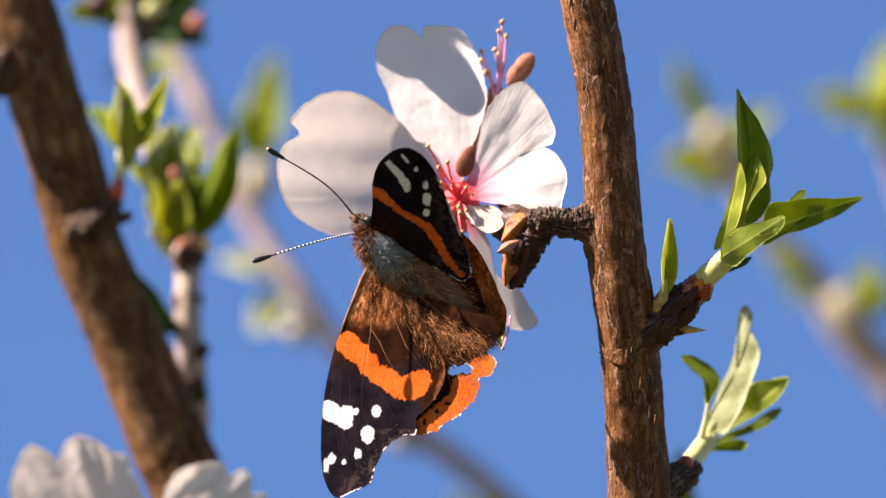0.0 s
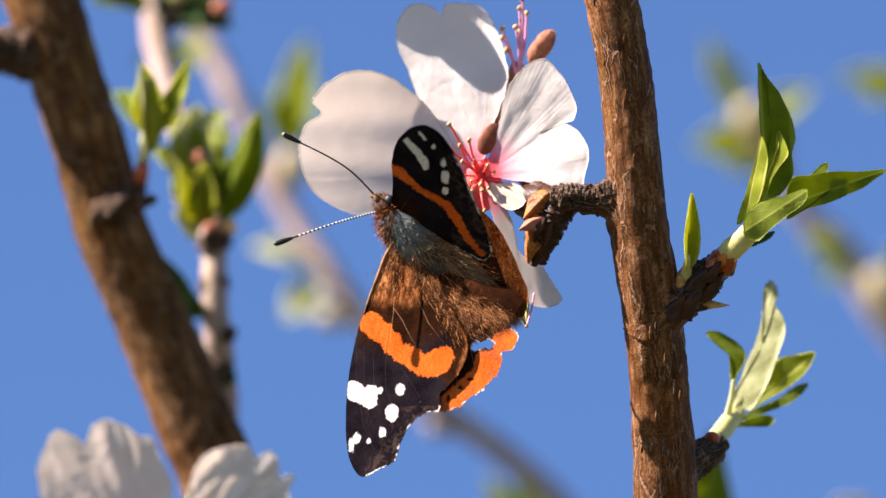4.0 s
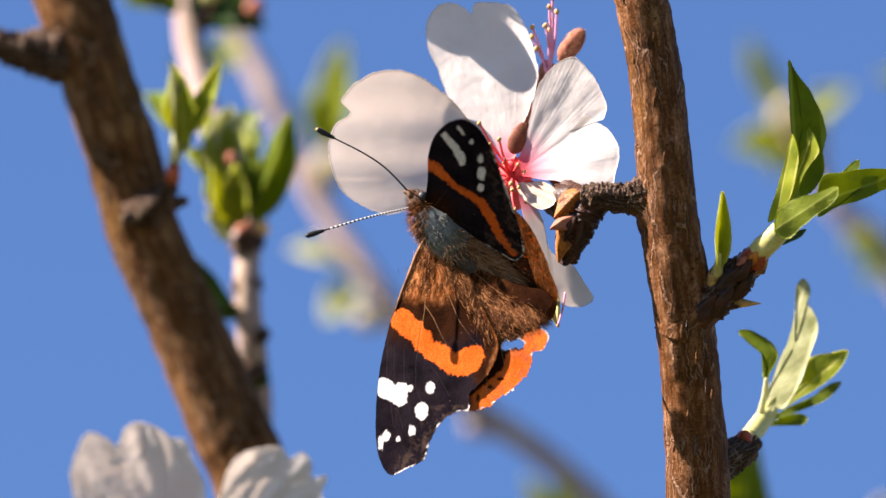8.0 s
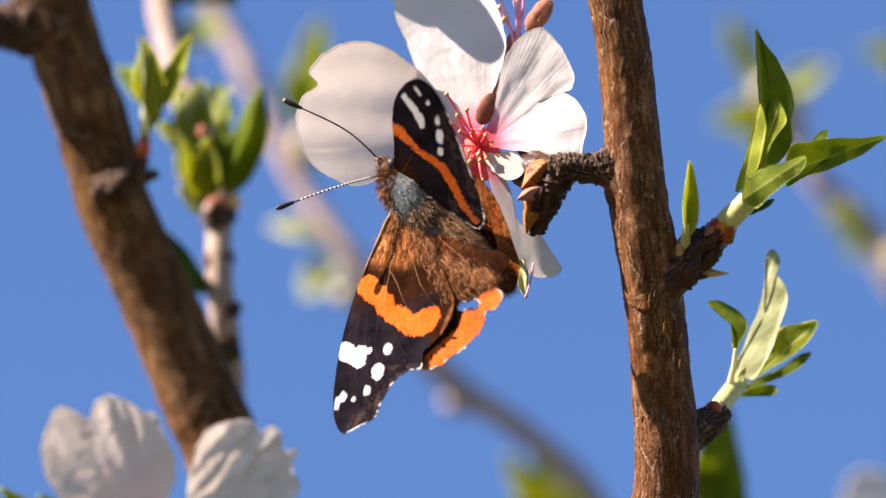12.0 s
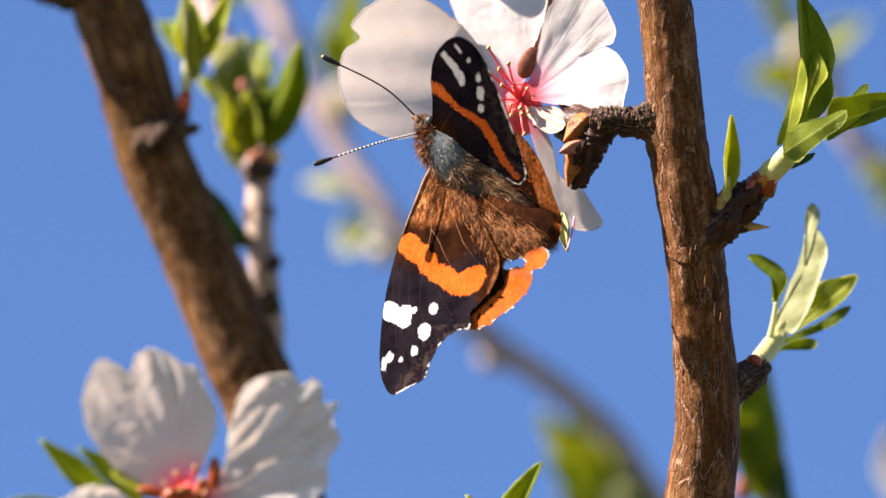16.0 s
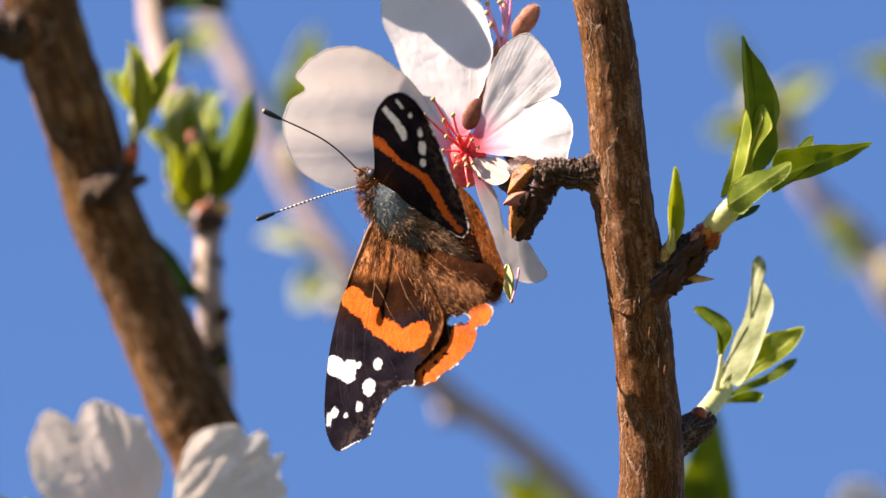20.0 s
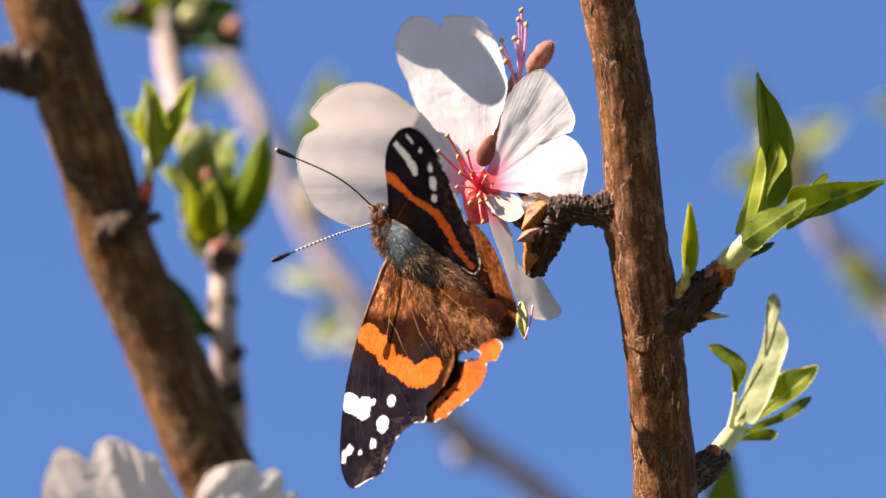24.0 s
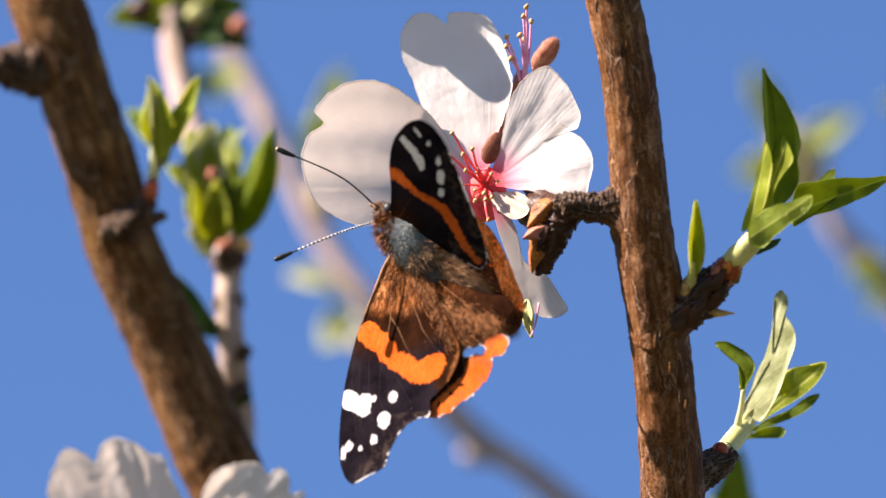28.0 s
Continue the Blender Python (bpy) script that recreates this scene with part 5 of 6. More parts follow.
part("petal", sheet([(2.47, 6.6, 0), (3.71, 10.4, 0), (5.09, 16.26, 0), (6.6, 18.81, 0), (9.64, 20.53, 0), (11.43, 19.09, 0), (13.09, 16.26, 0), (13.71, 14.12, 0), (13.09, 12.74, 0), (11.85, 13.16, 0), (11.16, 13.71, 0), (11.98, 12.74, 0), (13.64, 11.78, 0), (15.09, 9.29, 0), (14.67, 6.12, 0), (13.78, 3.78, 0), (11.29, 4.19, 0), (7.98, 5.29, 0), (4.54, 5.85, 0)],
    (9.02, 11.43, 0), creased, 30, 190, 0.055, 0.10, 3.0, values), PETAL, blossom)
part("petal", sheet([(2.61, 5.16, 0), (4.19, 5.29, 0), (6.12, 5.29, 0), (7.43, 4.05, 0), (7.02, 2.53, 0), (5.5, 1.98, 0), (3.98, 2.81, 0), (2.88, 3.91, 0)],
    (4.95, 3.78, 0), lambda q: 3.8 - 0.40 * (q[:, 0] - 4) + 0.35 * (q[:, 1] - 4) + crinkle(q, 0.5, 0.8, 4.0, HEART), 12, 60, 0.055, 0.05, 4.0, {**values, "root": lambda q, s: np.linalg.norm(q - np.array(HEART[:2]), axis=1) + 3.4}), PETAL_CREAM, blossom, "small cream-yellow petal")
part("petal", sheet([(2.88, 4.74, 0), (4.26, 3.22, 0), (5.64, 0.88, 0), (6.6, -3.12, 0), (9.02, -4.64, 0), (10.74, -7.19, 0), (11.71, -9.05, 0), (10.05, -10.02, 0), (7.71, -9.46, 0), (6.05, -6.84, 0), (4.67, -2.71, 0), (3.29, 1.43, 0)],
    (6.47, -4.09, 0), lambda q: 6.6 + 0.34 * (q[:, 0] - 4) + 0.10 * (q[:, 1] - 4) + crinkle(q, 0.2, 1.4, 5.0, HEART), 18, 90, 0.055, 0.08, 5.0, values), PETAL, blossom)
part("sepal", leaf_shape((4.03, 11.09, 12.5), (5.29, 18.21, 12.5), 3.0, (-0.4, 0.2, -1), 14, 0.05, 0, 0.8, serrate=0, thickness=0.4, seed=70), SEPAL, blossom, "russet sepal")
part("sepal", blob((2.95, 10.75, 7.3), (2.1, 1.25, 0.45), (0.45, 0.9, 0.1), 0.10, 0.8, 71.0, 18, 22, 0.1), SEPAL_SHADED, blossom, "russet sepal")
part("sepal", leaf_shape((6.92, -7.71, 5), (7.26, -12.28, 5), 1.5, (-0.6, 0.2, -1), 24, 0.05, 0, 0.8, serrate=0, thickness=0.3, seed=72), STEM, blossom, "greenish sepal")
part("flower_cup", blob((2, 5.21, 10), (3.4, 2.4, 0.9), (0.1, 1, 0), 0.3, 1.2, 5.0), CENTRE_RED, blossom, "deep red cup")
part("flower_cup", blob((1.79, 6.03, 7.4), (2.0, 1.7, 0.9), (0.2, 1, 0), 0.4, 0.7, 2.0), CENTRE_RED, blossom, "deep red heart")
part("calyx", tube([(6.92, 2.69, 6), (8.02, 2.82, 4.5), (9.94, 2.82, 2.6), (11.72, 3.09, 1)], [1.5, 2.3, 2.3, 1.7], 26, 40, 0.3, 0.9, 0.1, 3.0), SCALE_BROWN, blossom, "dark brown calyx")
part("bud_scale", tube([(11.12, 3.18, 1.5), (9.74, 0.07, 1.8), (8.84, -2.69, 1.6), (8.22, -4.9, 1.2)], [1.3, 2.1, 1.6, 0.25], 30, 80, 0.14, 0.8, 0.08, 4.0, rings=4, ridge=0.35), SCALE_BROWN, blossom, "dark maroon bud")
for base, tip, width, facing, mat, note in (((10.2, 4.0, -0.4), (7.1, 0.9, 0.2), 4.0, (-0.5, -0.2, -1), SCALE_ORANGE, "mottled orange-brown bud scale"), ((8.34, 1.59, 0.0), (7.52, -4.62, 0.6), 4.2, (-0.7, 0.1, -1), SCALE_ORANGE, "mottled orange-brown bud scale"),
                                            ((9.51, 1.17, -0.4), (6.55, -0.41, -0.6), 3.0, (-0.3, 0.5, -1), SEPAL, "pinkish bud scale"), ((10.06, 1.45, -0.4), (8.34, -2.0, -0.6), 1.9, (0.3, 0.0, -1), SCALE_BROWN, ""), ((11.31, 2.83, -0.2), (9.52, -2.55, -0.2), 2.2, (0.5, 0.1, -1), SCALE_BROWN, "")):
    part("bud_scale", leaf_shape(base, tip, width, facing, -42, 0.10, 0, 0.62, 20, 5, 0.0, 0.3, base[0]), mat, blossom, note)
for root, tip, bow in (((1.92, 6.61, 1.5), (-1.81, 12.58, -2), (-0.3, 0.2, -0.6)), ((2.13, 6.61, 1.5), (0.54, 10.59, -1.5), (-0.3, 0, -0.5)), ((1.78, 6.27, 1.5), (-0.57, 9.96, -2), (-0.4, 0.1, -0.5)), ((1.92, 6.13, 1), (-2.91, 10.66, -1.5), (-0.3, 0.2, -0.6)),
                       ((1.92, 5.85, 1), (-0.29, 7.96, -2.5), (0, 0.3, -0.6)), ((2.12, 5.71, 1), (1.91, 5.14, -2.6), (0, 0.2, -0.5)), ((1.92, 5.57, 1), (0.81, 4.32, -2.4), (0, 0.2, -0.5)), ((2.12, 5.57, 1), (2.87, 4.73, -2.8), (0.1, 0.2, -0.5)),
                       ((2.33, 5.23, 1), (3.7, 2.94, -2), (0.1, 0.1, -0.5)), ((2.61, 5.44, 1), (5.36, 3.91, -1.6), (0.1, 0.2, -0.4)), ((2.47, 5.3, 1), (4.67, 2.67, -1.6), (0.1, 0.2, -0.4)), ((2.61, 5.71, 1), (5.77, 4.74, -1.2), (0, 0.3, -0.4)), ((1.92, 5.16, 1), (2.33, 1.98, -1.6), (-0.1, 0, -0.5))):
    stamen(blossom, np.array(root) + (0, 0, 5.8), np.array(tip) + (0, 0, 6.2), bow, FILAMENT_RED, 0.17, 0.27)

rng = np.random.RandomState(21)
for i in range(16):
    a, r = rng.uniform(0, 2 * math.pi), rng.uniform(1.2, 3.0)
    tip = np.array(HEART) + (r * math.cos(a) - 0.4, r * math.sin(a) * 0.9, rng.uniform(-4.6, -3.0))
    stamen(blossom, np.array(HEART) + (0.3 * math.cos(a) - 0.4, 0.3 * math.sin(a), -0.6), tip, (0, 0, -0.5), FILAMENT_RED, 0.15, 0.12 if i % 3 else 0.24)
stamen(blossom, (8.3, -8.2, 4.6), (7.3, -12.2, 3.9), (0.15, 0.0, 0.1), FILAMENT_PINK, 0.14, 0.16)
rear_blossom = thing("almond_blossom", (7.03, 19.25, 12), "fading almond flower with pink stamens and a russet bud", "blossom", "blossoms")
part("sepal", blob((9.57, 22, 7.2), (2.5, 1.25, 1.1), (0.70, 0.95, 0), 0.22, 0.7, 1.0, 16, 18, 0.12), SEPAL, rear_blossom, "russet bud")
part("flower_cup", blob((6.7, 17.89, 14), (2.6, 1.4, 1.4), (-0.1, 1, 0), 0.2, 0.9, 2.0), SEPAL, rear_blossom)
part("stalk", tube([(6.84, 16.84, 14), (5.44, 12.64, 14), (6.66, 7.01, 9), (10.07, 3.51, 2)], [0.9, 0.8, 0.9, 1.2], 14, 24, 0.08, 0.8), SCALE_BROWN, rear_blossom)
for x, y, w in ((890, 35, 5), (884, 51, 5.5), (853, 87, 6), (852, 103, 6.5), (888, 73, 6), (877, 85, 6), (884, 92, 6.5), (860, 125, 6.5), (897, 60, 7)):
    tip = ((x - 784) / 14.5, (441 - y) / 14.5, w + 5.5)
    stamen(rear_blossom, (6.55, 18.08, 13), tip, ((0.3 if x > 870 else 0.2), 0.2, 0), FILAMENT_PINK, 0.18, 0.32)

# an unseen blossom, added out of view only to cast shade on the upright petal
def sunward(p, q, w):
    """A place by its distance across the sun's way, along it, and in depth."""
    return ((0.65 * p - 0.73 * q) / 0.955, (0.73 * p + 0.65 * q) / 0.955, w)


HIGH = sunward(19.6, 40.0, 17.6)
shading_blossom = thing("almond_blossom", HIGH, "unseen white blossom added above to shade the upright petal", "blossom", "blossoms")
FACING, EDGEWISE = (0.73, -0.65, 0), (0.65, 0.73, 0)
for tip, width, twist, face in ((sunward(13.4, 40, 13.7), 5.6, 8, FACING), (sunward(10.2, 40, 19.9), 6.6, -10, FACING), (sunward(19.8, 51, 24), 8.0, 5, EDGEWISE), (sunward(20.2, 53, 17.6), 8.0, 0, EDGEWISE), (sunward(19.8, 51, 11), 8.0, -6, EDGEWISE)):
    high_petal = leaf_shape(HIGH, tip, width, face, 14, 0.06, twist, 1.25, 30, 6, 0.0, 0.055, tip[2])
    high_petal.attrs["root"], high_petal.attrs["vein"] = 3.0 + 13 * high_petal.attrs["along"], 0.5 * high_petal.attrs["across"]
    part("petal", high_petal, PETAL, shading_blossom)
part("flower_cup", blob(HIGH, (1.8, 1.6, 1.6), (0.73, -0.65, 0), 0.2, 0.8, 3.0), CENTRE_RED, shading_blossom, "deep red heart")
part("stalk", tube([HIGH, sunward(20, 47, 27), (0, 56, 28), (11.5, 60, 10)], [0.9, 0.9, 1.1, 1.6], 14, 30, 0.1, 0.9), SCALE_BROWN, shading_blossom)

LOW = (-42.15, -43.07, 50)


def low_depth(tilt_u, tilt_v, cup, seed, amount):
    c = np.array(LOW[:2])

    def depth(q):
        d = q - c
        r = np.linalg.norm(d, axis=1)
        a = np.arctan2(d[:, 1], d[:, 0])
        ruffle = 0.30 * np.clip((r - 11) / 6, 0, 1) * np.sin(17 * a + 2.2 * np.sin(5 * a + seed))
        return LOW[2] + tilt_u * d[:, 0] + tilt_v * d[:, 1] - cup * r**2 / 20 + ruffle + crinkle(q, amount, 1.0, seed, LOW)

    return depth


low_blossom = thing("almond_blossom", LOW, "open white almond blossom with crumpled petals and a pink heart", "blossom", "blossoms")
low_values = petal_values(LOW)
part("petal", sheet([(-43.09, -43.19, 50), (-47.75, -41.31, 50), (-51.89, -38.72, 50), (-54.15, -35.79, 50), (-55.52, -31.44, 50), (-54.58, -27.49, 50), (-52.88, -25.14, 50), (-50.72, -25.9, 50), (-49.3, -26.86, 50), (-48.32, -24.64, 50), (-46.36, -23.96, 50), (-43.84, -24.79, 50), (-42.28, -26.05, 50), (-40.84, -26.22, 50), (-39.45, -29.2, 50), (-38.07, -32.83, 50), (-39, -36.41, 50), (-40.65, -39.99, 50)],
    (-47.24, -33.03, 50), low_depth(-0.28, 0.08, 0.26, 11.0, 0.26), 30, 190, 0.055, 0.2, 11.0, low_values), PETAL, low_blossom)
part("petal", sheet([(-40.93, -43.37, 50), (-37.76, -39.68, 50), (-36.44, -34.66, 50), (-35.66, -31.07, 50), (-33.8, -28.36, 50), (-30.9, -27.4, 50), (-28.16, -27.3, 50), (-27.17, -28.76, 50), (-25.5, -28, 50), (-24.3, -29.46, 50), (-24.33, -31.26, 50), (-22.45, -31.01, 50), (-23.22, -33.44, 50), (-22.25, -35.98, 50), (-23.89, -38.48, 50), (-24.24, -42.07, 50), (-27.59, -44.18, 50), (-33.4, -45.88, 50)],
    (-30.35, -36.92, 50), low_depth(0.18, 0.0, 0.42, 12.0, 0.46), 30, 190, 0.055, 0.2, 12.0, low_values), PETAL, low_blossom)
part("petal", sheet([(-43.48, -44.63, 50), (-48.16, -43.97, 50), (-51.01, -41.98, 50), (-54.25, -41.2, 50), (-57.89, -42.8, 50), (-59.36, -44.36, 50), (-59.09, -49.41, 50), (-54.45, -52.38, 50), (-47.9, -49.6, 50)],
    (-52.17, -46.28, 50), low_depth(0.0, 0.2, 0.4, 13.0, 0.8), 20, 90, 0.13, 0.15, 13.0, low_values), PETAL, low_blossom)
part("petal", sheet([(-42.03, -44.65, 50), (-39.2, -47.59, 50), (-36.42, -53.4, 50), (-41.52, -56.2, 50), (-46.52, -53.23, 50), (-44.25, -47.5, 50)], (-41.79, -51.15, 50), low_depth(0.0, 0.2, 0.4, 14.0, 0.8), 14, 60, 0.13, 0.15, 14.0, low_values), PETAL, low_blossom)
part("petal", sheet([(-40.22, -44.32, 50), (-34.83, -45.5, 50), (-29.1, -47.76, 50), (-27.75, -52.83, 50), (-33.56, -54.89, 50), (-37.81, -50.49, 50)], (-33.47, -49.85, 50), low_depth(-0.2, 0.2, 0.3, 15.0, 0.8), 14, 60, 0.13, 0.15, 15.0, low_values), PETAL, low_blossom)
part("flower_cup", blob((-42.1, -43.32, 49), (2.2, 2.0, 1.4), (0.2, 1, 0), 0.3, 0.9, 12.0), CENTRE_RED, low_blossom, "deep red heart")
part("sepal", blob((-43.29, -42.54, 47.5), (2.2, 1.0, 0.7), (1, 0.2, 0), 0.2, 0.8, 16.0), SCALE_RED, low_blossom, "dark red sepal")
part("sepal", blob((-40.55, -42.3, 47.5), (1.9, 0.9, 0.7), (0.5, 1, 0), 0.2, 0.8, 17.0), SCALE_RED, low_blossom, "dark red sepal")
part("sepal", blob((-38.62, -40.06, 48.5), (2.2, 0.9, 0.6), (0.05, 1, 0), 0.12, 0.8, 13.0), SCALE_RED, low_blossom, "russet sepal")
part("sepal", blob((-36.35, -36, 52), (2.6, 0.6, 0.4), (0.1, 1, 0), 0.1, 0.8, 14.0), STEM, low_blossom)
part("sepal", blob((-46.62, -42.24, 49), (1.9, 0.8, 0.6), (1, -0.2, 0), 0.12, 0.8, 15.0), SCALE_RED, low_blossom, "russet sepal")
part("stalk", tube([(-41.72, -44.33, 51), (-40.66, -49.95, 56), (-26, -62, 60)], [1.3, 1.2, 1.6], 14, 20, 0.1, 0.9), SCALE_BROWN, low_blossom)
for x, y in ((300, 822), (335, 812), (352, 858), (374, 856), (310, 850), (280, 840), (345, 835), (330, 880), (300, 885)):
    tip = tuple(np.array(((x - 318) * 0.0712, (868 - y) * 0.0712, -3.5)) + np.array(LOW))
    stamen(low_blossom, LOW, tip, (0, 0.2, -0.5), FILAMENT_RED, 0.17, 0.3)
shoot((-48.21, -45.83, 56), "green leaves behind the lower blossom", [
    ("leaf", leaf_shape((-51.81, -43.96, 56), (-60.94, -35.36, 52), 4.4, (0.4, 0.4, -1), 36, 0.05, seed=66, sweep=0.08), LEAF, ""),
    ("leaf", leaf_shape((-48.24, -44.05, 57), (-56.32, -36.45, 55), 3.8, (0.4, 0.4, -1), 36, 0.03, seed=67), LEAF, ""),
    ("leaf", leaf_shape((-46, -42.69, 54), (-52.18, -39.83, 54), 3.4, (0.2, 0.6, -1), 30, 0.03, seed=68), LEAF_YOUNG, ""),
    ("leaf", leaf_shape((-56.26, -45.36, 57), (-66.33, -43.56, 56), 3.2, (0.2, 0.6, -1), 30, 0.03, seed=69), LEAF, ""),
    ("stem", tube([(-54.79, -44.66, 57), (-48.33, -45.89, 58), (-42, -51.53, 60), (-25, -70, 60)], [0.5, 0.9, 1.2, 1.6], 14, 20), STEM, ""),
], "leafy shoots below")

# ---- the butterfly ----
BODY = (-6.47, -0.98, -4)
admiral = thing("butterfly", BODY, "red admiral butterfly with orange bands, ragged wings, feeding on the blossom", "butterfly")
WING_LOW = (-8.4, -1.87, -4)
WING_HIGH = (-7.98, 1.08, -5)


def slope(at, a, b, bend=0.0):
    def depth(q):
        d = q - np.array(at[:2])
        return at[2] + a * d[:, 0] + b * d[:, 1] + bend * np.sin(np.linalg.norm(d, axis=1) / 9.0)
    return depth


def union(*distances):
    out = distances[0]
    for d in distances[1:]:
        out = np.minimum(out, d)
    return out


def oval(q, at, a, b):
    d = (q - np.array(at[:2])) / (a, b)
    return (np.linalg.norm(d, axis=1) - 1) * min(a, b)


LOW_FORE = [(-9.12, -1.74, 0), (-9.95, -3.53, 0), (-11.88, -8.22, 0), (-13.26, -12.22, 0), (-14.36, -17.19, 0), (-14.84, -22.02, 0), (-14.77, -26.15, 0), (-14.22, -28.64, 0), (-12.98, -30.22, 0), (-10.91, -29.46, 0), (-8.84, -28.36, 0), (-8.15, -26.29, 0), (-6.77, -23.95, 0), (-5.39, -22.77, 0), (-3.33, -22.43, 0), (-3.19, -20.5, 0), (-1.53, -18.71, 0), (-0.15, -16.77, 0), (0.26, -14.29, 0), (-1.67, -10.29, 0), (-4.77, -5.81, 0), (-6.84, -2.57, 0)]
LOW_BAND = [(-13.38, -10.76), (-12.83, -10.55), (-11.79, -10.07), (-10.76, -10.48), (-10.07, -11.45), (-9.1, -11.79), (-9.03, -12.55), (-8.07, -12.9), (-7.72, -14.21), (-6.28, -14.55), (-4.9, -15.59), (-3.93, -14.97), (-2.55, -14.62), (-1.66, -14.76), (-1.31, -16.0), (-2.14, -17.66), (-3.03, -18.07), (-4.62, -18.41), (-6.0, -18.07), (-7.38, -16.97), (-8.76, -16.0), (-9.93, -15.1), (-10.48, -14.07), (-12.0, -13.17), (-13.03, -12.14)]
LOW_WHITE = [(-14.9, -19.45), (-14.55, -18.62), (-14.07, -18.55), (-13.38, -18.69), (-12.9, -19.03), (-12.48, -19.38), (-11.93, -19.17), (-11.17, -19.24), (-10.83, -19.66), (-11.03, -21.52), (-11.52, -21.79), (-12.0, -22.0), (-12.69, -21.52), (-13.86, -20.97), (-14.55, -20.69)]
VEINS_LOW = [[(-9.39, -2.84, 0), (-10.64, -5.46, 0), (-11.88, -8.36, 0), (-12.7, -10.98, 0)], [(-9.12, -3.4, 0), (-8.77, -6.84, 0), (-8.84, -10.29, 0), (-9.26, -12.71, 0), (-9.95, -16.5, 0), (-9.95, -19.6, 0), (-8.91, -22.36, 0)], [(-8.77, -9.81, 0), (-7.74, -11.33, 0), (-6.77, -13.4, 0), (-5.53, -15.26, 0)], [(-8.02, -3.74, 0), (-6.02, -8.22, 0), (-4.57, -11.67, 0), (-3.33, -13.33, 0), (-2.22, -15.12, 0)], [(-6.5, -4.43, 0), (-3.05, -9.05, 0), (-0.84, -13.74, 0)],
    [(-13.53, -13.74, 0), (-13.6, -17.88, 0), (-12.71, -24.09, 0), (-10.98, -27.88, 0)], [(-8.02, -17.05, 0), (-6.91, -18.71, 0), (-5.67, -20.77, 0)], [(-12.71, -14.43, 0), (-12.64, -19.26, 0), (-12.29, -22.02, 0), (-11.46, -24.77, 0)], [(-11.46, -15.12, 0), (-11.39, -19.4, 0), (-10.64, -22.71, 0)]]
INNER = [(-4.77, -5.81, 0), (-1.67, -10.29, 0), (0.4, -14.29, 0), (-0.98, -18.22, 0)]
low_fore_values = {
    "band": lambda q, s: inside_distance(q, LOW_BAND),
    "white": lambda q, s: -0.04 + union(inside_distance(q, LOW_WHITE), oval(q, (-10.55, -19.74, 0), 0.28, 0.35), oval(q, (-8.08, -19.74, 0), 0.5, 0.7), oval(q, (-9.19, -22.57, 0), 0.80, 1.0), oval(q, (-10.36, -24.91, 0), 0.42, 0.58), oval(q, (-12.02, -25.88, 0), 0.22, 0.28), oval(q, (-13.53, -25.53, 0), 0.45, 0.6), oval(q, (-14.22, -26.29, 0), 0.3, 0.7)),
    "root": lambda q, s: np.minimum(np.linalg.norm(q - np.array(WING_LOW[:2]), axis=1), 7.0 + 3.2 * line_distance(q, INNER)),
    "vein": lambda q, s: union(*[line_distance(q, p) for p in VEINS_LOW]),
    "rim": lambda q, s: np.where((q[:, 1] < -21.8) & (q[:, 0] > -12.5), -inside_distance(q, [tuple(p) for p in spline(LOW_FORE, 120, True)]) - 0.20, 9.0),
}
fore_low = part("forewing", sheet(LOW_FORE, (-7.88, -13.74, 0), slope(WING_LOW, -0.45, 0.25, 0.7), 84, 420, 0.09, lambda o: np.where((o[:, 1] < -18) & (o[:, 0] > -11.5), 0.22, 0.04), 5.0, low_fore_values, True), WING, admiral, "spread forewing, orange band, white spots, torn edge", WING_LOW)
COSTA = [tuple((*p[:2], float(slope(WING_LOW, -0.45, 0.25, 0.7)(np.array([p[:2]]))[0]) - 0.08)) for p in ((-8.98, -2.02, 0), (-9.88, -3.67, 0), (-10.77, -5.88, 0), (-11.74, -8.22, 0), (-12.57, -10.43, 0))]
part("costa", tube(COSTA, [0.22, 0.22, 0.20, 0.16, 0.06], 10, 40, 0.04, 0.4), COSTA_BROWN, fore_low, "brown leading edge", WING_LOW)
LOW_HIND = [(-7.74, -2.84, 0), (-4.43, -4.43, 0), (0.4, -6.5, 0), (3.86, -7.66, 0), (5.93, -8.07, 0), (6.97, -9.45, 0), (6.07, -10.97, 0), (5.38, -12.48, 0), (6.14, -13.17, 0), (6.41, -14.07, 0), (5.79, -15.24, 0), (4.55, -15.59, 0), (4.28, -15.93, 0), (4.48, -17.03, 0), (3.72, -18.28, 0), (2.28, -19.79, 0), (0.41, -21.17, 0), (-1.31, -22.0, 0), (-2.9, -22.69, 0), (-3.52, -22.14, 0), (-3.88, -20.5, 0), (-3.19, -17.19, 0), (-4.02, -11.67, 0), (-6.5, -6.15, 0)]
HIND_HOLE = [(0.76, -14.41), (1.31, -14.0), (1.7, -14.3), (2.14, -14.14), (2.9, -13.9), (3.55, -14.41), (3.38, -14.97), (2.83, -15.24), (2.4, -14.9), (1.93, -15.1), (1.1, -15.31), (0.62, -15.03)]
HIND_BAND = [(-4.07, -23.03), (-3.38, -20.97), (-1.86, -19.79), (0.07, -18.21), (1.1, -17.17), (1.1, -15.93), (1.66, -15.38), (3.38, -15.24), (3.17, -14.28), (3.72, -13.31), (4.69, -12.76), (7.31, -12.34), (7.31, -17.17), (1.1, -22.0), (-3.03, -23.72)]
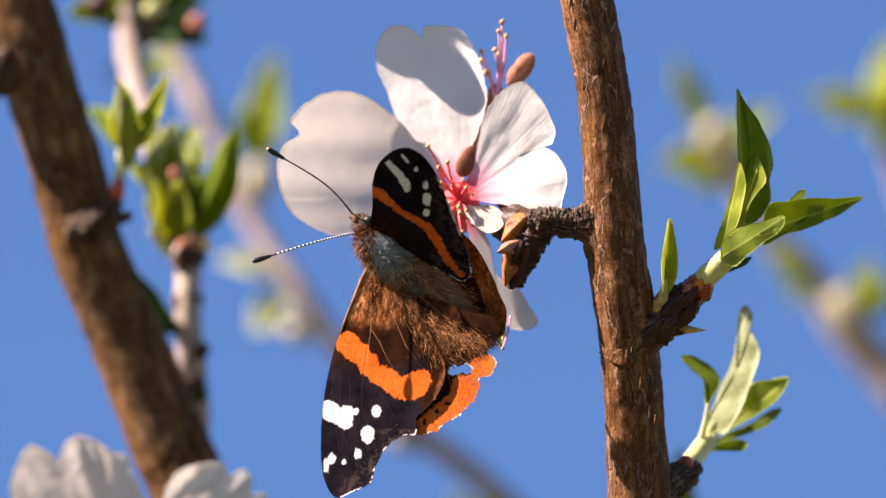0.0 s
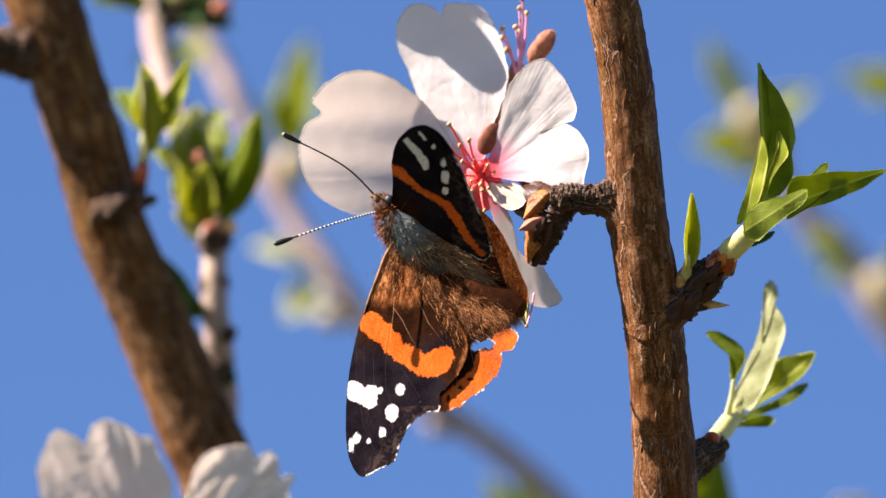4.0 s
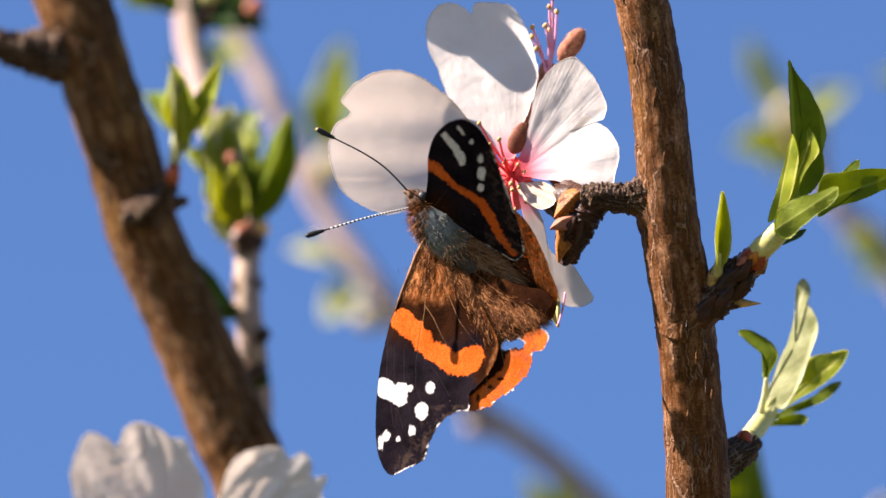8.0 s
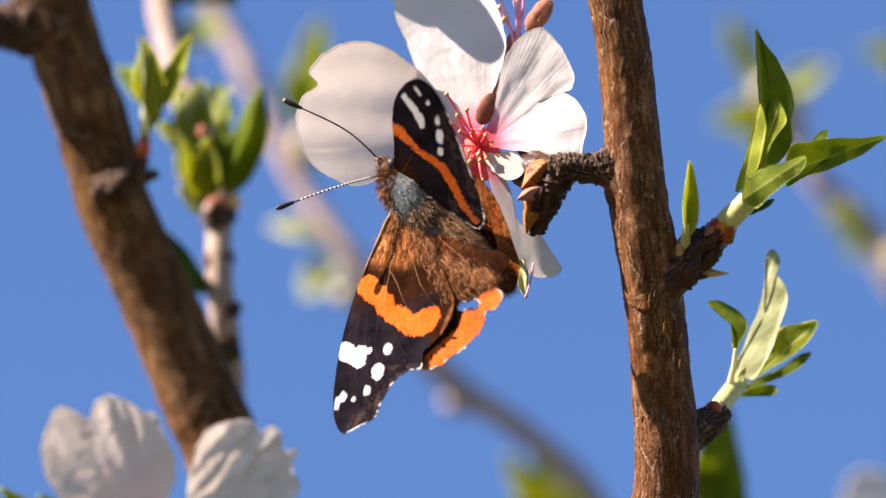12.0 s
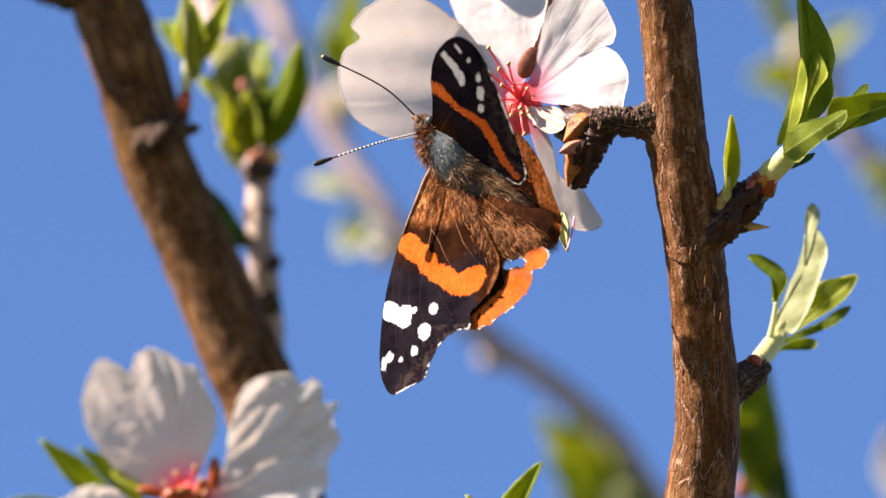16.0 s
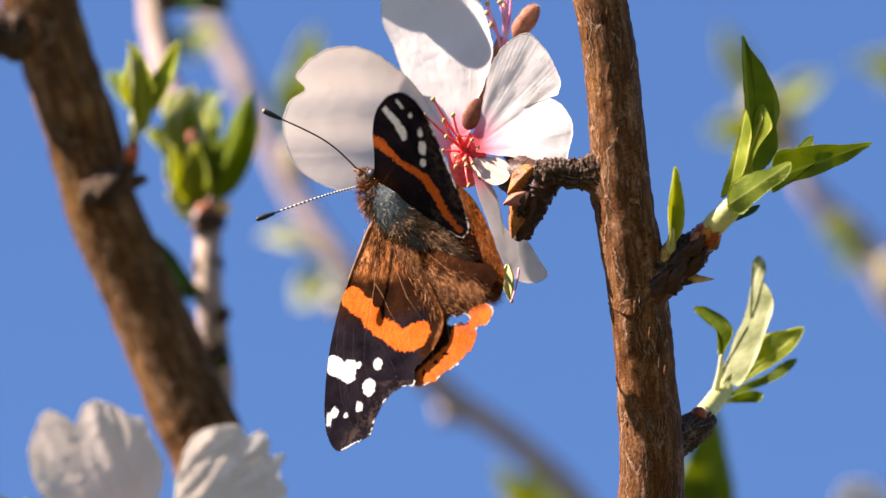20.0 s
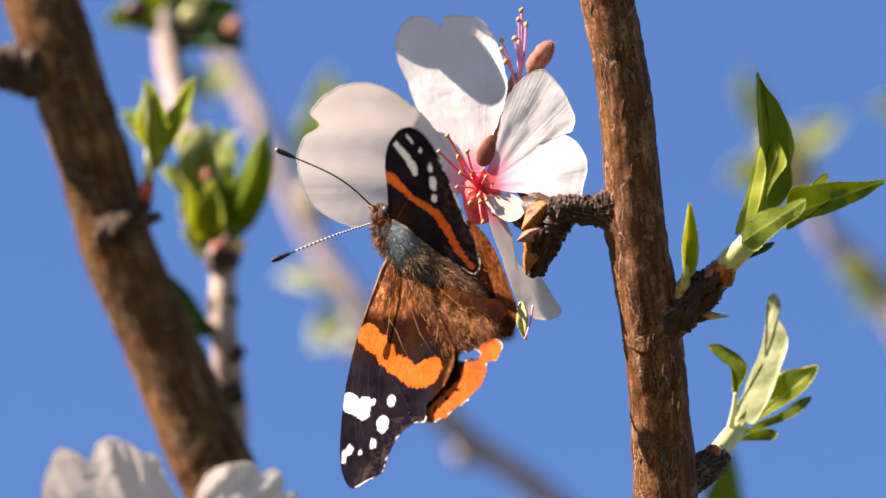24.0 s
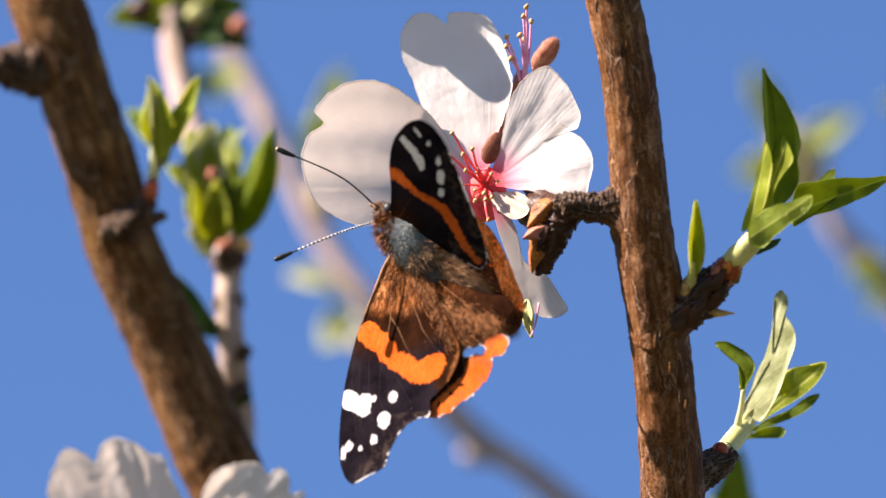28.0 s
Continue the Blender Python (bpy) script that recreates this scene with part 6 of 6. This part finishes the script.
low_hind_values = {
    "band": lambda q, s: np.maximum(inside_distance(q, HIND_BAND), 0.06 - union(oval(q, (-0.57, -19.74, 0), 0.24, 0.18), oval(q, (0.54, -18.71, 0), 0.20, 0.16), oval(q, (-2.22, -20.98, 0), 0.2, 0.26))),
    "white": lambda q, s: np.full(len(q), 5.0),
    "root": lambda q, s: np.linalg.norm(q - np.array(WING_LOW[:2]), axis=1) * 0.25 + 5.5,
    "vein": lambda q, s: union(*[line_distance(q, p) for p in ([(-6.5, -3.4, 0), (-0.29, -10.98, 0), (1.09, -17.19, 0)], [(-5.81, -3.4, 0), (1.09, -8.91, 0), (4.54, -10.98, 0)], [(-6.5, -3.4, 0), (-1.67, -12.36, 0), (-0.98, -20.64, 0)])]),
    "rim": lambda q, s: np.minimum(np.where(q[:, 1] < -12.6, -inside_distance(q, [tuple(p) for p in spline(LOW_HIND, 120, True)]) - 0.09, 9.0), inside_distance(q, HIND_HOLE) - 0.14),
}
hind_low = part("hindwing", sheet(LOW_HIND, (-0.43, -13.74, 0), slope((WING_LOW[0], WING_LOW[1], WING_LOW[2] + 0.7), -0.40, 0.25, 0.5), 56, 420, 0.09, lambda o: np.where(o[:, 1] < -12, 0.34, 0.08), 6.0, low_hind_values, True, holes=(HIND_HOLE,)), WING, admiral, "ragged hindwing with an orange edge", WING_LOW)
HIGH_FORE = [(-8.57, 1.98, 0), (-8.57, 5.43, 0), (-8.5, 8.19, 0), (-7.74, 10.33, 0), (-6.22, 11.71, 0), (-4.57, 12.19, 0), (-2.64, 11.36, 0), (-0.98, 9.29, 0), (0.26, 6.53, 0), (1.64, 3.09, 0), (3.02, -0.78, 0), (3.5, -3.12, 0), (2.61, -3.95, 0), (0.4, -3.12, 0), (-2.36, -1.46, 0), (-5.46, 0.47, 0)]
high_fore_values = {
    "band": lambda q, s: line_distance(q, [(-8.6, 7.1), (-7.17, 6.28), (-5.79, 5.24), (-4.97, 4.41), (-3.38, 3.59), (-1.86, 2.55), (-0.62, 0.97), (0.41, -0.97), (1.66, -2.55), (2.34, -3.1)]) - 0.50 * (0.9 + 0.25 * np.cos((q[:, 0] + 8.0) * 0.9)),
    "white": lambda q, s: union(inside_distance(q, [(-6.97, 10.41), (-6.48, 10.76), (-4.97, 9.31), (-3.93, 8.0), (-4.0, 6.97), (-4.55, 6.97), (-5.45, 8.48)]), line_distance(q, [(-4.84, 11.36, 0), (-4.29, 10.53, 0)]) - 0.15, oval(q, (-3.19, 9.71, 0), 0.24, 0.3), oval(q, (-2.1, 7.7, 0), 0.34, 0.52), oval(q, (-1.95, 6.05, 0), 0.5, 0.8), oval(q, (-2.0, 4.4, 0), 0.42, 0.42)),
    "root": lambda q, s: np.linalg.norm(q - np.array(WING_HIGH[:2]), axis=1) * 1.2 + 9.6,
    "vein": lambda q, s: union(*[line_distance(q, p) for p in ([(-8.02, 1.78, 0), (-5.81, 4.53, 0), (-4.43, 8.33, 0)], [(-5.81, 4.53, 0), (-3.05, 4.19, 0), (0.4, 2.81, 0)], [(-6.5, 1.09, 0), (-1.67, -0.64, 0), (2.47, -3.05, 0)])]),
    "rim": lambda q, s: np.where((q[:, 0] > -1.5) & (q[:, 1] < 12), -inside_distance(q, [tuple(p) for p in spline(HIGH_FORE, 120, True)]) - 0.22, 9.0),
}
fore_high = part("forewing", sheet(HIGH_FORE, (-3.39, 3.85, 0), slope(WING_HIGH, -0.80, -1.10, 0.5), 46, 180, 0.09, 0.05, 7.0, high_fore_values, True), WING, admiral, "raised forewing, orange band, white spots", WING_HIGH)
HIGH_HIND = [(-6.5, 0.05, 0), (-3.05, 0.6, 0), (1.09, 2.47, 0), (3.29, 1.09, 0), (5.36, -2.02, 0), (6.88, -5.46, 0), (7.78, -7.95, 0), (7.02, -10.84, 0), (5.64, -10.15, 0), (2.47, -7.67, 0), (-1.67, -4.09, 0)]
high_hind_values = {
    "band": lambda q, s: line_distance(q, [(1.93, 3.38), (2.62, 1.45), (3.86, -0.97), (5.1, -4.07), (6.41, -6.48), (7.0, -7.6)]) * 0.06 + 0.10 + 3.0 * (q[:, 0] < 1.2),
    "white": lambda q, s: np.full(len(q), 5.0),
    "root": lambda q, s: np.where(line_distance(q, [(3.5, 1.09, 0), (5.64, -2.36, 0), (7.16, -6.15, 0), (7.43, -9.6, 0)]) < 2.1, 5.9, 12.0),
    "vein": lambda q, s: np.full(len(q), 5.0),
    "rim": lambda q, s: np.full(len(q), 9.0),
}
hind_high = part("hindwing", sheet(HIGH_HIND, (2.12, -3.4, 0), slope((WING_HIGH[0], WING_HIGH[1], WING_HIGH[2] + 1.5), -0.42, -0.40, 0.3), 30, 120, 0.09, 0.06, 8.0, high_hind_values, True), WING, admiral, "brown hindwing with a rusty edge", WING_HIGH)

thorax = part("thorax", blob((-6.61, -0.77, -4.5), (4.1, 2.6, 2.7), (0.62, -0.75, 0), 0.2, 0.9, 1.0, 20, 26), THORAX, admiral, "downy blue-grey thorax")
abdomen = part("abdomen", tube([(-4.96, -2.83, -4.2), (-2.21, -5.58, -4.2), (1.08, -8.19, -4), (4.24, -10.26, -3.6), (6.03, -11.22, -3.4)], [2.1, 2.1, 2.0, 1.5, 0.6], 24, 60, 0.12, 0.8, 0.05, 2.0), ABDOMEN, admiral, "dark banded abdomen")
head = part("head", blob((-9.42, 2.39, -4.5), (1.8, 1.3, 1.4), (0.5, -0.8, 0), 0.2, 0.7, 3.0), HEAD_BROWN, admiral)
part("eye", blob((-9.07, 3.34, -5.6), (0.7, 0.65, 0.5), (0, 1, 0), 0, 1, 0), BLACK, head)
part("palp", tube([(-9.76, 2.93, -5), (-10.72, 3.69, -5), (-11.54, 4.03, -5)], [0.6, 0.5, 0.10], 10, 14, 0.1, 0.5), HEAD_BROWN, head)
part("palp", tube([(-9.49, 3.35, -4.6), (-10.31, 3.9, -4.4), (-10.86, 4.24, -4.4)], [0.45, 0.38, 0.12], 10, 14, 0.1, 0.5), HEAD_BROWN, head)
for a, b in (((-8.54, 1.43, -3), (-7.74, 3.36, 0.5)), ((-7.72, 0.74, -3), (-5.82, 2.68, 1.5))):
    part("leg", tube([a, tuple((np.array(a) + np.array(b)) / 2 + (-0.6, 0.6, -0.3)), b], [0.26, 0.18], 8, 12), HEAD_BROWN, admiral)


def antenna(root, bend, tip, ringed, pale):
    """A fine feeler, ringed white on one side, with a dark club at its end."""
    ob = part("antenna", tube([root, bend, tip], [0.115, 0.095], 10, 40), BLACK, admiral, "fine dark antenna", root)
    c = spline([root, bend, tip], 60)
    for i in range(4, 50, 2) if ringed else ():
        p = c[i]
        part("ring", tube([p, p + (c[i + 1] - c[i]) * 0.9], [0.132, 0.126], 10, 3), ANTENNA_WHITE, ob)
    d = unit(c[-1] - c[-8])
    part("club", tube([c[-8], c[-3], c[-1] + d * 0.25], [0.2, 0.36, 0.30], 12, 16), BLACK, ob)
    part("club_tip", blob(tuple(c[-1] + d * 0.25), (0.24, 0.24, 0.24), tuple(d), 0, 1, 0, 8, 10), ANTHER if pale else BLACK, ob, "pale club tip" if pale else "")
    return ob


ANT_A, ANT_B = (-10.04, 3.07, -4.6), (-10.17, 2.11, -4.8)
feeler_high = antenna(ANT_A, (-14, 7.59, -6.2), (-21.03, 12.03, -7.5), False, True)
feeler_low = antenna(ANT_B, (-15.37, 0.87, -6.4), (-22.75, -1.39, -7.8), True, False)

# fur: grey down on the thorax, brown hair over the wing roots and the abdomen
rng = np.random.RandomState(12)


def fur_on(name, centre, half, axis, count, length, width, mat, lean, seed, label, parent=None):
    d = unit(np.array(axis, float))
    s = unit(np.cross(d, (0.1, 0.15, 1.0)))
    o = np.cross(d, s)
    r = np.random.RandomState(seed)
    n = unit(r.normal(0, 1, (count, 3)))
    n[:, 2] = -np.abs(n[:, 2])
    local = np.column_stack([n @ d, n @ s, n @ o]) * np.array(half)
    roots = np.array(centre) + local[:, :1] * d + local[:, 1:2] * s + local[:, 2:] * o
    part(name, fur_shape(roots, n + np.array(lean), length, width, seed), mat, parent or admiral, label, kind="stuff", smooth=False)


fur_on("fur", (-6.74, -0.77, -4.5), (4.2, 2.7, 2.7), (0.62, -0.75, 0), 900, 0.6, 0.03, FUR_GREY, (0.9, -1.0, 0.1), 1, "grey down")
fur_on("fur", (-9.56, 2.52, -4.5), (1.8, 1.3, 1.4), (0.5, -0.8, 0), 700, 0.4, 0.022, FUR_BROWN, (-0.3, 0.4, 0), 2, "brown down")
fur_on("fur", (-8.87, 0.74, -4.5), (2.6, 1.6, 2.0), (0.2, -1, 0), 1600, 1.1, 0.03, FUR_BROWN, (-0.2, -0.7, 0), 3, "brown down")
fur_on("fur", (-0.56, -5.03, -4.4), (5.2, 1.5, 2.0), (0.78, -0.66, 0), 4200, 1.5, 0.022, FUR_GOLD, (1.3, -1.0, 0), 4, "golden brown hair")
fur_on("fur", (2.87, -9.15, -3.9), (3.8, 1.9, 2.0), (0.78, -0.5, 0), 3000, 1.4, 0.022, FUR_BROWN, (1.0, -0.7, 0), 5, "brown hair")


fur_on("fur", (-4.96, -2.42, -4.6), (2.6, 2.4, 2.4), (0.62, -0.75, 0), 900, 0.9, 0.024, FUR_GOLD, (0.9, -0.9, 0), 10, "golden brown hair")
fur_on("fur", (-8.25, -1.46, -4.4), (2.2, 1.2, 1.8), (0.5, -0.8, 0), 500, 0.8, 0.024, FUR_GOLD, (-0.1, -0.9, 0), 11, "golden brown hair")
fur_on("down", (9.57, 22, 7.2), (2.4, 1.2, 1.05), (0.70, 0.95, 0), 700, 0.32, 0.012, FUR_PALE, (0.2, 0.3, 0), 12, "pale down", rear_blossom)


def wing_hair(wing, shape_depth, a, b, c, count, length, way, seed, pivot):
    """Brown hairs lying over a wing root, inside the triangle a, b, c."""
    r = np.random.RandomState(seed)
    k = np.sort(r.uniform(0, 1, (count, 2)), axis=1)
    q = np.outer(k[:, 0], np.array(a[:2])) + np.outer(k[:, 1] - k[:, 0], np.array(b[:2])) + np.outer(1 - k[:, 1], np.array(c[:2]))
    q = q + r.normal(0, 0.55, q.shape)
    clump = wobble(np.column_stack([q[:, 0] * 0.7 + q[:, 1] * 0.7, q[:, 0] * 2.2 - q[:, 1] * 2.2, np.full(count, seed)]), 3.2, seed)
    q = q[clump > r.uniform(-0.40, 0.22, count)]
    roots = np.column_stack([q, shape_depth(q) - 0.10])
    ways = np.tile(np.array(way, float), (len(q), 1))
    bend = wobble(np.column_stack([q, np.full(len(q), seed)]), 2.0, seed + 4)
    ways[:, 0] += 0.55 * bend
    ways[:, 2] -= 0.12 * np.abs(bend)
    part("wing_hair", fur_shape(roots, ways, length, 0.027, seed), FUR_BROWN, wing, "brown hair", pivot, "stuff", False)


wing_hair(hind_low, slope((WING_LOW[0], WING_LOW[1], WING_LOW[2] + 0.5), -0.40, 0.25, 0.5), (-4.15, -7.4, 0), (5.0, -11.3, 0), (0.1, -13.2, 0), 9000, 1.5, (0.75, -0.75, -0.12), 6, WING_LOW)
wing_hair(fore_low, slope(WING_LOW, -0.45, 0.25, 0.7), (-8.02, -2.71, 0), (-4.08, -5.81, 0), (-0.43, -14.43, 0), 2600, 1.3, (0.5, -0.95, -0.10), 7, WING_LOW)
wing_hair(fore_low, slope(WING_LOW, -0.45, 0.25, 0.7), (-8.84, -2.02, 0), (-11.19, -7.53, 0), (-6.5, -7.53, 0), 900, 0.9, (-0.05, -1, -0.06), 9, WING_LOW)
wing_hair(hind_high, slope((WING_HIGH[0], WING_HIGH[1], WING_HIGH[2] + 1.2), -0.42, -0.40, 0.3), (-3.74, -2.02, 0), (5.92, -10.43, 0), (1.09, -4.09, 0), 1500, 1.4, (0.8, -0.6, -0.1), 8, WING_HIGH)



def motions():
    """The butterfly shifts on the flower and fans its wings; its feelers swing."""
    # seconds; butterfly right and up, in mm; body, lower wings and upper wings turned about x, y, z, and feelers, in degrees
    rows = [
        (0, -0.03, 0.01, 0.3, 0.1, -0.1, 0.2, -0.1, 0.0, -0.1, -0.0, -0.0, 0.2, 0.2),
        (0.5, 0.04, -0.02, -2.0, -0.2, 1.2, -1.1, 0.9, -0.2, 0.5, -0.4, 0.4, 1.8, 0.9),
        (1, 0.07, 0.04, -1.4, 0.2, -2.5, -0.7, -0.3, -0.5, 0.4, 0.1, 0.0, 1.9, 1.2),
        (1.5, 0.06, -0.05, -1.4, 0.3, -2.8, -0.9, -0.4, -0.2, 0.5, 0.4, -0.2, 1.5, 1.3),
        (2, -0.04, 0.03, -0.4, 0.5, -3.1, 0.3, -0.6, 0.0, -0.2, 0.3, -0.4, 2.3, 2.1),
        (2.5, -0.13, 0.02, -1.1, 0.6, -2.8, -0.4, -0.5, -0.4, 0.2, 0.4, 0.0, 2.2, 2.1),
        (3, -0.07, -0.01, -0.9, 0.5, -4.1, -1.0, -0.7, -0.1, 0.8, 0.8, -0.4, 2.3, 2.0),
        (3.5, -0.02, -0.07, -0.9, 0.2, -3.4, -0.9, -0.7, -0.2, 0.7, 0.7, -0.3, 2.5, 2.0),
        (5.5, -0.22, -0.06, -1.9, 0.7, 2.8, -1.2, -0.5, 1.1, 0.6, 1.4, -0.2, 6.7, -0.0),
        (6, -0.09, 0.19, -0.9, 1.3, 0.2, -0.0, -0.9, 0.4, -0.1, 1.3, -0.0, 5.7, 1.1),
        (6.5, -0.20, 0.35, -0.5, 1.6, 1.0, 0.1, -0.8, 0.4, -0.2, 1.4, 0.1, 4.1, -0.5),
        (7, 0.17, 0.36, -2.3, 2.9, -2.6, -0.2, -1.6, 0.2, 0.1, 1.6, -0.2, 5.3, 2.1),
        (7.5, 0.21, 0.34, -2.0, 2.6, -2.4, 0.4, -1.5, -0.4, -0.6, 1.6, 0.3, 5.4, 1.9),
        (8, 0.20, 0.23, -1.3, 2.3, -1.5, 1.0, -1.9, -0.8, -0.9, 1.4, 0.7, 4.9, 1.2),
        (8.5, 0.11, 0.21, -3.3, 1.3, 4.2, -0.3, 0.1, -0.5, -0.4, 0.5, 1.4, 4.7, 0.1),
        (9, 0.38, 0.38, -2.4, 2.8, -2.7, 0.8, -1.9, -0.7, -0.7, 1.1, 0.6, 3.5, 0.6),
        (9.5, -0.06, 0.16, -1.9, 2.0, 0.2, -0.5, -0.7, 0.6, 0.1, 1.5, -0.2, 6.5, 1.0),
        (10, 0.03, 0.25, -3.7, 3.3, -1.7, -0.9, -1.1, -0.6, 0.3, 0.9, 0.6, 5.4, 1.5),
        (10.5, -0.01, 0.57, -5.0, 4.1, -5.5, -1.3, -1.3, -0.2, 1.1, 1.6, 0.1, 4.9, 3.2),
        (11, 0.52, 0.58, -8.6, 3.3, -8.3, -1.3, -1.1, -0.8, 1.2, 1.9, 1.0, 7.5, 6.5),
        (11.5, 0.46, 0.56, -6.3, 3.0, -11.2, -0.3, -1.8, -0.6, 0.6, 3.1, 0.3, 8.5, 6.3),
        (12, 0.47, 0.58, -7.8, 3.1, -9.8, -1.4, -1.4, -0.6, 1.4, 2.7, 0.7, 8.6, 6.5),
        (12.5, 0.29, 0.38, -4.4, 2.8, -12.1, -0.5, -2.3, -0.3, 1.1, 3.6, -0.2, 8.8, 6.8),
        (13, 0.52, 0.41, -5.5, 2.3, -11.9, -0.6, -2.0, -0.4, 0.9, 3.9, 0.0, 8.8, 5.8),
        (13.5, 0.29, 0.44, -3.7, 2.4, -10.8, 0.1, -2.0, -0.3, 0.2, 3.5, -0.3, 8.1, 6.8),
        (15.5, 0.10, 0.14, -5.5, 1.8, -9.0, -0.2, -2.1, -0.3, 0.4, 2.8, 0.1, 7.3, 5.2),
        (16, 0.01, 0.10, -5.9, 2.2, -6.8, -0.2, -1.8, -0.2, 0.1, 2.0, 0.1, 6.7, 4.1),
        (16.5, -0.13, 0.11, -6.3, 2.2, -4.4, -0.4, -1.2, -0.5, 0.0, 1.4, 0.6, 7.0, 4.5),
        (17, -0.24, 0.09, -5.1, 1.9, -5.1, -0.6, -1.3, -0.2, 0.4, 1.7, 0.3, 6.8, 4.9),
        (17.5, -0.70, -0.25, -4.1, 0.9, -1.9, -1.0, -0.9, 0.3, 0.6, 1.2, 0.0, 6.8, 3.2),
        (18, 0.18, 0.16, -4.3, 2.3, -11.2, 1.1, -2.0, -0.7, -0.4, 2.9, 0.1, 8.0, 5.3),
        (18.5, -0.18, 0.11, -3.5, 2.1, -7.4, 0.7, -1.7, -0.4, -0.4, 2.3, 0.1, 7.8, 5.3),
        (19, 0.05, 0.15, -4.2, 2.1, -8.5, 0.6, -1.7, -0.2, -0.2, 2.5, -0.1, 8.1, 5.3),
        (19.5, 0.00, 0.08, -4.2, 2.4, -7.8, 1.2, -1.8, -0.4, -0.7, 2.0, 0.2, 7.8, 5.5),
        (20, -0.18, -0.05, -3.6, 1.8, -6.2, 0.8, -1.7, -0.0, -0.5, 2.0, -0.0, 6.9, 4.4),
        (20.5, -0.27, 0.02, -3.5, 1.5, -8.1, 0.9, -1.7, -0.9, -0.4, 2.4, 0.6, 8.0, 5.5),
        (22.5, -0.09, -0.05, -2.9, 1.6, -10.9, 1.5, -2.2, -1.0, -0.7, 3.1, 0.3, 8.7, 6.6),
        (23, -0.59, -0.19, -3.9, 0.8, -3.7, 0.1, -1.3, -0.5, -0.1, 1.3, 0.6, 7.3, 5.2),
        (23.5, -0.03, 0.02, -5.1, 1.7, -8.2, 1.2, -1.7, -0.6, -0.7, 2.1, 0.5, 7.2, 6.7),
        (24, -0.09, -0.05, -3.9, 1.3, -9.4, 1.5, -1.9, -1.0, -0.9, 2.7, 0.7, 7.9, 6.7),
        (24.5, -0.09, -0.05, -2.7, 1.2, -10.5, 2.0, -2.1, -1.1, -1.0, 3.1, 0.5, 8.5, 6.8),
        (25, -0.14, 0.10, -3.2, 1.4, -10.3, 1.7, -2.0, -1.3, -0.6, 2.8, 0.9, 8.5, 7.6),
        (25.5, -0.23, -0.04, -3.5, 1.3, -9.7, 1.5, -1.9, -1.1, -0.7, 2.9, 0.8, 8.1, 7.0),
        (26, 0.03, 0.01, -4.2, 2.0, -12.8, 2.0, -2.5, -1.5, -0.8, 2.8, 0.7, 8.2, 6.3),
        (26.5, 0.28, 0.02, -6.2, 2.0, -15.3, 2.1, -2.3, -0.7, -0.9, 2.9, -0.1, 10.1, 7.6),
        (27, 0.34, 0.04, -7.1, 1.8, -13.7, 1.8, -1.8, -0.7, -1.0, 3.0, 0.2, 9.7, 7.8),
        (27.5, -0.12, 0.07, -8.2, 1.7, -8.4, 0.4, -1.0, -0.8, -0.2, 1.8, 1.1, 8.9, 8.0),
        (28, -0.45, -0.06, -6.5, 1.0, -5.6, 0.2, -0.8, -0.8, -0.2, 1.5, 1.2, 8.5, 7.4),
    ]

    def local(p, parent):
        d = (np.array(p) - np.array(parent["base"])) * 0.001
        return float(d[0]), float(d[2]), float(d[1])

    body, low, high, first, second = [], [], [], [], []
    x, y, z = local(WING_LOW, admiral)
    x2, y2, z2 = local(WING_HIGH, admiral)
    a, b = local(ANT_A, admiral), local(ANT_B, admiral)
    for t, du, dv, bx, by, bz, lx, ly, lz, hx, hy, hz, fa, fb in rows:
        p = place(np.array(BODY) + (du, dv, 5.0))
        body.append((t, Matrix.Translation(p) @ LEAN @ pose(0, 0, 0, bx, by, bz)))
        low.append((t, pose(x, y, z, lx, ly, lz)))
        high.append((t, pose(x2, y2, z2, hx, hy, hz)))
        first.append((t, pose(*a, 0, -fa, 0)))
        second.append((t, pose(*b, 0, -fb, 0)))
    walk(admiral, body)
    for wing in (fore_low, hind_low):
        walk(wing, low)
    for wing in (fore_high, hind_high):
        walk(wing, high)
    walk(feeler_high, first)
    walk(feeler_low, second)


motions()
